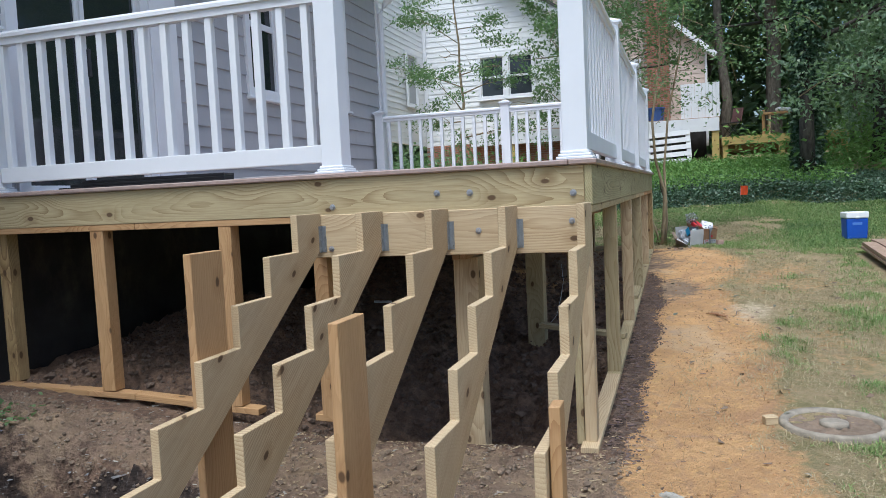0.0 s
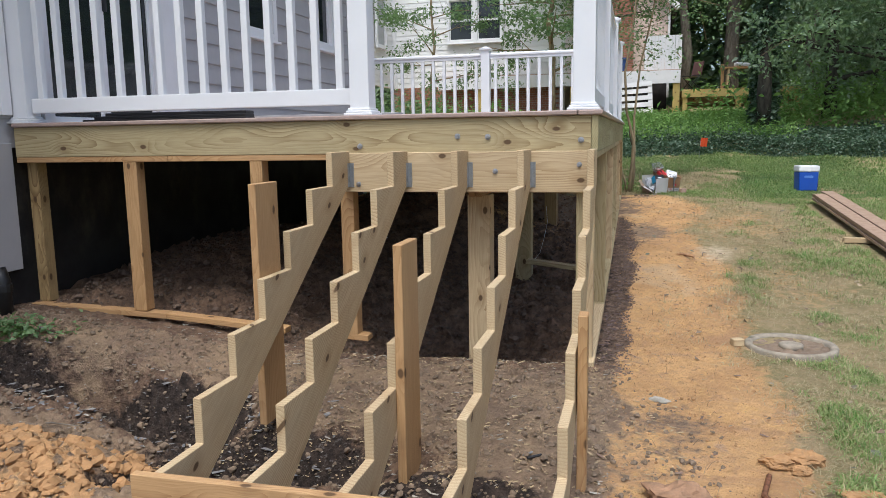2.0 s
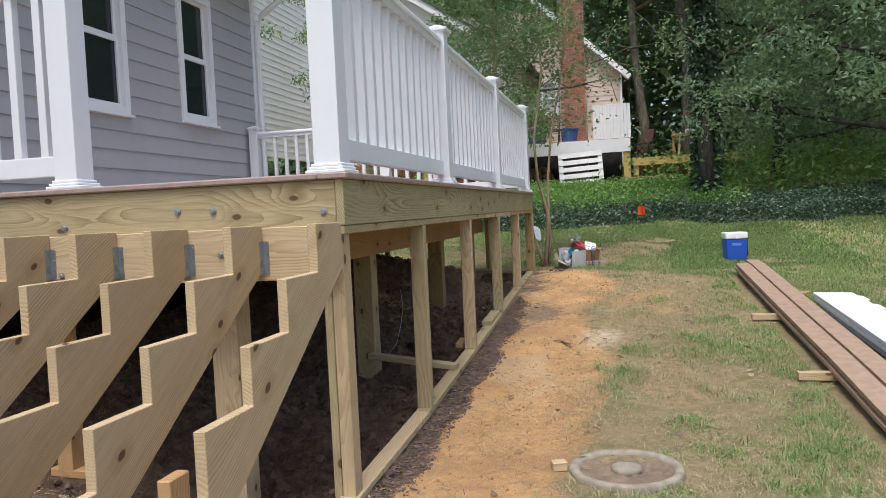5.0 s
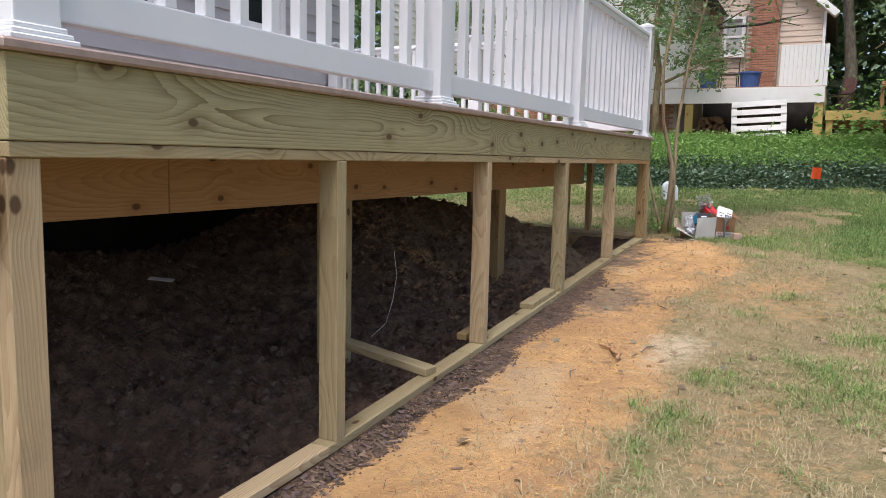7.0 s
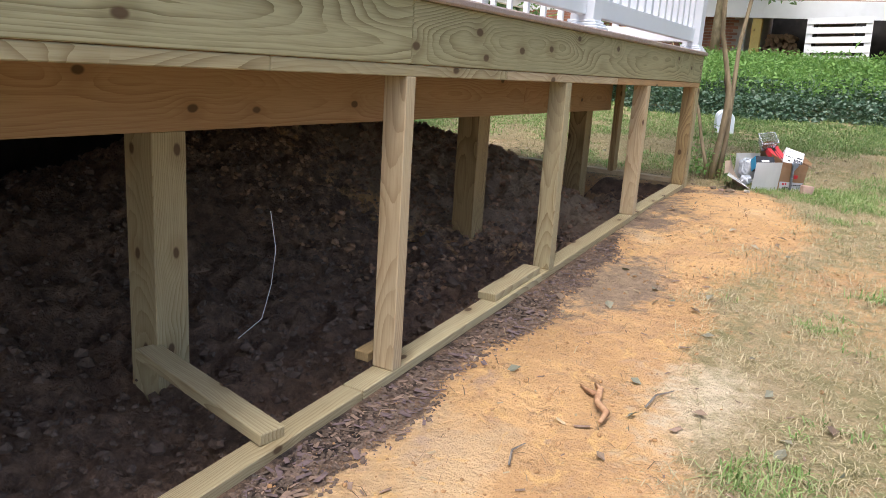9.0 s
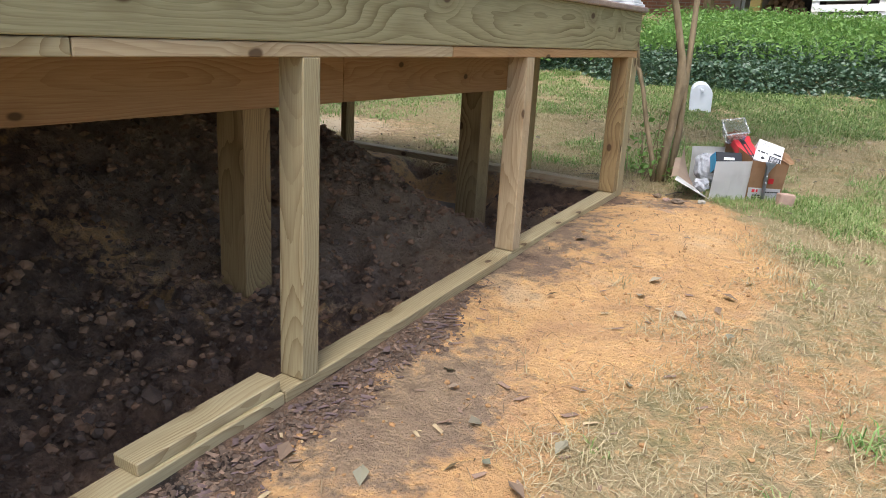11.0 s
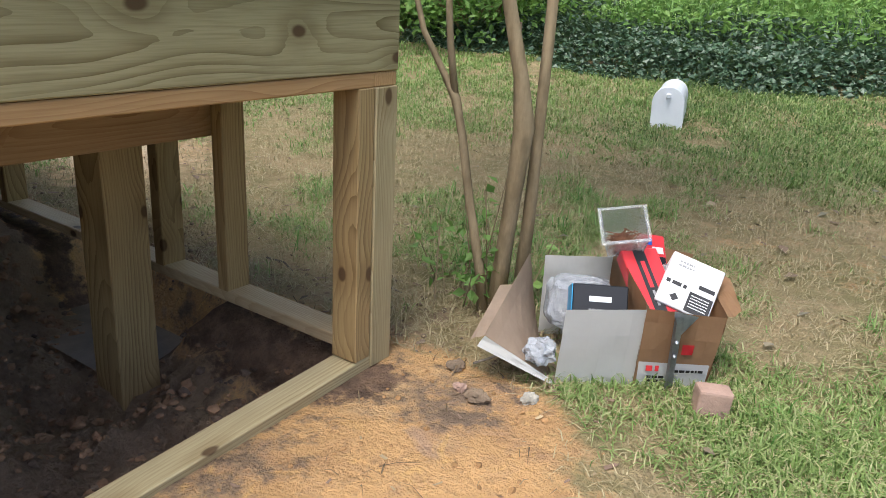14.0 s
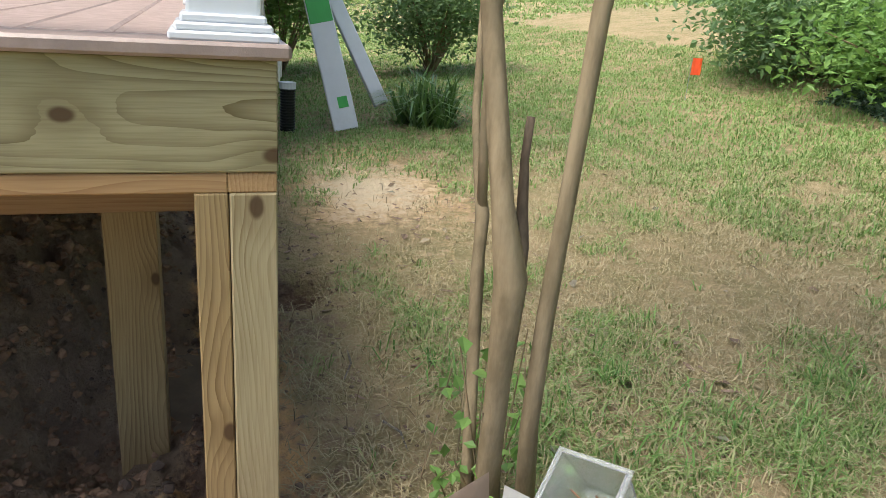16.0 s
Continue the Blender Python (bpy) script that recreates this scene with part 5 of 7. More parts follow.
def lawn():
    r = np.random.RandomState(20)

    def sow(n, x0, x1, y0, y1, length, material, seed, width, lean, keep=0.42, name="lawn_grass", label="patchy mown lawn grass", jitter=0.3, tuft=0.035):
        m = max(20, n // 14)
        tx, ty = r.uniform(x0, x1, m), r.uniform(y0, y1, m)
        k = r.randint(0, m, n)
        wide = np.exp(r.normal(0, 0.5, m))[k]
        x, y = tx[k] + r.normal(0, tuft, n) * wide, ty[k] + r.normal(0, tuft, n) * wide
        c, u, s, b = cover(x, y)
        bare = np.maximum(np.maximum(c * 1.15, u * 1.5), np.maximum(s * 1.2, b * 1.2))
        patchy = 0.42 + 0.80 * bumps(x, y, 2.6, 41) + 0.75 * bumps(x, y, 6.5, 42) + 0.45 * bumps(x, y, 17.0, 43)
        ok = (patchy + r.uniform(-jitter, jitter, m)[k] - bare * 1.5) > keep - 0.35
        ok &= ~((x < X1 + 0.03) & (x > -14) & (y < Y1 + 0.05))
        ok &= ((x - 0.705) / 0.27) ** 2 + ((y - 4.29) / 0.27) ** 2 > 1
        ok &= ~((x > 1.88) & (x < 2.2) & (y < 10.1))
        x, y = x[ok], y[ok]
        ln = length * (0.7 + 0.5 * np.clip(patchy[ok], 0, 1.3))
        ob = part(name, blade_mesh(name, np.stack([x, y, ground_z(x, y) - 0.004], -1), ln, material, seed, width, lean), None)
        tagged(ob, label, "grass", kind="stuff")

    sow(210000, 0.05, 3.4, 1.0, 9.0, 0.062, GRASS, 61, 0.0022, 1.45, 0.58)
    sow(150000, -0.4, 3.6, 9.0, 14.0, 0.062, GRASS, 62, 0.0024, 1.45, 0.66)
    sow(75000, 3.2, 9.5, 5.0, 16.2, 0.075, GRASS, 63, 0.007, 1.0, -0.4, tuft=0.09)
    sow(60000, -3.2, 2.5, 13.0, 16.2, 0.07, GRASS, 64, 0.004, 1.2, 0.2)
    sow(100000, -5.2, -0.3, 10.8, 13.6, 0.058, GRASS, 65, 0.0026, 1.5, 0.80)
    sow(110000, -16.0, -3.0, 11.0, 17.0, 0.06, GRASS_LAWN, 66, 0.005, 1.1, -0.2, tuft=0.08)
    sow(40000, -34.0, -15.0, 8.0, 26.0, 0.10, GRASS_LAWN, 77, 0.016, 0.9, -0.4, tuft=0.16)
    sow(50000, 9.3, 26.0, -12.0, 18.0, 0.10, GRASS, 73, 0.014, 0.9, -0.4, tuft=0.16)
    sow(26000, -1.0, 9.5, -12.0, -3.5, 0.10, GRASS, 74, 0.014, 0.9, -0.4, tuft=0.16)
    sow(36000, 3.3, 9.5, -3.5, 5.2, 0.085, GRASS, 75, 0.009, 0.9, -0.4, tuft=0.12)
    sow(36000, 0.6, 3.4, -3.5, 1.2, 0.06, GRASS, 76, 0.004, 1.1, 0.2)
    sow(7000, 0.2, 3.2, 1.5, 13.5, 0.085, GRASS_TALL, 71, 0.0026, 1.15, 0.62, tuft=0.028)
    sow(6000, -3.5, 2.0, 10.9, 14.5, 0.10, GRASS_TALL, 72, 0.0026, 1.15, 0.62, tuft=0.028)
    sow(9000, 0.05, 0.9, 10.62, 11.3, 0.07, GRASS, 78, 0.0022, 1.35, 0.0)
    # far lawn by the trees: the darker blades paint in the tree shade
    sow(55000, 1.3, 3.6, 10.6, 15.6, 0.058, GRASS_SHADE_TINT, 79, 0.0034, 1.3, 0.15, tuft=0.05)
    sow(30000, -1.2, 1.4, 13.4, 15.6, 0.06, GRASS_SHADE_TINT, 80, 0.0034, 1.2, 0.1, tuft=0.05)
    sow(110000, 0.0, 3.2, 1.5, 9.6, 0.062, STRAW, 67, 0.0015, 1.7, -0.05, "dry_grass", "dry straw-coloured grass lying in the lawn", 0.5, 0.06)
    sow(26000, -3.0, 1.0, 12.8, 15.0, 0.06, STRAW, 69, 0.0024, 1.7, -0.05, "dry_grass", "dry straw-coloured grass lying in the lawn", 0.5, 0.08)
    sow(120000, -4.0, 1.3, 9.6, 14.0, 0.062, STRAW, 68, 0.0015, 1.7, -0.05, "dry_grass", "dry straw-coloured grass lying in the lawn", 0.5, 0.06)


lawn()


def shrub(name, base, radius, height, n, size, leaf_mat, seed, label, aspect=0.5):
    t = thing(name, pose(*base), label, "shrub")
    r = np.random.RandomState(seed)
    tips = []
    for k in range(16):
        a = k * 2.4
        e = Vector((math.cos(a) * radius * r.uniform(0.3, 1), math.sin(a) * radius * r.uniform(0.3, 1), height * r.uniform(0.4, 1)))
        part("stem", tube_bm([(0, 0, -0.05), e * 0.5 + Vector((0, 0, 0.1)), e], [0.018, 0.012, 0.004], 5), BARK_SMOOTH, t)
        tips += [e, e * 0.7 + Vector((0, 0, 0.05))]
    c = np.array([tuple(p) for p in tips])
    p = c[r.randint(0, len(c), n)] + r.normal(0, radius * 0.22, (n, 3))
    p = p[p[:, 2] > 0.02]
    part("foliage", leaf_mesh("foliage", p, size, leaf_mat, seed, aspect), None, t)


shrub("shrub", (-5.6, 16.6, gz(-5.6, 16.6)), 1.3, 0.85, 8000, 0.10, LEAF_MYRTLE, 7, "low loose shrub with broad green leaves on the bank")
shrub("shrub", (-3.9, 16.3, gz(-3.9, 16.3)), 1.1, 0.7, 5000, 0.09, LEAF_BRIGHT, 8, "low leafy shrub on the ivy bank")
shrub("shrub", (-8.6, 13.4, gz(-8.6, 13.4)), 0.9, 1.3, 7000, 0.08, LEAF_MYRTLE, 10, "grey-green garden shrub behind the lawn")
shrub("shrub", (-9.6, 11.6, gz(-9.6, 11.6)), 1.1, 1.6, 7000, 0.085, LEAF_BRIGHT, 13, "bright leafy garden shrub")


def strap_plant():
    """A clump of arching strap leaves by the back of the house."""
    t = thing("lily_clump", pose(-5.15, 12.35, gz(-5.15, 12.35)), "clump of arching dark green strap leaves", "plant")
    r = np.random.RandomState(3)
    for k in range(9):
        a = k * 2.4
        q = 0.05 * math.sqrt(k)
        n = 34
        p = np.stack([q * math.cos(a) * 1.6 + r.normal(0, 0.03, n), q * math.sin(a) * 1.6 + r.normal(0, 0.03, n), np.zeros(n) - 0.02], -1)
        part("leaf_fan", blade_mesh("leaf_fan", p, 0.52, LEAF_LILY, 40 + k, 0.012, 0.85), None, t)


strap_plant()

# ---- neighbouring buildings ----


def gable_bm(outline):
    """A wall 0.1 thick from an outline in (x, z), its face at y = 0."""
    bm = bmesh.new()
    near = [bm.verts.new((x, 0.004, z)) for x, z in outline]
    far = [bm.verts.new((x, 0.1, z)) for x, z in outline]
    bm.faces.new(near)
    bm.faces.new(far[::-1])
    for i in range(len(outline)):
        j = (i + 1) % len(outline)
        bm.faces.new((near[i], far[i], far[j], near[j]))
    bmesh.ops.recalc_face_normals(bm, faces=bm.faces)
    return bm


def cream_house():
    h = thing("cream_house", pose(0, 24.0, 0), "two-storey cream lap-sided house with a gable and brick base", "house")
    xl, xr = -8.2, -2.6
    top = lambda x: min(9.5 + (-8.0 - x) * 0.655 + 0.0, 12.0)
    # gable front: courses cut to the roof slope
    front = part("wall", gable_bm(((xl, 2.85), (xr, 2.85), (xr, 5.9), (xl, 9.55))), SIDING_WHITE, h)
    z = 2.85
    while z < 9.6:
        xe = min(xr, -8.0 + (9.5 - z) / 0.655)
        if xe > xl + 0.1:
            part("siding_board", course_mesh(xe - xl, 0.18, SIDING_WHITE), None, front, m=pose(xe, 0, z, 0, 0, 180))
        z += 0.17
    lap_wall("wall", "", 6.0, 7.5, 0.17, SIDING_WHITE, Matrix.Translation((xl, 0, 2.85)) @ Matrix.Rotation(radians(-90), 4, "Z"), (), h)
    part("wall", box_bm(0.15, 8.0, 6, 0), SIDING_WHITE, h, m=pose(xr, 4.1, 3))
    part("brick_base", box_bm(xr - xl, 0.16, 2.0, 0), MORTAR, h, "brick foundation", m=pose((xl + xr) / 2, 0.06, 1.85))
    bm = bmesh.new()
    z = 1.2
    k = 0
    while z < 2.83:
        x = xl + (0.11 if k % 2 else 0)
        while x < xr - 0.2:
            bmesh.ops.create_cube(bm, size=1, matrix=Matrix.Translation((x + 0.1, -0.028, z + 0.03)) @ Matrix.Diagonal((0.198, 0.02, 0.058, 1)))
            x += 0.212
        z += 0.072
        k += 1
    tagged(part("bricks", bm, BRICK, h, "red brick courses"), kind="stuff")
    # roof edge
    m, ln = along((-9.5, -0.2, 10.48), (-2.0, -0.2, 5.57), (0, 0, 1))
    part("rake_board", box_bm(ln, 0.5, 0.2, 0.004), TRIM, h, m=m)
    m, ln = along((-9.5, 3.8, 10.64), (-2.0, 3.8, 5.73), (0, 0, 1))
    part("roof", box_bm(ln, 8.6, 0.08, 0), ROOF, h, m=m)
    for x in (-5.85, -4.92):
        window("window", pose(x, -0.085, 4.30, 0, 0, 180), 0.75, 1.25, "", 2, h, 0.09)
    window("window", Matrix.Translation((xl + 0.085, -1.4, 4.1)) @ Matrix.Rotation(radians(-90), 4, "Z"), 0.8, 1.5, "", 2, h, 0.09, BLIND)
    part("corner_board", box_bm(0.12, 0.06, 7.0, 0.004), TRIM, h, m=pose(xl + 0.08, -0.05, 6.3))


cream_house()


def chimney_house():
    h = thing("chimney_house", pose(0, 28.0, 0), "peach lap-sided house with a brick chimney", "house")
    lap_wall("wall", "", 5.7, 3.4, 0.17, SIDING_TAN, pose(0.7, 0, 2.3, 0, 0, 180), ((2.15, 2.75, 2.2, 3.4),), h)
    gable = part("gable", gable_bm(((-5, 5.7), (0.7, 5.7), (-2.0, 8.2), (-5, 8.2))), SIDING_TAN, h)
    z = 5.7
    while z < 8.0:
        xe = 0.7 - (z - 5.7) * 1.08
        part("siding_board", course_mesh(xe + 5, 0.18, SIDING_TAN), None, gable, m=pose(xe, 0, z, 0, 0, 180))
        z += 0.17
    m, ln = along((1.05, -0.15, 5.55), (-2.3, -0.15, 8.6), (0, 0, 1))
    part("rake_board", box_bm(ln, 0.4, 0.18, 0.004), TRIM, h, m=m)
    m, ln = along((1.05, 3.4, 5.66), (-2.3, 3.4, 8.75), (0, 0, 1))
    part("roof", box_bm(ln, 7.4, 0.08, 0), ROOF, h, m=m)
    part("wall", box_bm(0.15, 7.0, 4.2, 0), SIDING_TAN, h, m=pose(0.62, 3.6, 3.9))
    # near-black base wall fills in the shade below the raised deck
    part("base_wall", box_bm(5.7, 0.2, 2.0, 0), CAVITY_SHADE, h, m=pose(-2.15, 0.0, 2.2))
    part("downspout", box_bm(0.08, 0.08, 3.2, 0.01), TRIM, h, m=pose(0.74, -0.07, 4.1))
    window("window", pose(-1.75, -0.085, 4.55, 0, 0, 180), 0.5, 1.05, "", 2, h, 0.08, BLIND)
    # chimney with stepped shoulders, laid in courses
    ch = part("chimney", prism_bm([(-0.62, 2.0), (0.02, 2.0), (0.02, 9.5), (-0.5, 9.5), (-0.5, 5.2), (-0.62, 4.6)], 0.86, 0), MORTAR, h, "red brick chimney", pose(-0.88, 0, 0))
    bm = bmesh.new()
    k = 0
    z = 3.0
    while z < 8.6:
        y = -0.628 if z < 4.55 else (-0.508 if z > 5.2 else -0.628 + (z - 4.55) * 0.18)
        x = -0.42 + (0.105 if k % 2 else 0)
        while x < 0.40:
            w = min(0.198, 0.43 - x)
            bmesh.ops.create_cube(bm, size=1, matrix=Matrix.Translation((x + w / 2, y, z + 0.03)) @ Matrix.Diagonal((w, 0.025, 0.057, 1)))
            x += 0.21
        z += 0.072
        k += 1
    tagged(part("bricks", bm, BRICK, ch), kind="stuff")


chimney_house()


def neighbour_deck():
    d = thing("neighbour_deck", pose(0, 23.4, 0), "white-edged raised deck of the neighbouring house", "deck")
    board("fascia", (-6.5, 0, 2.9), (0.95, 0, 2.9), 0.04, 0.38, TRIM, d)
    board("fascia", (0.93, 0.02, 2.9), (0.93, 4.3, 2.9), 0.04, 0.38, TRIM, d)
    for k in range(30):
        board("deck_board", (-6.5, 0.08 + k * 0.142, 3.10), (0.97, 0.08 + k * 0.142, 3.10), 0.137, 0.025, TAN_BOARD, d)
    for x in (0.84, -2.2, -5.2):
        board("post", (x, 0.12, gz(x, 23.5) - 0.1), (x, 0.12, 2.7), 0.2, 0.2, WOOD_OLD, d, up=(1, 0, 0), label="yellowish square post")
    # screen of upright white boards at the corner
    for k in range(11):
        board("screen_board", (-0.05 + k * 0.098, 0.15, 3.115), (-0.05 + k * 0.098, 0.15, 4.12), 0.092, 0.02, TRIM, d, up=(0, 1, 0))
    for k in range(9):
        board("screen_board", (0.9, 0.3 + k * 0.15, 3.115), (0.9, 0.3 + k * 0.15, 3.95), 0.14, 0.02, TRIM, d, up=(1, 0, 0))
    board("screen_rail", (-0.08, 0.18, 3.5), (1.0, 0.18, 3.5), 0.03, 0.07, TRIM, d)
    # slatted gate leaning under the edge
    g = thing("slatted_gate", Matrix.Translation((-0.45, 23.05, gz(-0.45, 23.05))) @ Matrix.Rotation(radians(-10), 4, "X") @ Matrix.Rotation(radians(-3), 4, "Y"), "white slatted gate leaning against the neighbouring deck", "gate")
    for x in (-0.57, 0.57):
        board("stile", (x, 0, 0), (x, 0, 0.98), 0.13, 0.03, TRIM, g, up=(0, 1, 0))
    for k in range(5):
        board("slat", (-0.63, -0.03, 0.09 + k * 0.205), (0.63, -0.03, 0.09 + k * 0.205), 0.02, 0.135, TRIM, g)
    # lower yellow deck
    l = thing("low_platform", pose(0, 23.4, 0), "low yellow lumber platform beside the white deck", "deck")
    board("rim", (1.0, 0.0, 2.38), (4.3, 0.0, 2.38), 0.04, 0.2, WOOD_OLD, l)
    for k in range(14):
        board("plank", (1.0, 0.06 + k * 0.145, 2.495), (4.3, 0.06 + k * 0.145, 2.495), 0.14, 0.03, WOOD_OLD, l)
    for x in (1.1, 2.6, 4.2):
        board("leg", (x, 0.1, gz(x, 23.5) - 0.1), (x, 0.1, 2.28), 0.14, 0.14, WOOD_OLD, l, up=(1, 0, 0))
        board("leg", (x, 1.9, gz(x, 25.3) - 0.1), (x, 1.9, 2.28), 0.14, 0.14, WOOD_OLD, l, up=(1, 0, 0))
    for k in range(9):
        board("joist", (1.05 + k * 0.4, 0.03, 2.38), (1.05 + k * 0.4, 2.0, 2.38), 0.04, 0.18, WOOD_OLD, l)
    # darker wood on the beams stands for the shade below the platform
    board("beam", (1.0, 0.55, 2.19), (4.3, 0.55, 2.19), 0.08, 0.18, WOOD_SHADE, l)
    board("beam", (1.0, 1.9, 2.15), (4.3, 1.9, 2.15), 0.08, 0.24, WOOD_SHADE, l)
    s = thing("work_trestle", pose(2.75, 24.2, 2.512), "lumber work trestle with boards and a pale sheet", "trestle")
    for x in (-0.42, 0.42):
        for y in (-0.2, 0.2):
            board("leg", (x, y, 0), (x * 0.9, y * 0.6, 0.62), 0.07, 0.05, WOOD_PALE, s, up=(1, 0, 0))
    for k in range(3):
        board("plank", (-0.6, -0.12 + k * 0.13, 0.64), (0.6, -0.12 + k * 0.13, 0.645), 0.12, 0.05, WOOD_WARM, s)
    part("sheet", box_bm(0.5, 0.34, 0.10, 0.03, 2), TARP_WHITE, s, m=pose(0.05, 0, 0.72, 0, 6, 8))
    board("upright", (-0.55, 0, 0), (-0.55, 0, 0.75), 0.08, 0.08, WOOD_WARM, s, up=(1, 0, 0))
    # tubs, table, chair on the white deck
    for x, s in ((-1.88, 0.95), (-0.84, 1.1)):
        t = thing("plastic_tub", pose(x, 24.2, 3.114), "dull blue plastic storage tub with a rim", "tub", "blue tubs")
        part("body", lathe_bm([(0.20 * s, 0), (0.235 * s, 0.40)], 18), BLUE_TUB, t, smooth=False)
        part("rim", lathe_bm([(0.236 * s, 0.40), (0.26 * s, 0.405), (0.26 * s, 0.445), (0.235 * s, 0.45)], 18), BLUE_TUB, t)
    c = thing("garden_chair", pose(-1.4, 24.5, 3.114), "black wire garden chair", "chair")
    for x in (-0.22, 0.22):
        part("leg", tube_bm([(x, -0.22, 0), (x, -0.2, 0.42)], [0.014] * 2, 6), BLACK_IRON, c)
        part("leg", tube_bm([(x, 0.22, 0), (x, 0.2, 0.42), (x, 0.3, 0.9)], [0.014] * 3, 6), BLACK_IRON, c)
    part("seat", box_bm(0.46, 0.44, 0.025, 0.008), BLACK_IRON, c, m=pose(0, 0, 0.43))
    for k in range(4):
        part("back_bar", tube_bm([(-0.22, 0.21 + 0.025 * k, 0.5 + 0.12 * k), (0, 0.25 + 0.025 * k, 0.52 + 0.12 * k), (0.22, 0.21 + 0.025 * k, 0.5 + 0.12 * k)], [0.01] * 3, 5), BLACK_IRON, c)
    c2 = thing("folding_chair", pose(1.30, 24.1, 2.512, 0, 0, -68), "dark red folding chair", "chair")
    part("back", box_bm(0.40, 0.03, 0.42, 0.012, 2), plain("dark_red_fabric", (0.10, 0.045, 0.04), 0.8), c2, m=pose(0, 0.2, 0.66, -15, 0, 20))
    part("seat", box_bm(0.42, 0.4, 0.03, 0.01), BLACK_IRON, c2, m=pose(0, 0, 0.42, 0, 0, 20))
    for x in (-0.2, 0.2):
        part("leg", tube_bm([(x, -0.2, 0), (x, 0.2, 0.5)], [0.012] * 2, 5), BLACK_IRON, c2)
        part("leg", tube_bm([(x, 0.2, 0), (x, -0.2, 0.42)], [0.012] * 2, 5), BLACK_IRON, c2)
    # firewood
    w = thing("firewood_stack", pose(-1.75, 24.3, gz(-1.75, 24.3)), "heap of split brown firewood under the neighbouring deck", "firewood")
    r = np.random.RandomState(1)
    me = bpy.data.meshes.new("log")
    bm = tube_bm([(0, -0.2, 0), (0, 0.2, 0)], [0.055, 0.05], 6)
    bm.to_mesh(me)
    bm.free()
    me.materials.append(LOG_END)
    for k in range(60):
        row = int(k / 10)
        part("log", me, None, w, m=pose((k % 10 - 4.5) * 0.10 * (1 - row * 0.1) + r.normal(0, 0.02), r.normal(0, 0.08), 0.05 + row * 0.09, r.normal(0, 8), r.uniform(0, 360), r.normal(0, 14)))


neighbour_deck()
# boundary fence far off behind the back lawn
FENCE = thing("board_fence", pose(-30, 20, gz(-30, 20)), "pinkish brown board fence far behind the lawn", "fence")
for k in range(60):
    board("fence_board", (0, -6 + k * 0.3, 0), (0, -6 + k * 0.3, 1.7), 0.27, 0.03, SIDING_TAN, FENCE, up=(1, 0, 0))

# ---- things in the yard ----


def cooler():
    c = thing("cool_box", pose(2.12, 11.25, gz(2.12, 11.25) + 0.005, 0, 0, 8), "blue plastic cool box with a white lid on the lawn", "cooler")
    bm = box_bm(0.27, 0.22, 0.27, 0.018, 3, True)
    for v in bm.verts:
        s = 0.93 + 0.07 * v.co.z / 0.27
        v.co.x *= s
        v.co.y *= s
    part("body", bm, BLUE_PLASTIC, c)
    part("lid", box_bm(0.285, 0.235, 0.085, 0.02, 3, True), WHITE_PLASTIC, c, m=pose(0, 0, 0.272))
    part("label_plate", box_bm(0.12, 0.006, 0.035, 0.004), plain("pale_blue_mark", (0.10, 0.22, 0.6), 0.4), c, m=pose(0, -0.108, 0.20))
    part("handle", tube_bm([(0.145, 0.02, 0.30), (0.165, 0.02, 0.27), (0.165, 0.02, 0.05), (0.145, 0.02, 0.03)], [0.012] * 4, 6), BLACK_IRON, c, "dark carrying handle folded down")
    part("latch", box_bm(0.04, 0.015, 0.03, 0.005), WHITE_PLASTIC, c, m=pose(0, -0.118, 0.285))


def mailbox():
    m = thing("mailbox", pose(-0.87, 14.16, gz(-0.87, 14.16) - 0.012, 2, -2, 15), "white metal mailbox lying loose on the lawn", "mailbox")
    out = [(-0.095, 0)] + [(0.095 * math.cos(a), 0.165 + 0.095 * math.sin(a)) for a in np.linspace(math.pi, 0, 13)] + [(0.095, 0)]
    bm = prism_bm(out, 0.47, 0.003)
    part("body", bm, MAIL_WHITE, m, m=pose(0, 0, 0, 0, 0, 90))
    out = [(y * 1.06, z * 1.03 - 0.002) for y, z in out]
    bm = prism_bm(out, 0.02, 0.003)
    part("door", bm, MAIL_WHITE, m, "domed front door", m=pose(0, -0.243, 0, 0, 0, 90))
    part("latch", box_bm(0.03, 0.02, 0.03, 0.005), MAIL_WHITE, m, m=pose(0, -0.262, 0.21))


def marker_flag(x, y, lean, size=0.1):
    f = thing("marker_flag", pose(x, y, gz(x, y), lean, lean * 0.6, 20), "orange marker flag on a thin wire stake", "flag", "orange flags")
    part("stake", tube_bm([(0, 0, -0.05), (0, 0, 0.42)], [0.0025, 0.0025], 5), STEEL, f)
    bm = bmesh.new()
    bmesh.ops.create_grid(bm, x_segments=6, y_segments=4, size=0.5)
    for v in bm.verts:
        v.co = Vector(((v.co.x + 0.5) * size * 1.1, 0.012 * math.sin(v.co.x * 9), 0.42 - (0.5 - v.co.y) * size * 1.4))
    bmesh.ops.solidify(bm, geom=bm.faces[:], thickness=0.0012)
    part("film", bm, ORANGE_FLAG, f)


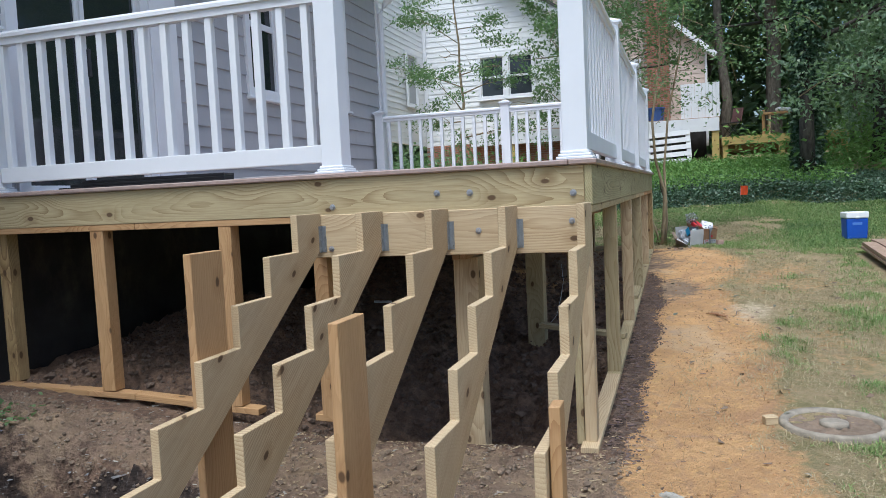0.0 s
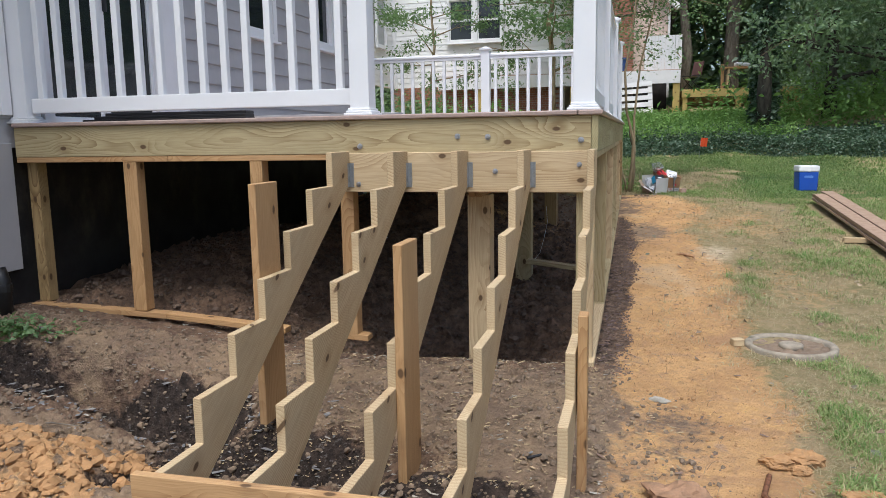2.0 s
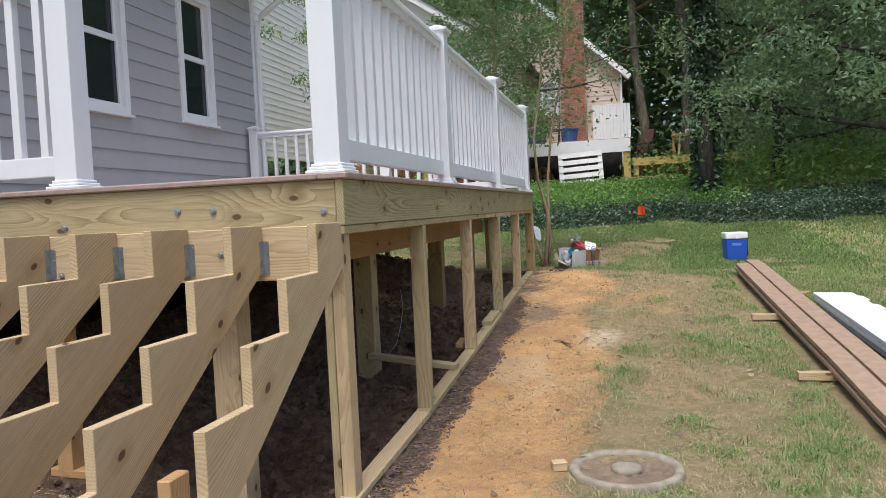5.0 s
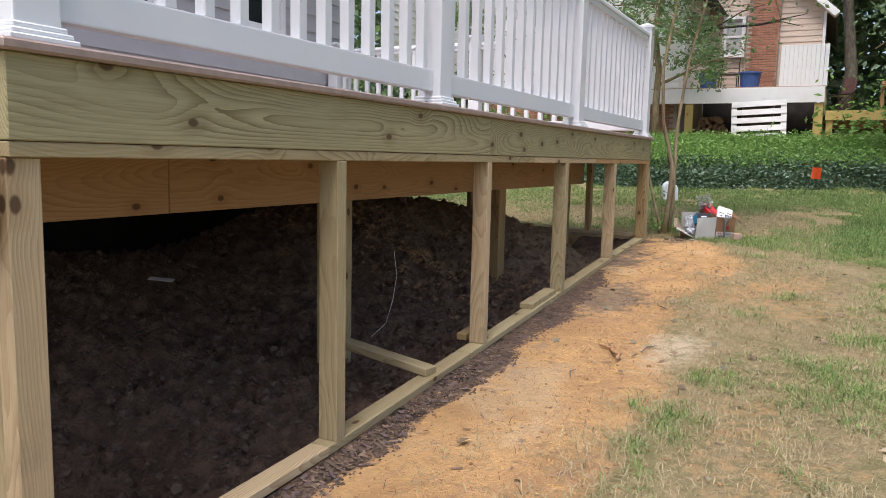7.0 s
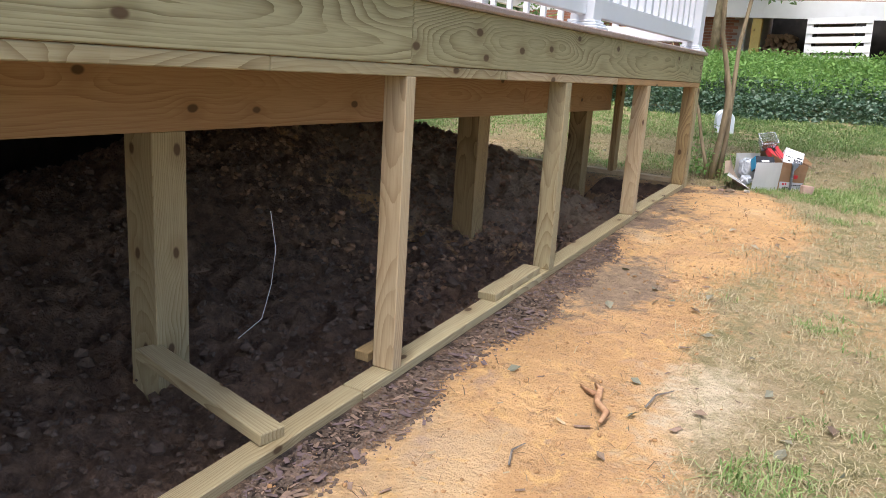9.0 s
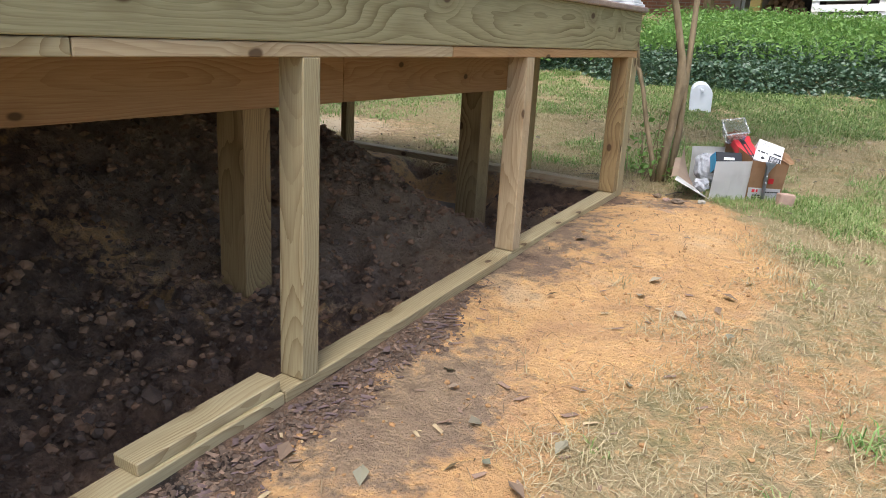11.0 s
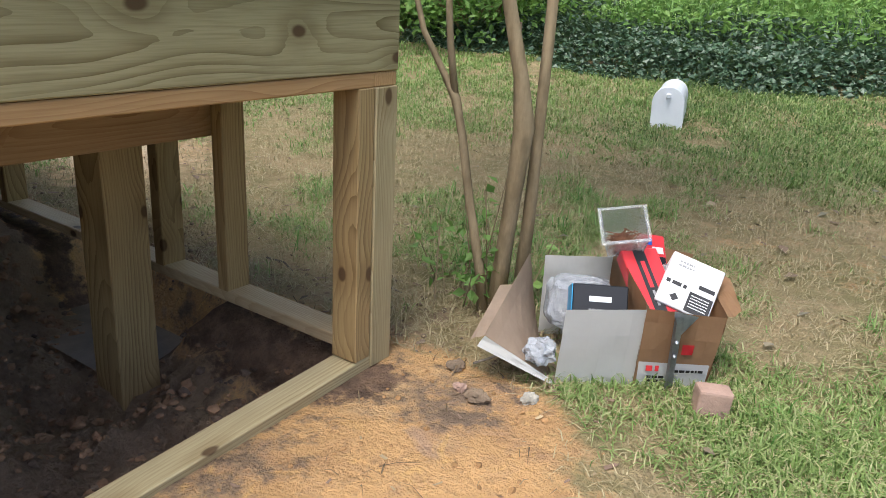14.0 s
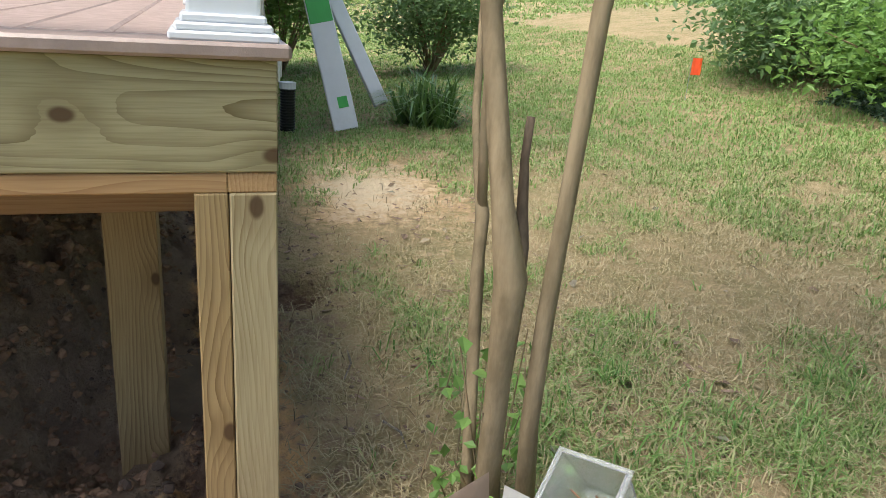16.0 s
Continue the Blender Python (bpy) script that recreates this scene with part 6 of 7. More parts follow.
def septic_lid():
    s = thing("septic_lid", pose(0.705, 4.29, gz(0.705, 4.29) - 0.035), "round concrete inspection lid with a raised rim and earth inside", "lid")
    rim = [(0.262, -0.02), (0.265, 0.05), (0.255, 0.062), (0.230, 0.060), (0.216, 0.048), (0.212, 0.0)]
    bm = lathe_bm(rim, 40)
    for v in bm.verts:
        v.co += v.co.normalized() * 0.004 * noise.noise(v.co * 14)
    part("rim", bm, LID_CONCRETE, s, smooth=True)
    bm = bmesh.new()
    rings = [[bm.verts.new((rr * math.cos(a), rr * math.sin(a), 0.040 + 0.014 * noise.noise(Vector((rr * math.cos(a), rr * math.sin(a), 0)) * 24))) for a in np.linspace(0, 2 * math.pi, 40, endpoint=False)] for rr in np.linspace(0.01, 0.217, 12)]
    for ra, rb in zip(rings, rings[1:]):
        for q in range(40):
            bm.faces.new((ra[q], ra[(q + 1) % 40], rb[(q + 1) % 40], rb[q]))
    bm.faces.new(rings[0])
    bmesh.ops.recalc_face_normals(bm, faces=bm.faces)
    part("earth", bm, MID_CLOD, s, "dark earth filling the lid")
    part("knob", lathe_bm([(0.072, 0.03), (0.07, 0.058), (0.05, 0.064), (0.02, 0.060)], 20), LID_CONCRETE, s, smooth=True)


def board_stack():
    st = thing("board_stack", pose(0, 0, 0), "stack of tan composite deck boards on sticks on the lawn", "boards")
    r = random.Random(4)
    for layer in range(3):
        for col in range(2):
            x0 = 2.03 + col * 0.142 + r.uniform(-0.012, 0.012) + layer * 0.004
            y0, y1 = 4.6 + r.uniform(-0.1, 0.1), 10.02 + col * 0.22 + r.uniform(-0.12, 0.12)
            pts = []
            bm = bmesh.new()
            rings = []
            for k in range(13):
                y = y0 + (y1 - y0) * k / 12
                base = np.interp(y, [4.6, 5.83, 7.58, 10.1], [gz(2, 4.6) + 0.03, gz(2, 5.83) + 0.066, gz(2, 7.58) + 0.066, gz(2, 10.1) + 0.075])
                z = base + layer * 0.0265
                rings.append([bm.verts.new((x0 + sx * 0.069, y, z + sz)) for sx, sz in ((-1, 0), (1, 0), (1, 0.025), (-1, 0.025))])
            for a, b in zip(rings, rings[1:]):
                for i in range(4):
                    bm.faces.new((a[i], a[(i + 1) % 4], b[(i + 1) % 4], b[i]))
            bm.faces.new(rings[0][::-1])
            bm.faces.new(rings[-1])
            bmesh.ops.recalc_face_normals(bm, faces=bm.faces)
            part("deck_board", bm, TAN_BOARD, st)
    for y in (5.83, 7.58):
        q = thing("spacer_stick", pose(2.05, y, gz(2.05, y) + 0.035), "pale lumber stick under the stacked boards", "stick", "spacer sticks")
        part("stick", box_mesh(0.58, 0.07, 0.05, WOOD_PALE), None, q, m=pose(0, 0, 0, 0, 1, 2))
    f = thing("foam_pack", pose(2.58, 6.9, gz(2.58, 6.9) + 0.02, 2, 0, -1.5), "white moulded foam sheets with stepped edges on the lawn", "packaging")
    for k in range(3):
        out = []
        for i in range(12):
            out += [(-1.35 + i * 0.23, 0.17 - (0.035 if i % 2 else 0)), (-1.35 + (i + 0.8) * 0.23, 0.17 - (0.035 if i % 2 else 0))]
        out = [(y, z) for y, z in out] + [(1.42, -0.19), (-1.35, -0.19)]
        bm = prism_bm(out, 0.035, 0.004)
        part("sheet", bm, TARP_WHITE if k else plain("grey_packing_sheet", (0.25, 0.27, 0.31), 0.6), f, m=pose(0, k * 0.04, 0.03 + k * 0.037, 0, 90, 0))
    w = thing("lumber_scrap", pose(2.42, 8.75, gz(2.42, 8.75) + 0.02, 0, 0, 60), "short offcut of warm lumber on the lawn", "lumber")
    part("piece", box_mesh(0.24, 0.089, 0.038, WOOD_WARM), None, w)


cooler()
mailbox()
marker_flag(0.95, 15.3, 4, 0.12)
marker_flag(-5.3, 14.95, -6, 0.11)
septic_lid()
board_stack()


def panel(name, pts, material, parent, label="", thick=0.004, waves=0.004, seed=1):
    """A slightly buckled sheet of card over four corners."""
    a, b, c, d = [Vector(p) for p in pts]
    bm = bmesh.new()
    n = 7
    grid = []
    for j in range(n):
        row = []
        for i in range(n):
            u, v = i / (n - 1), j / (n - 1)
            p = a.lerp(b, u).lerp(d.lerp(c, u), v)
            nor = (b - a).cross(d - a).normalized()
            p = p + nor * waves * noise.noise(Vector((u * 2.3 + seed, v * 2.3, seed * 0.7)))
            row.append(bm.verts.new(p))
        grid.append(row)
    for j in range(n - 1):
        for i in range(n - 1):
            bm.faces.new((grid[j][i], grid[j][i + 1], grid[j + 1][i + 1], grid[j + 1][i]))
    bmesh.ops.solidify(bm, geom=bm.faces[:], thickness=thick)
    return part(name, bm, material, parent, label)


def bars(parent, rows, x0, z0, width, pitch, high, material, y=-0.001, seed=1):
    """Unreadable print as short bars on a face in local x and z."""
    r = random.Random(seed)
    bm = bmesh.new()
    for k in range(rows):
        x = x0
        while x < x0 + width:
            w = r.uniform(0.3, 1.1) * high * 2.2
            w = min(w, x0 + width - x)
            bmesh.ops.create_cube(bm, size=1, matrix=Matrix.Translation((x + w / 2, y, z0 - k * pitch)) @ Matrix.Diagonal((w, 0.0012, high, 1)))
            x += w + high * 0.5
    return part("print", bm, material, parent)


MILKY = plain("milky_film", (0.66, 0.69, 0.74), 0.18, 0.25, 30.0, 0.0, bump=0.8)
MILKY.node_tree.nodes["Principled BSDF"].inputs["Transmission Weight"].default_value = 0.45


def cartons():
    rot = 37
    o1 = pose(0.03, 10.80, gz(0.05, 10.85) - 0.005, 0, 0, rot)
    w = thing("white_carton", o1, "opened white cardboard carton with flaps spread, on the grass", "box")
    panel("front_panel", ((0, 0, 0), (0.215, 0, 0), (0.225, -0.012, 0.235), (0.008, -0.01, 0.225)), CARD_WHITE, w, "", 0.006, 0.006, 1)
    panel("back_panel", ((0.0, 0.30, 0), (0.215, 0.30, 0), (0.215, 0.31, 0.27), (0.0, 0.31, 0.265)), CARD_WHITE, w, "", 0.006, 0.008, 2)
    panel("side_panel", ((0.217, 0, 0), (0.217, 0.30, 0), (0.222, 0.31, 0.29), (0.228, -0.012, 0.238)), CARD_DARK, w, "", 0.006, 0.008, 3)
    panel("side_panel", ((0, 0, 0.004), (0, 0.30, 0.004), (-0.045, 0.33, 0.265), (-0.20, 0.01, 0.135)), CARD_DARK, w, "brown inner face of the spread side", 0.006, 0.004, 4)
    panel("flap", ((-0.222, -0.012, 0.112), (-0.20, 0.005, 0.135), (-0.005, -0.003, 0.012), (-0.012, -0.028, 0.012)), CARD_WHITE, w, "", 0.005, 0.01, 5)
    panel("flap", ((-0.20, 0.01, 0.135), (-0.105, 0.20, 0.21), (-0.145, 0.20, 0.205), (-0.24, 0.0, 0.125)), CARD_DARK, w, "", 0.005, 0.004, 6)
    panel("floor_panel", ((0, 0, 0.006), (0.215, 0, 0.006), (0.215, 0.3, 0.006), (0, 0.3, 0.006)), CARD_DARK, w)
    # wrapped bag of fixings
    b = thing("plastic_bag", o1 @ pose(0.10, 0.225, 0.15, -14, 4, 0), "crumpled clear plastic bag of fixings in a carton", "bag")
    bm = bmesh.new()
    bmesh.ops.create_icosphere(bm, subdivisions=4, radius=0.1)
    for v in bm.verts:
        q = Vector([math.copysign(abs(k * 10) ** 0.55, k) * 0.1 for k in v.co])
        v.co = Vector((q.x * 1.0, q.y * 0.40, q.z * 0.80)) + v.co.normalized() * (0.010 * noise.noise(v.co * 26) + 0.006 * abs(noise.noise(v.co * 120)))
    part("film", bm, MILKY, b)
    b2 = thing("plastic_bag", o1 @ pose(-0.04, 0.03, 0.085, 20, 0, 10), "crumpled clear plastic bag in a carton", "bag")
    bm = bmesh.new()
    bmesh.ops.create_icosphere(bm, subdivisions=4, radius=0.042)
    for v in bm.verts:
        v.co = Vector((v.co.x, v.co.y * 0.9, v.co.z * 0.7)) + v.co.normalized() * (0.016 * noise.noise(v.co * 44) + 0.01 * abs(noise.noise(v.co * 90)))
    part("film", bm, MILKY, b2)
    # black fixings box with a cyan end
    k = thing("screw_box", o1 @ pose(0.115, 0.085, 0.205, -28, 0, -6), "black screw box with a cyan end in a carton", "box")
    part("body", box_bm(0.15, 0.09, 0.10, 0.003), PRINT_BLACK, k)
    part("end_label", box_bm(0.0025, 0.088, 0.098, 0), PRINT_BLUE, k, "cyan end face", pose(-0.0763, 0, 0))
    part("mark", box_bm(0.06, 0.0016, 0.015, 0), PAPER_WHITE, k, "pale mark", pose(0, -0.0458, 0.01))
    bars(k, 1, -0.03, -0.02, 0.06, 0.01, 0.006, PRINT_GREY, -0.0455, 3)

    o2 = pose(0.205, 10.925, gz(0.3, 11.0) - 0.005, 0, 0, rot)
    c = thing("brown_carton", o2, "torn open brown cardboard carton full of fixings, on the grass", "box")
    panel("front_panel", ((0, 0, 0), (0.20, 0, 0), (0.225, -0.012, 0.215), (0.005, -0.012, 0.235)), CARD, c, "", 0.006, 0.008, 11)
    panel("side_panel", ((0, 0, 0), (0, 0.31, 0), (-0.012, 0.33, 0.335), (0.0, -0.005, 0.245)), CARD, c, "", 0.006, 0.010, 12)
    panel("side_panel", ((0.202, 0, 0), (0.202, 0.31, 0), (0.25, 0.33, 0.26), (0.228, -0.01, 0.217)), CARD, c, "", 0.006, 0.012, 13)
    panel("back_panel", ((0, 0.31, 0), (0.20, 0.31, 0), (0.245, 0.34, 0.275), (-0.01, 0.335, 0.32)), CARD, c, "", 0.006, 0.012, 14)
    panel("flap", ((0.25, 0.33, 0.26), (0.228, -0.01, 0.217), (0.275, 0.02, 0.225), (0.29, 0.16, 0.265)), CARD, c, "", 0.005, 0.012, 15)
    panel("floor_panel", ((0, 0, 0.006), (0.2, 0, 0.006), (0.2, 0.31, 0.006), (0, 0.31, 0.006)), CARD_DARK, c)
    panel("tape", ((0.06, 0.328, 0.19), (0.22, 0.325, 0.16), (0.223, 0.325, 0.175), (0.06, 0.328, 0.205)), plain("blue_grey_tape", (0.32, 0.42, 0.55), 0.4), c, "blue-grey tape", 0.0015, 0.002, 16)
    label = panel("label", ((0.006, -0.008, 0.005), (0.195, -0.008, 0.005), (0.199, -0.012, 0.075), (0.004, -0.012, 0.08)), PAPER_WHITE, c, "white printed label strip", 0.001, 0.001, 17)
    bars(label, 1, 0.025, 0.062, 0.035, 0.01, 0.016, PRINT_RED, -0.0145, 4)
    bars(label, 2, 0.03, 0.036, 0.05, 0.012, 0.007, PRINT_BLACK, -0.0135, 5)
    bars(label, 1, 0.10, 0.055, 0.085, 0.01, 0.007, PRINT_BLACK, -0.0145, 6)
    panel("mark", ((0.115, -0.0145, 0.105), (0.145, -0.0145, 0.105), (0.147, -0.0165, 0.135), (0.115, -0.0165, 0.135)), PRINT_RED, c, "dark red printed mark", 0.001, 0.0, 18)
    # contents
    rb = thing("red_nail_box", o2 @ pose(0.05, 0.14, 0.245, 34, -3, 10), "red and black fastener box lying in a carton", "box")
    part("body", box_bm(0.11, 0.22, 0.045, 0.003), PRINT_RED, rb)
    part("band", box_bm(0.034, 0.2205, 0.0462, 0), BLACK_IRON, rb, "dark grey printed band", pose(-0.004, 0, 0.0004))
    part("mark", box_bm(0.012, 0.09, 0.001, 0), PRINT_RED, rb, "", pose(-0.004, 0.02, 0.024))
    part("mark", box_bm(0.007, 0.05, 0.001, 0), PRINT_GREY, rb, "", pose(-0.004, -0.06, 0.024))
    wb = thing("bracket_box", o2 @ pose(0.155, 0.13, 0.225, 40, 16, -22), "white printed product box tilted in a carton", "box")
    part("body", box_bm(0.15, 0.17, 0.11, 0.003), PAPER_WHITE, wb)
    up = pose(0, 0, 0.0558, -90, 0, 0)
    part("black_panel", box_bm(0.066, 0.0016, 0.062, 0), PRINT_BLACK, wb, "black printed panel", up @ pose(0.038, 0, -0.05))
    for ob in (bars(wb, 5, 0.012, -0.03, 0.05, 0.009, 0.003, PAPER_WHITE, -0.0012, 7), bars(wb, 1, -0.066, -0.012, 0.06, 0.01, 0.011, PRINT_BLACK, -0.0006, 8), bars(wb, 2, -0.05, 0.06, 0.045, 0.012, 0.005, PRINT_GREY, -0.0006, 9)):
        ob.matrix_basis = up
    part("mark", box_bm(0.045, 0.0016, 0.012, 0), PRINT_BLACK, wb, "", up @ pose(0.045, 0, 0.005))
    part("mark", box_bm(0.018, 0.0016, 0.018, 0), PRINT_BLACK, wb, "", up @ pose(-0.03, 0, -0.055, 0, 45, 0))
    rp = thing("blister_pack", o2 @ pose(0.10, 0.285, 0.28, 55, 10, 20), "red and black blister pack in a carton", "package")
    part("card", box_bm(0.085, 0.13, 0.03, 0.004), PRINT_RED, rp)
    part("label", box_bm(0.05, 0.05, 0.0012, 0), PRINT_BLACK, rp, "", pose(0.01, -0.03, 0.0158))
    part("label", box_bm(0.04, 0.02, 0.0012, 0), PAPER_WHITE, rp, "", pose(0.01, 0.015, 0.0158))
    part("label", box_bm(0.02, 0.02, 0.0012, 0), BLUE_PLASTIC, rp, "", pose(-0.02, 0.04, 0.0158))
    pb = thing("plastic_bag", o2 @ pose(0.11, 0.19, 0.21), "clear bag of small parts in a carton", "bag")
    bm = bmesh.new()
    bmesh.ops.create_icosphere(bm, subdivisions=3, radius=0.07)
    for v in bm.verts:
        v.co += v.co.normalized() * 0.02 * noise.noise(v.co * 40)
    part("film", bm, CLEAR, pb)
    # open tub of nails
    tb = thing("nail_tub", o2 @ pose(0.0, 0.265, 0.325, 40, -10, -8), "clear plastic tub of rusty nails tipped on a carton", "tub")
    bm = bmesh.new()
    bot, topw, h, th = 0.049, 0.063, 0.096, 0.0035
    loops = []
    for s, z in ((bot, 0), (topw, h), (topw + 0.006, h), (topw + 0.006, h + 0.004), (topw - th, h + 0.004), (bot - th, th)):
        loops.append([bm.verts.new((sx * s, sy * s * 0.9, z)) for sx, sy in ((-1, -1), (1, -1), (1, 1), (-1, 1))])
    for a, b in zip(loops, loops[1:]):
        for i in range(4):
            bm.faces.new((a[i], a[(i + 1) % 4], b[(i + 1) % 4], b[i]))
    bm.faces.new(loops[0][::-1])
    bm.faces.new(loops[-1])
    part("tub", bm, CLEAR, tb)
    r = random.Random(9)
    bm = bmesh.new()
    for k in range(90):
        a = r.uniform(0, 6.28)
        p = Vector((r.uniform(-0.030, 0.030), r.uniform(-0.034, 0.008), r.uniform(0.014, 0.050)))
        d = Vector((math.cos(a), math.sin(a), r.uniform(-0.5, 0.5))) * 0.022
        tube_bm([p - d, p + d], [0.0016, 0.0016], 5, bm=bm)
    tagged(part("nails", bm, RUST, tb, "rusty brown nails"), kind="stuff")
    # steel joist bracket hooked on the carton edge
    br = thing("steel_bracket", o2 @ pose(0.075, -0.022, 0.02), "galvanised steel bracket leaning on a brown carton", "bracket")
    panel("plate", ((0, -0.012, 0), (0.022, -0.012, 0), (0.026, -0.006, 0.20), (0.002, -0.006, 0.20)), STEEL, br, "", 0.002, 0.0, 21)
    panel("head", ((0.002, -0.006, 0.19), (0.026, -0.006, 0.15), (0.068, 0.0, 0.20), (0.0, 0.0, 0.215)), STEEL, br, "", 0.002, 0.0, 22)
    panel("flange", ((0, -0.012, 0), (0.0, -0.03, 0.0), (0.002, -0.024, 0.19), (0.002, -0.006, 0.20)), STEEL, br, "", 0.002, 0.0, 23)
    for z in (0.09, 0.13):
        part("stud", lathe_bm([(0.007, 0), (0.006, 0.006), (0.002, 0.009)], 8), STEEL, br, "", pose(0.013, -0.013, z, 90, 0, 0))


def rock(name, x, y, s, material, label, seed, flat=0.6, turn=0, sink=0.25, category="stone"):
    bm = bmesh.new()
    bmesh.ops.create_icosphere(bm, subdivisions=4, radius=1)
    for v in bm.verts:
        d = 0.40 * noise.noise(v.co * 1.5 + Vector((seed * 3.1, 0, 0))) + 0.22 * noise.noise(v.co * 4 + Vector((0, seed, 0))) + 0.10 * noise.noise(v.co * 11)
        v.co = v.co * (1 + d)
        v.co = Vector((v.co.x * s[0], v.co.y * s[1], v.co.z * s[2]))
    ob = part(name, bm, material, None, label, pose(x, y, gz(x, y) + s[2] * (1 - sink * 2), 0, 0, turn))
    tagged(ob, label, category)
    return ob


cartons()
BRICKBAT = box_bm(0.088, 0.06, 0.085, 0.008, 2, True)
for v in BRICKBAT.verts:
    v.co += v.co.normalized() * 0.006 * noise.noise(v.co * 40)
tagged(part("brick_piece", BRICKBAT, STONE, None, "", pose(0.415, 10.92, gz(0.43, 10.9) - 0.006, 0, 4, 30)), "broken pinkish brick standing in the grass", "brick")
for k, (x, y, sx, sy, sz, text) in enumerate((
        (-0.04, 2.30, 0.13, 0.09, 0.055, "reddish clay clod on trodden earth"),
        (0.05, 2.22, 0.09, 0.07, 0.04, "reddish clay clod on trodden earth"),
        (-0.16, 2.18, 0.07, 0.055, 0.03, "brown clay clod on trodden earth"),
        (0.39, 2.72, 0.075, 0.05, 0.028, "orange clay lump at the grass edge"),
        (0.49, 2.76, 0.08, 0.06, 0.032, "orange clay lump at the grass edge"),
        (0.46, 2.66, 0.04, 0.03, 0.02, "small orange clay lump at the grass edge"),
        (0.65, 2.50, 0.08, 0.05, 0.016, "flat orange clay lump in the grass"))):
    rock("clay_clod", x, y, (sx, sy, sz), RED_CLOD if k < 3 else CLAY_CLOD, text, k + 1, category="clod")
rock("flat_stone", -0.09, 3.32, (0.055, 0.03, 0.01), CONCRETE, "flat grey stone on the clay", 6, turn=-30)
rock("field_stone", -0.16, 10.62, (0.02, 0.016, 0.012), STONE, "pale stone at the edge of the clay", 7)
rock("field_stone", 0.02, 10.68, (0.02, 0.03, 0.012), CONCRETE, "small pale stone at the edge of the clay", 8)
rock("clay_clod", -0.09, 10.60, (0.032, 0.026, 0.018), MID_CLOD, "clay lump at the edge of the grass", 9, category="clod")
rock("clay_clod", -0.24, 10.72, (0.024, 0.028, 0.014), MID_CLOD, "clay lump beside the deck corner", 10, category="clod")
tagged(part("wood_block", box_bm(0.07, 0.05, 0.045, 0.004, 1, True), WOOD_PALE, None, "", pose(0.395, 4.26, gz(0.395, 4.26), 0, 0, 20)), "small pale wood offcut beside the lid", "wood")
tagged(part("edging_strip", tube_bm([(x, y, gz(x, y) + h) for x, y, h in ((0.32, 2.56, 0.035), (0.28, 2.42, 0.02), (0.36, 2.33, 0.015), (0.52, 2.23, 0.012), (0.67, 2.08, 0.01))], [0.012] * 5, 6), RUST, None), "rusty bent metal strip in the grass", "strip")


def leaning_packs():
    """Long wrapped packages leaning by the back of the house, and a drain pipe end."""
    for a, b, wd, label in (((-5.1, 11.66, gz(-5.1, 11.66)), (-5.7, 11.30, 2.1), 0.20, "long white film-wrapped package with green print leaning by the house"), ((-5.35, 12.0, gz(-5.35, 12.0) + 0.15), (-5.9, 11.35, 2.0), 0.12, "long narrow white carton leaning by the house")):
        m, ln = along(a, b, (0.75, -0.2, 0.6))
        p = thing("wrapped_package", m, label, "package", "leaning packages")
        part("body", box_bm(ln, wd, 0.09, 0.012, 2), TARP_WHITE, p)
        if wd > 0.15:
            part("print", box_bm(ln * 0.5, wd * 0.96, 0.093, 0.006), GREEN_FILM, p, "green printed film", pose(ln * 0.22, 0, 0))
            part("label", box_bm(0.09, wd * 0.4, 0.002, 0), GREEN_FILM, p, "", pose(-ln * 0.38, -0.02, 0.047))
            bars(p, 3, 0, 0, 0.001, 0.01, 0.001, PRINT_GREY, 0, 1)
    d = thing("drain_pipe", pose(-5.2, 11.2, gz(-5.2, 11.2)), "black corrugated drain pipe standing by the house", "pipe")
    prof = []
    for k in range(16):
        prof += [(0.062, k * 0.022), (0.062, k * 0.022 + 0.012), (0.054, k * 0.022 + 0.014), (0.054, k * 0.022 + 0.02)]
    part("pipe", lathe_bm(prof, 16), SCREEN_BLACK, d)
    part("collar", lathe_bm([(0.066, 0.35), (0.066, 0.40), (0.05, 0.40)], 16), WHITE_PLASTIC, d)
    u = thing("utility_box", pose(-4.66, 11.03, 0.93), "pale utility box on the house wall", "box")
    part("case", box_bm(0.16, 0.1, 0.22, 0.01), TRIM, u)
    part("cover", box_bm(0.12, 0.015, 0.16, 0.006), TRIM, u, "", pose(0, 0.055, 0))


leaning_packs()


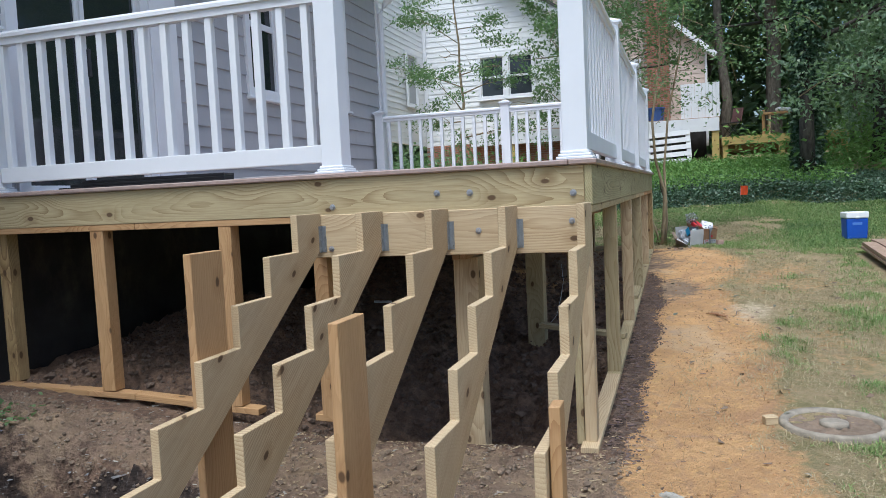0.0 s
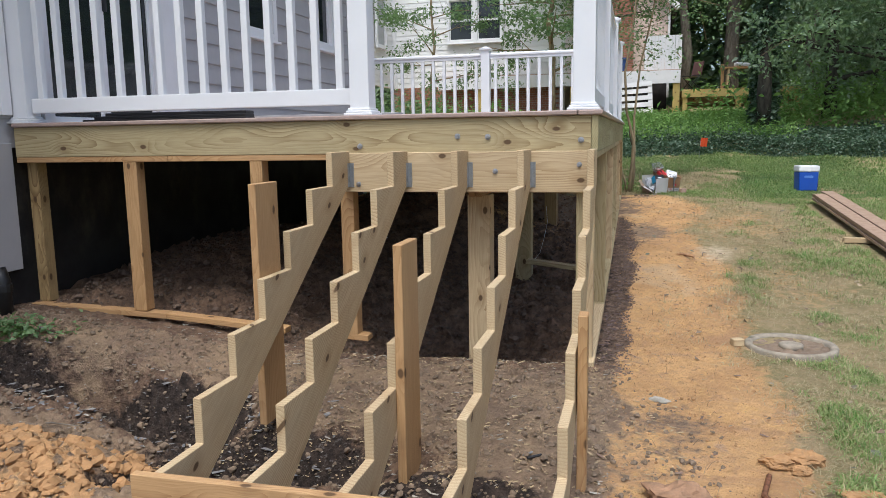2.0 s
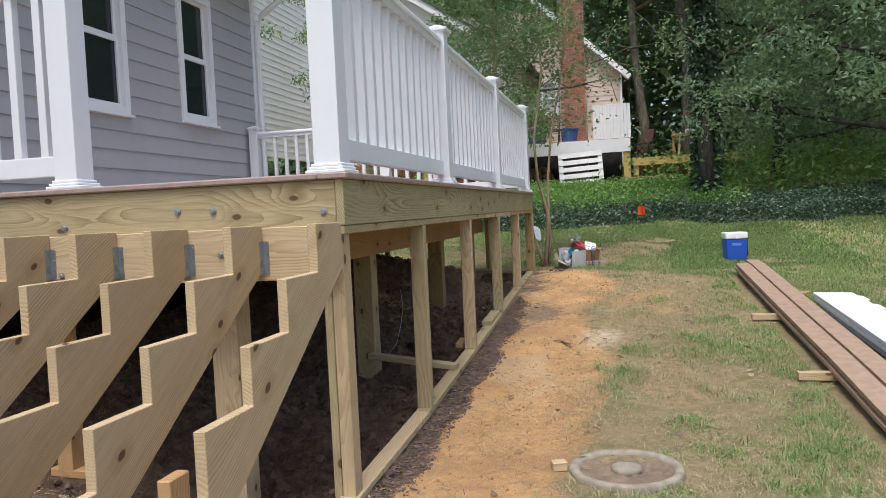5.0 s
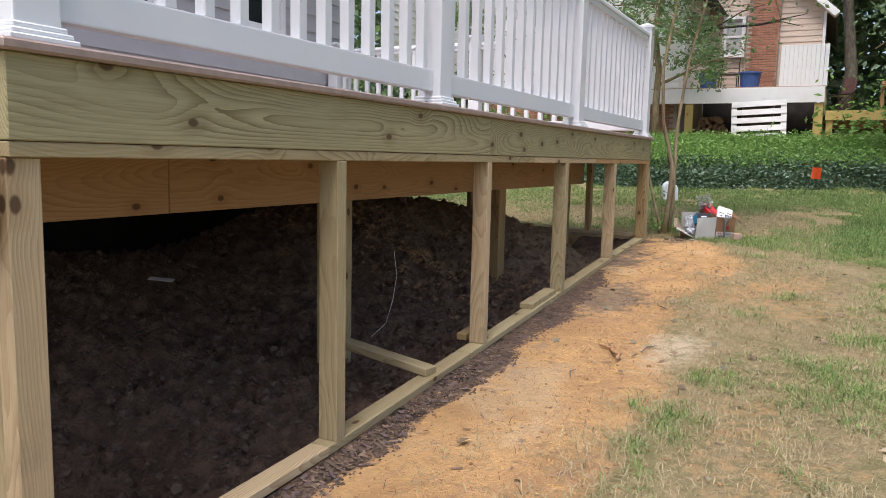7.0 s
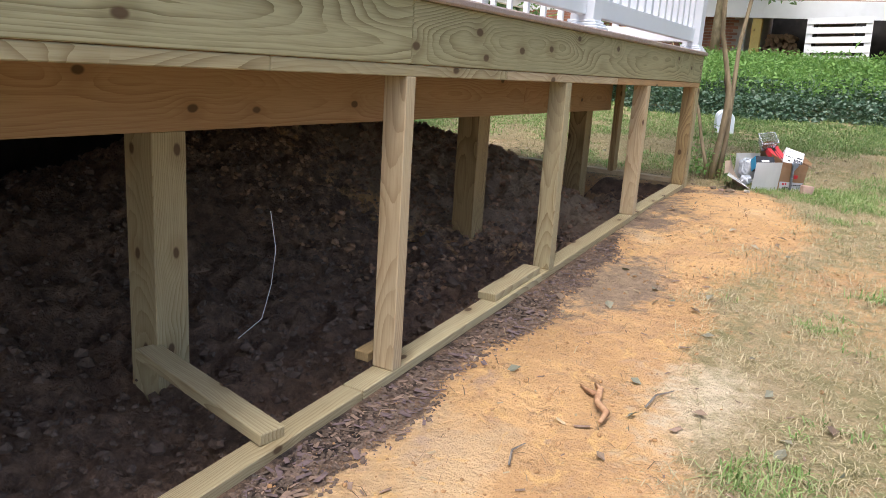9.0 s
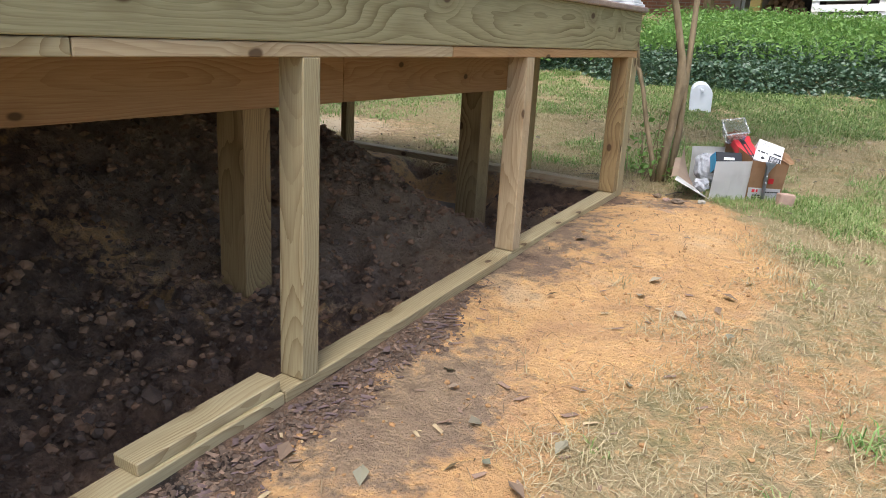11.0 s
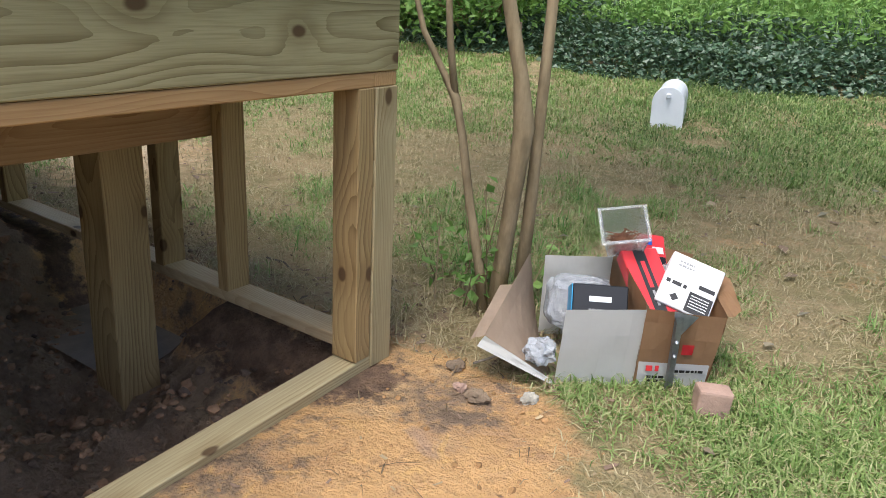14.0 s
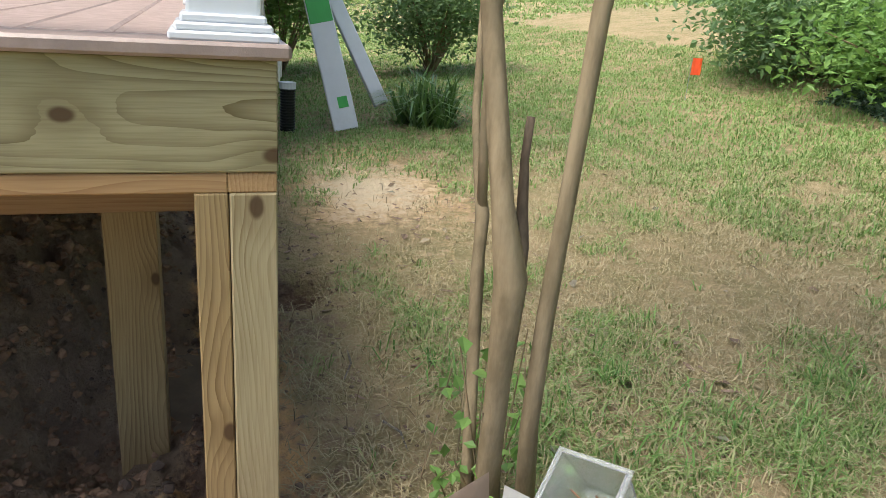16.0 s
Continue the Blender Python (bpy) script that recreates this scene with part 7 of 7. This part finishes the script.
def scraps():
    s = thing("loose_string", pose(-1.05, 6.55, 0.1), "pale string hanging beside a deck post", "string")
    part("strand", tube_bm([(0, 0, 0.45), (0.01, 0.02, 0.30), (-0.02, 0.03, 0.15), (-0.06, 0.02, 0.0), (-0.12, -0.05, -0.08)], [0.0016] * 5, 5), TARP_WHITE, s)
    f = thing("foil_scrap", pose(-2.6, 6.2, gz(-2.6, 6.2) + 0.03, 8, 5, 30), "flat grey scrap of sheet on the earth under the deck", "scrap")
    part("sheet", box_bm(0.16, 0.06, 0.006, 0.002), TARP_WHITE, f)
    b = thing("steel_clip", pose(-0.66, 2.55, gz(-0.66, 2.55) + 0.012, 0, 0, 40), "dark steel clip lying on the earth", "clip")
    part("jaw", tube_bm([(0, 0, 0), (0.07, 0.0, 0.0), (0.08, 0.03, 0.0)], [0.007] * 3, 6), BLACK_IRON, b)
    part("jaw", tube_bm([(0, 0.035, 0), (0.05, 0.04, 0.0)], [0.006] * 2, 6), STEEL, b)
    for x, y, a, ln in ((-3.0, 2.4, 10, 0.30), (-0.15, 10.85, 60, 0.22), (-0.75, 11.0, 15, 0.16), (0.15, 6.3, 100, 0.14), (0.4, 6.9, 80, 0.2), (-1.2, 10.95, -10, 0.2)):
        t = thing("twig", pose(x, y, gz(x, y) + 0.006, 0, 0, a), "thin dry brown twig on bare earth", "twig", "dry twigs")
        part("stick", tube_bm([(-ln / 2, 0, 0), (0, 0.012, 0.008), (ln / 2, -0.01, 0.002)], [0.004, 0.0035, 0.002], 5), BARK_PALE, t)


scraps()


def deck_clutter():
    s = thing("dark_board_stack", pose(-3.55, 4.35, TOP + 0.004 + lift(4.35), 0, 0, 3), "dark boards lying on the deck behind the railing", "boards")
    for k in range(3):
        part("plank", box_mesh(1.3 - 0.1 * k, 0.14, 0.022, BLACK_IRON), None, s, "", pose(0.03 * k, 0.03 * k, 0.012 + 0.023 * k, 0, 0, k))
    g = thing("grey_board_stack", pose(-2.7, 4.6, TOP + 0.004 + lift(4.6)), "pale grey trim boards lying on the deck", "boards")
    part("plank", box_mesh(1.7, 0.16, 0.03, SIDING_GREY), None, g, "", pose(0, 0, 0.016, 0, 0, -2))


deck_clutter()


def litter():
    """Clods under the deck and in the dug earth, chips and dead leaves."""
    r = np.random.RandomState(30)

    def scatter(name, label, category, n, region, size, material, seed, lumpy=True, keep=None):
        x, y = r.uniform(region[0], region[1], n), r.uniform(region[2], region[3], n)
        if keep is not None:
            ok = keep(x, y) > r.uniform(0.1, 0.9, n)
            x, y = x[ok], y[ok]
        z = ground_z(x, y)
        s = size * np.clip(np.exp(r.normal(0, 0.45, len(x))), 0.4, 2.2)
        g = 0.5257
        h = 0.8507
        base = np.array([(-g, h, 0), (g, h, 0), (-g, -h, 0), (g, -h, 0), (0, -g, h), (0, g, h), (0, -g, -h), (0, g, -h), (h, 0, -g), (h, 0, g), (-h, 0, -g), (-h, 0, g)], float)
        tri = np.array([(0, 11, 5), (0, 5, 1), (0, 1, 7), (0, 7, 10), (0, 10, 11), (1, 5, 9), (5, 11, 4), (11, 10, 2), (10, 7, 6), (7, 1, 8), (3, 9, 4), (3, 4, 2), (3, 2, 6), (3, 6, 8), (3, 8, 9), (4, 9, 5), (2, 4, 11), (6, 2, 10), (8, 6, 7), (9, 8, 1)])
        if not lumpy:
            base = np.array([(-1, -0.35, 0), (1, -0.3, 0.1), (1, 0.3, 0), (-1, 0.35, 0.12), (-1, -0.35, -0.12), (1, -0.3, -0.1)], float)
            tri = np.array([(0, 1, 2), (0, 2, 3), (0, 4, 5), (0, 5, 1)])
        k = len(base)
        v = base[None] * (s[:, None, None] * (1 + r.uniform(-0.4, 0.4, (len(x), k, 3))))
        a = r.uniform(0, 6.28, len(x))
        ca, sa = np.cos(a)[:, None], np.sin(a)[:, None]
        vx = v[..., 0] * ca - v[..., 1] * sa
        vy = v[..., 0] * sa + v[..., 1] * ca
        tilt = r.normal(0, 0.25, (len(x), 1))
        vz = v[..., 2] * (0.75 if lumpy else 0.25) + vx * tilt * 0.5
        P = np.stack([vx + x[:, None], vy + y[:, None], vz + z[:, None] + s[:, None] * 0.3], -1).reshape(-1, 3)
        F = (np.arange(len(x))[:, None, None] * k + tri[None]).reshape(-1, 3)
        me = bpy.data.meshes.new(name)
        me.from_pydata(P.tolist(), [], F.tolist())
        me.materials.append(material)
        tagged(part(name, me, None), label, category, kind="stuff")

    dug = lambda x, y: cover(x, y)[1]
    trod = lambda x, y: np.clip(cover(x, y)[3] + cover(x, y)[1] * 0.6, 0, 1)
    bare = lambda x, y: np.clip(cover(x, y)[0] * 0.6 + cover(x, y)[3], 0, 1)
    scatter("earth_clods", "dark earth clods and pebbles under the deck", "clods", 15000, (-4.3, -0.55, 3.9, 10.5), 0.0085, DIRT_CLOD, 1, True, dug)
    scatter("earth_clods", "lumps of dug brown earth in front of the deck", "clods", 9000, (-4.6, 0.2, 1.0, 3.7), 0.008, MID_CLOD, 2, True, trod)
    scatter("spoil_lumps", "larger lumps of dug earth beside the trench", "clods", 500, (-4.4, -1.9, 1.0, 3.2), 0.013, MID_CLOD, 8, True, trod)
    scatter("spoil_crumbs", "brown crumbs on the earth mound under the deck", "clods", 7000, (-4.0, -0.9, 7.4, 10.4), 0.011, RED_CLOD, 9, True, lambda x, y: cover(x, y)[0] * 0.7)
    scatter("earth_clods", "crumbs of earth behind the deck", "clods", 1300, (-3.3, 0.0, 10.7, 11.5), 0.005, MID_CLOD, 19, True, trod)
    scatter("spoil_lumps", "lumps of dug earth just under the deck edge", "clods", 900, (-4.2, -1.0, 4.0, 6.0), 0.013, DIRT_CLOD, 21, True, lambda x, y: 0.7 + 0 * x)
    scatter("pebbles", "grey pebbles and shards in the dug earth", "pebbles", 2600, (-4.4, -0.3, 1.6, 3.9), 0.0085, CONCRETE, 22, False, lambda x, y: np.clip(cover(x, y)[1] + 0.25, 0, 1))
    scatter("mulch_strip", "dark wood mulch and pebbles along the deck edge", "mulch", 9000, (-0.42, -0.10, 3.6, 8.8), 0.0048, DIRT_CLOD, 3, True, dug)
    scatter("mulch_strip", "dark wet mulch chips along the deck edge", "mulch", 1300, (-0.42, -0.05, 3.6, 9.0), 0.010, DIRT_CLOD, 33, False, dug)
    scatter("mulch_strip", "pale and brown mulch chips along the deck edge", "mulch", 2500, (-0.42, -0.10, 3.6, 9.0), 0.009, DRY_LEAF, 13, False, dug)
    scatter("wood_chips", "pale wood chips on trodden earth", "wood chips", 5000, (-2.3, 0.0, 2.3, 4.1), 0.007, CHIP, 4, False, trod)
    scatter("wood_chips", "pale wood chips and straw on the clay", "wood chips", 350, (-0.38, 1.2, 3.0, 11.0), 0.009, CHIP, 5, False, bare)
    scatter("dead_leaves", "dead brown leaves and twigs on the ground", "leaves", 700, (-0.35, 2.6, 1.0, 13.0), 0.011, DRY_LEAF, 6, False)
    scatter("dead_leaves", "dead brown leaves on bare earth behind the deck", "leaves", 500, (-3.5, 0.2, 10.75, 12.0), 0.012, DRY_LEAF, 16, False)
    scatter("clay_crumbs", "crumbs of orange clay", "clods", 2000, (-0.36, 1.0, 2.0, 10.9), 0.0045, CLAY_CLOD, 7, True, lambda x, y: cover(x, y)[0])
    scatter("stone_flakes", "grey stone flakes and root bits in the trench side", "stones", 900, (-4.3, -1.6, 2.35, 3.25), 0.017, GREY_FLAKE, 41, False, lambda x, y: np.clip(cover(x, y)[1], 0, 1))
    scatter("spoil_lumps", "lumps of orange clay heaped beside the trench", "clods", 1500, (-3.5, -2.3, 1.5, 2.35), 0.017, CLAY_CLOD, 42, True, lambda x, y: cover(x, y)[0])
    scatter("earth_clods", "coarse dark clods on the earth under the deck", "clods", 2600, (-4.2, -0.6, 3.9, 8.8), 0.015, DIRT_CLOD, 43, True, lambda x, y: 0.5 + 0 * x)
    scatter("earth_clods", "red-brown lumps on the dug mound under the deck", "clods", 5000, (-3.6, -0.65, 8.4, 10.5), 0.0085, RED_CLOD, 44, True, lambda x, y: 0.6 + 0 * x)
    scatter("mulch_strip", "purplish bark chips along the deck edge", "mulch", 1500, (-0.42, 0.0, 3.6, 8.7), 0.012, PURPLE_CHIP, 45, False, dug)
    # dead stalks and fallen leaves on the clay and the lawn
    for n, region, ln, seed in ((1100, (-0.35, 1.0, 3.6, 10.9), 0.045, 51), (700, (-3.2, 0.2, 10.7, 12.2), 0.06, 52), (500, (-2.4, 0.2, 2.2, 3.7), 0.05, 53)):
        x, y = r.uniform(region[0], region[1], n), r.uniform(region[2], region[3], n)
        ok = bare(x, y) > 0.25
        ob = part("dead_stalks", blade_mesh("dead_stalks", np.stack([x, y, ground_z(x, y) + 0.002], -1)[ok], ln, STALK, seed, 0.0015, 1.72), None)
        tagged(ob, "short dead stalks and needles lying on bare clay", "stalks", kind="stuff")
    for n, region, size, seed in ((190, (-0.3, 2.6, 2.0, 13.5), 0.055, 54), (90, (-3.4, 0.6, 10.7, 13.0), 0.05, 55)):
        x, y = r.uniform(region[0], region[1], n), r.uniform(region[2], region[3], n)
        ob = part("fallen_leaves", leaf_mesh("fallen_leaves", np.stack([x, y, ground_z(x, y) + 0.018], -1), size, FALLEN, seed, 0.6, 0.9), None)
        tagged(ob, "curled fallen leaves scattered over lawn and clay", "leaves", kind="stuff")


def yard_finds():
    """A knobbly root on the clay, a weed by the house, the puddle under the deck."""
    t = thing("root_piece", pose(0.24, 6.75, gz(0.24, 6.75) + 0.012, 0, 0, 118), "knobbly red-brown root lying on the clay", "root")
    part("stem", tube_bm([(-0.16, 0.02, 0), (-0.10, -0.01, 0.006), (-0.04, 0.012, 0.01), (0.03, 0.0, 0.006), (0.09, -0.02, 0.004), (0.15, -0.012, 0)], [0.006, 0.011, 0.010, 0.014, 0.010, 0.005], 9, wobble=0.5), ROOT, t, smooth=True)
    part("fork", tube_bm([(0.03, 0.0, 0.008), (0.07, 0.03, 0.008), (0.13, 0.045, 0.0)], [0.010, 0.008, 0.003], 7, wobble=0.4), ROOT, t, smooth=True)
    w = thing("ground_weed", pose(-3.98, 3.22, gz(-3.98, 3.22)), "small dark green weed growing beside the dug earth", "weed")
    q = np.random.RandomState(8)
    pts = np.stack([q.normal(0, 0.16, 420), q.normal(0, 0.09, 420), np.abs(q.normal(0.03, 0.03, 420))], -1)
    part("leaves", leaf_mesh("leaves", pts, 0.045, LEAF_MYRTLE, 9, 0.7, 0.6), None, w)
    bm = bmesh.new()
    bmesh.ops.create_grid(bm, x_segments=14, y_segments=10, size=0.5)
    for v in bm.verts:
        v.co = Vector((v.co.x * 0.62, v.co.y * 0.34, 0.002 * noise.noise(v.co * 9)))
    tagged(part("puddle", bm, MUDDY_WATER, None, "", pose(-1.60, 10.46, 0.088), smooth=True), "muddy grey puddle in the pit under the deck", "puddle")
    d = thing("downpipe_end", pose(-4.36, 3.55, gz(-4.36, 3.55)), "black drain pipe elbow at the house foundation", "pipe")
    part("pipe", tube_bm([(0, 0, -0.03), (0, 0, 0.22), (-0.03, 0, 0.3)], [0.05, 0.05, 0.05], 14), SCREEN_BLACK, d, smooth=True)
    part("collar", lathe_bm([(0.056, 0.14), (0.058, 0.15), (0.058, 0.19), (0.056, 0.2)], 14), SCREEN_BLACK, d)


litter()
yard_finds()
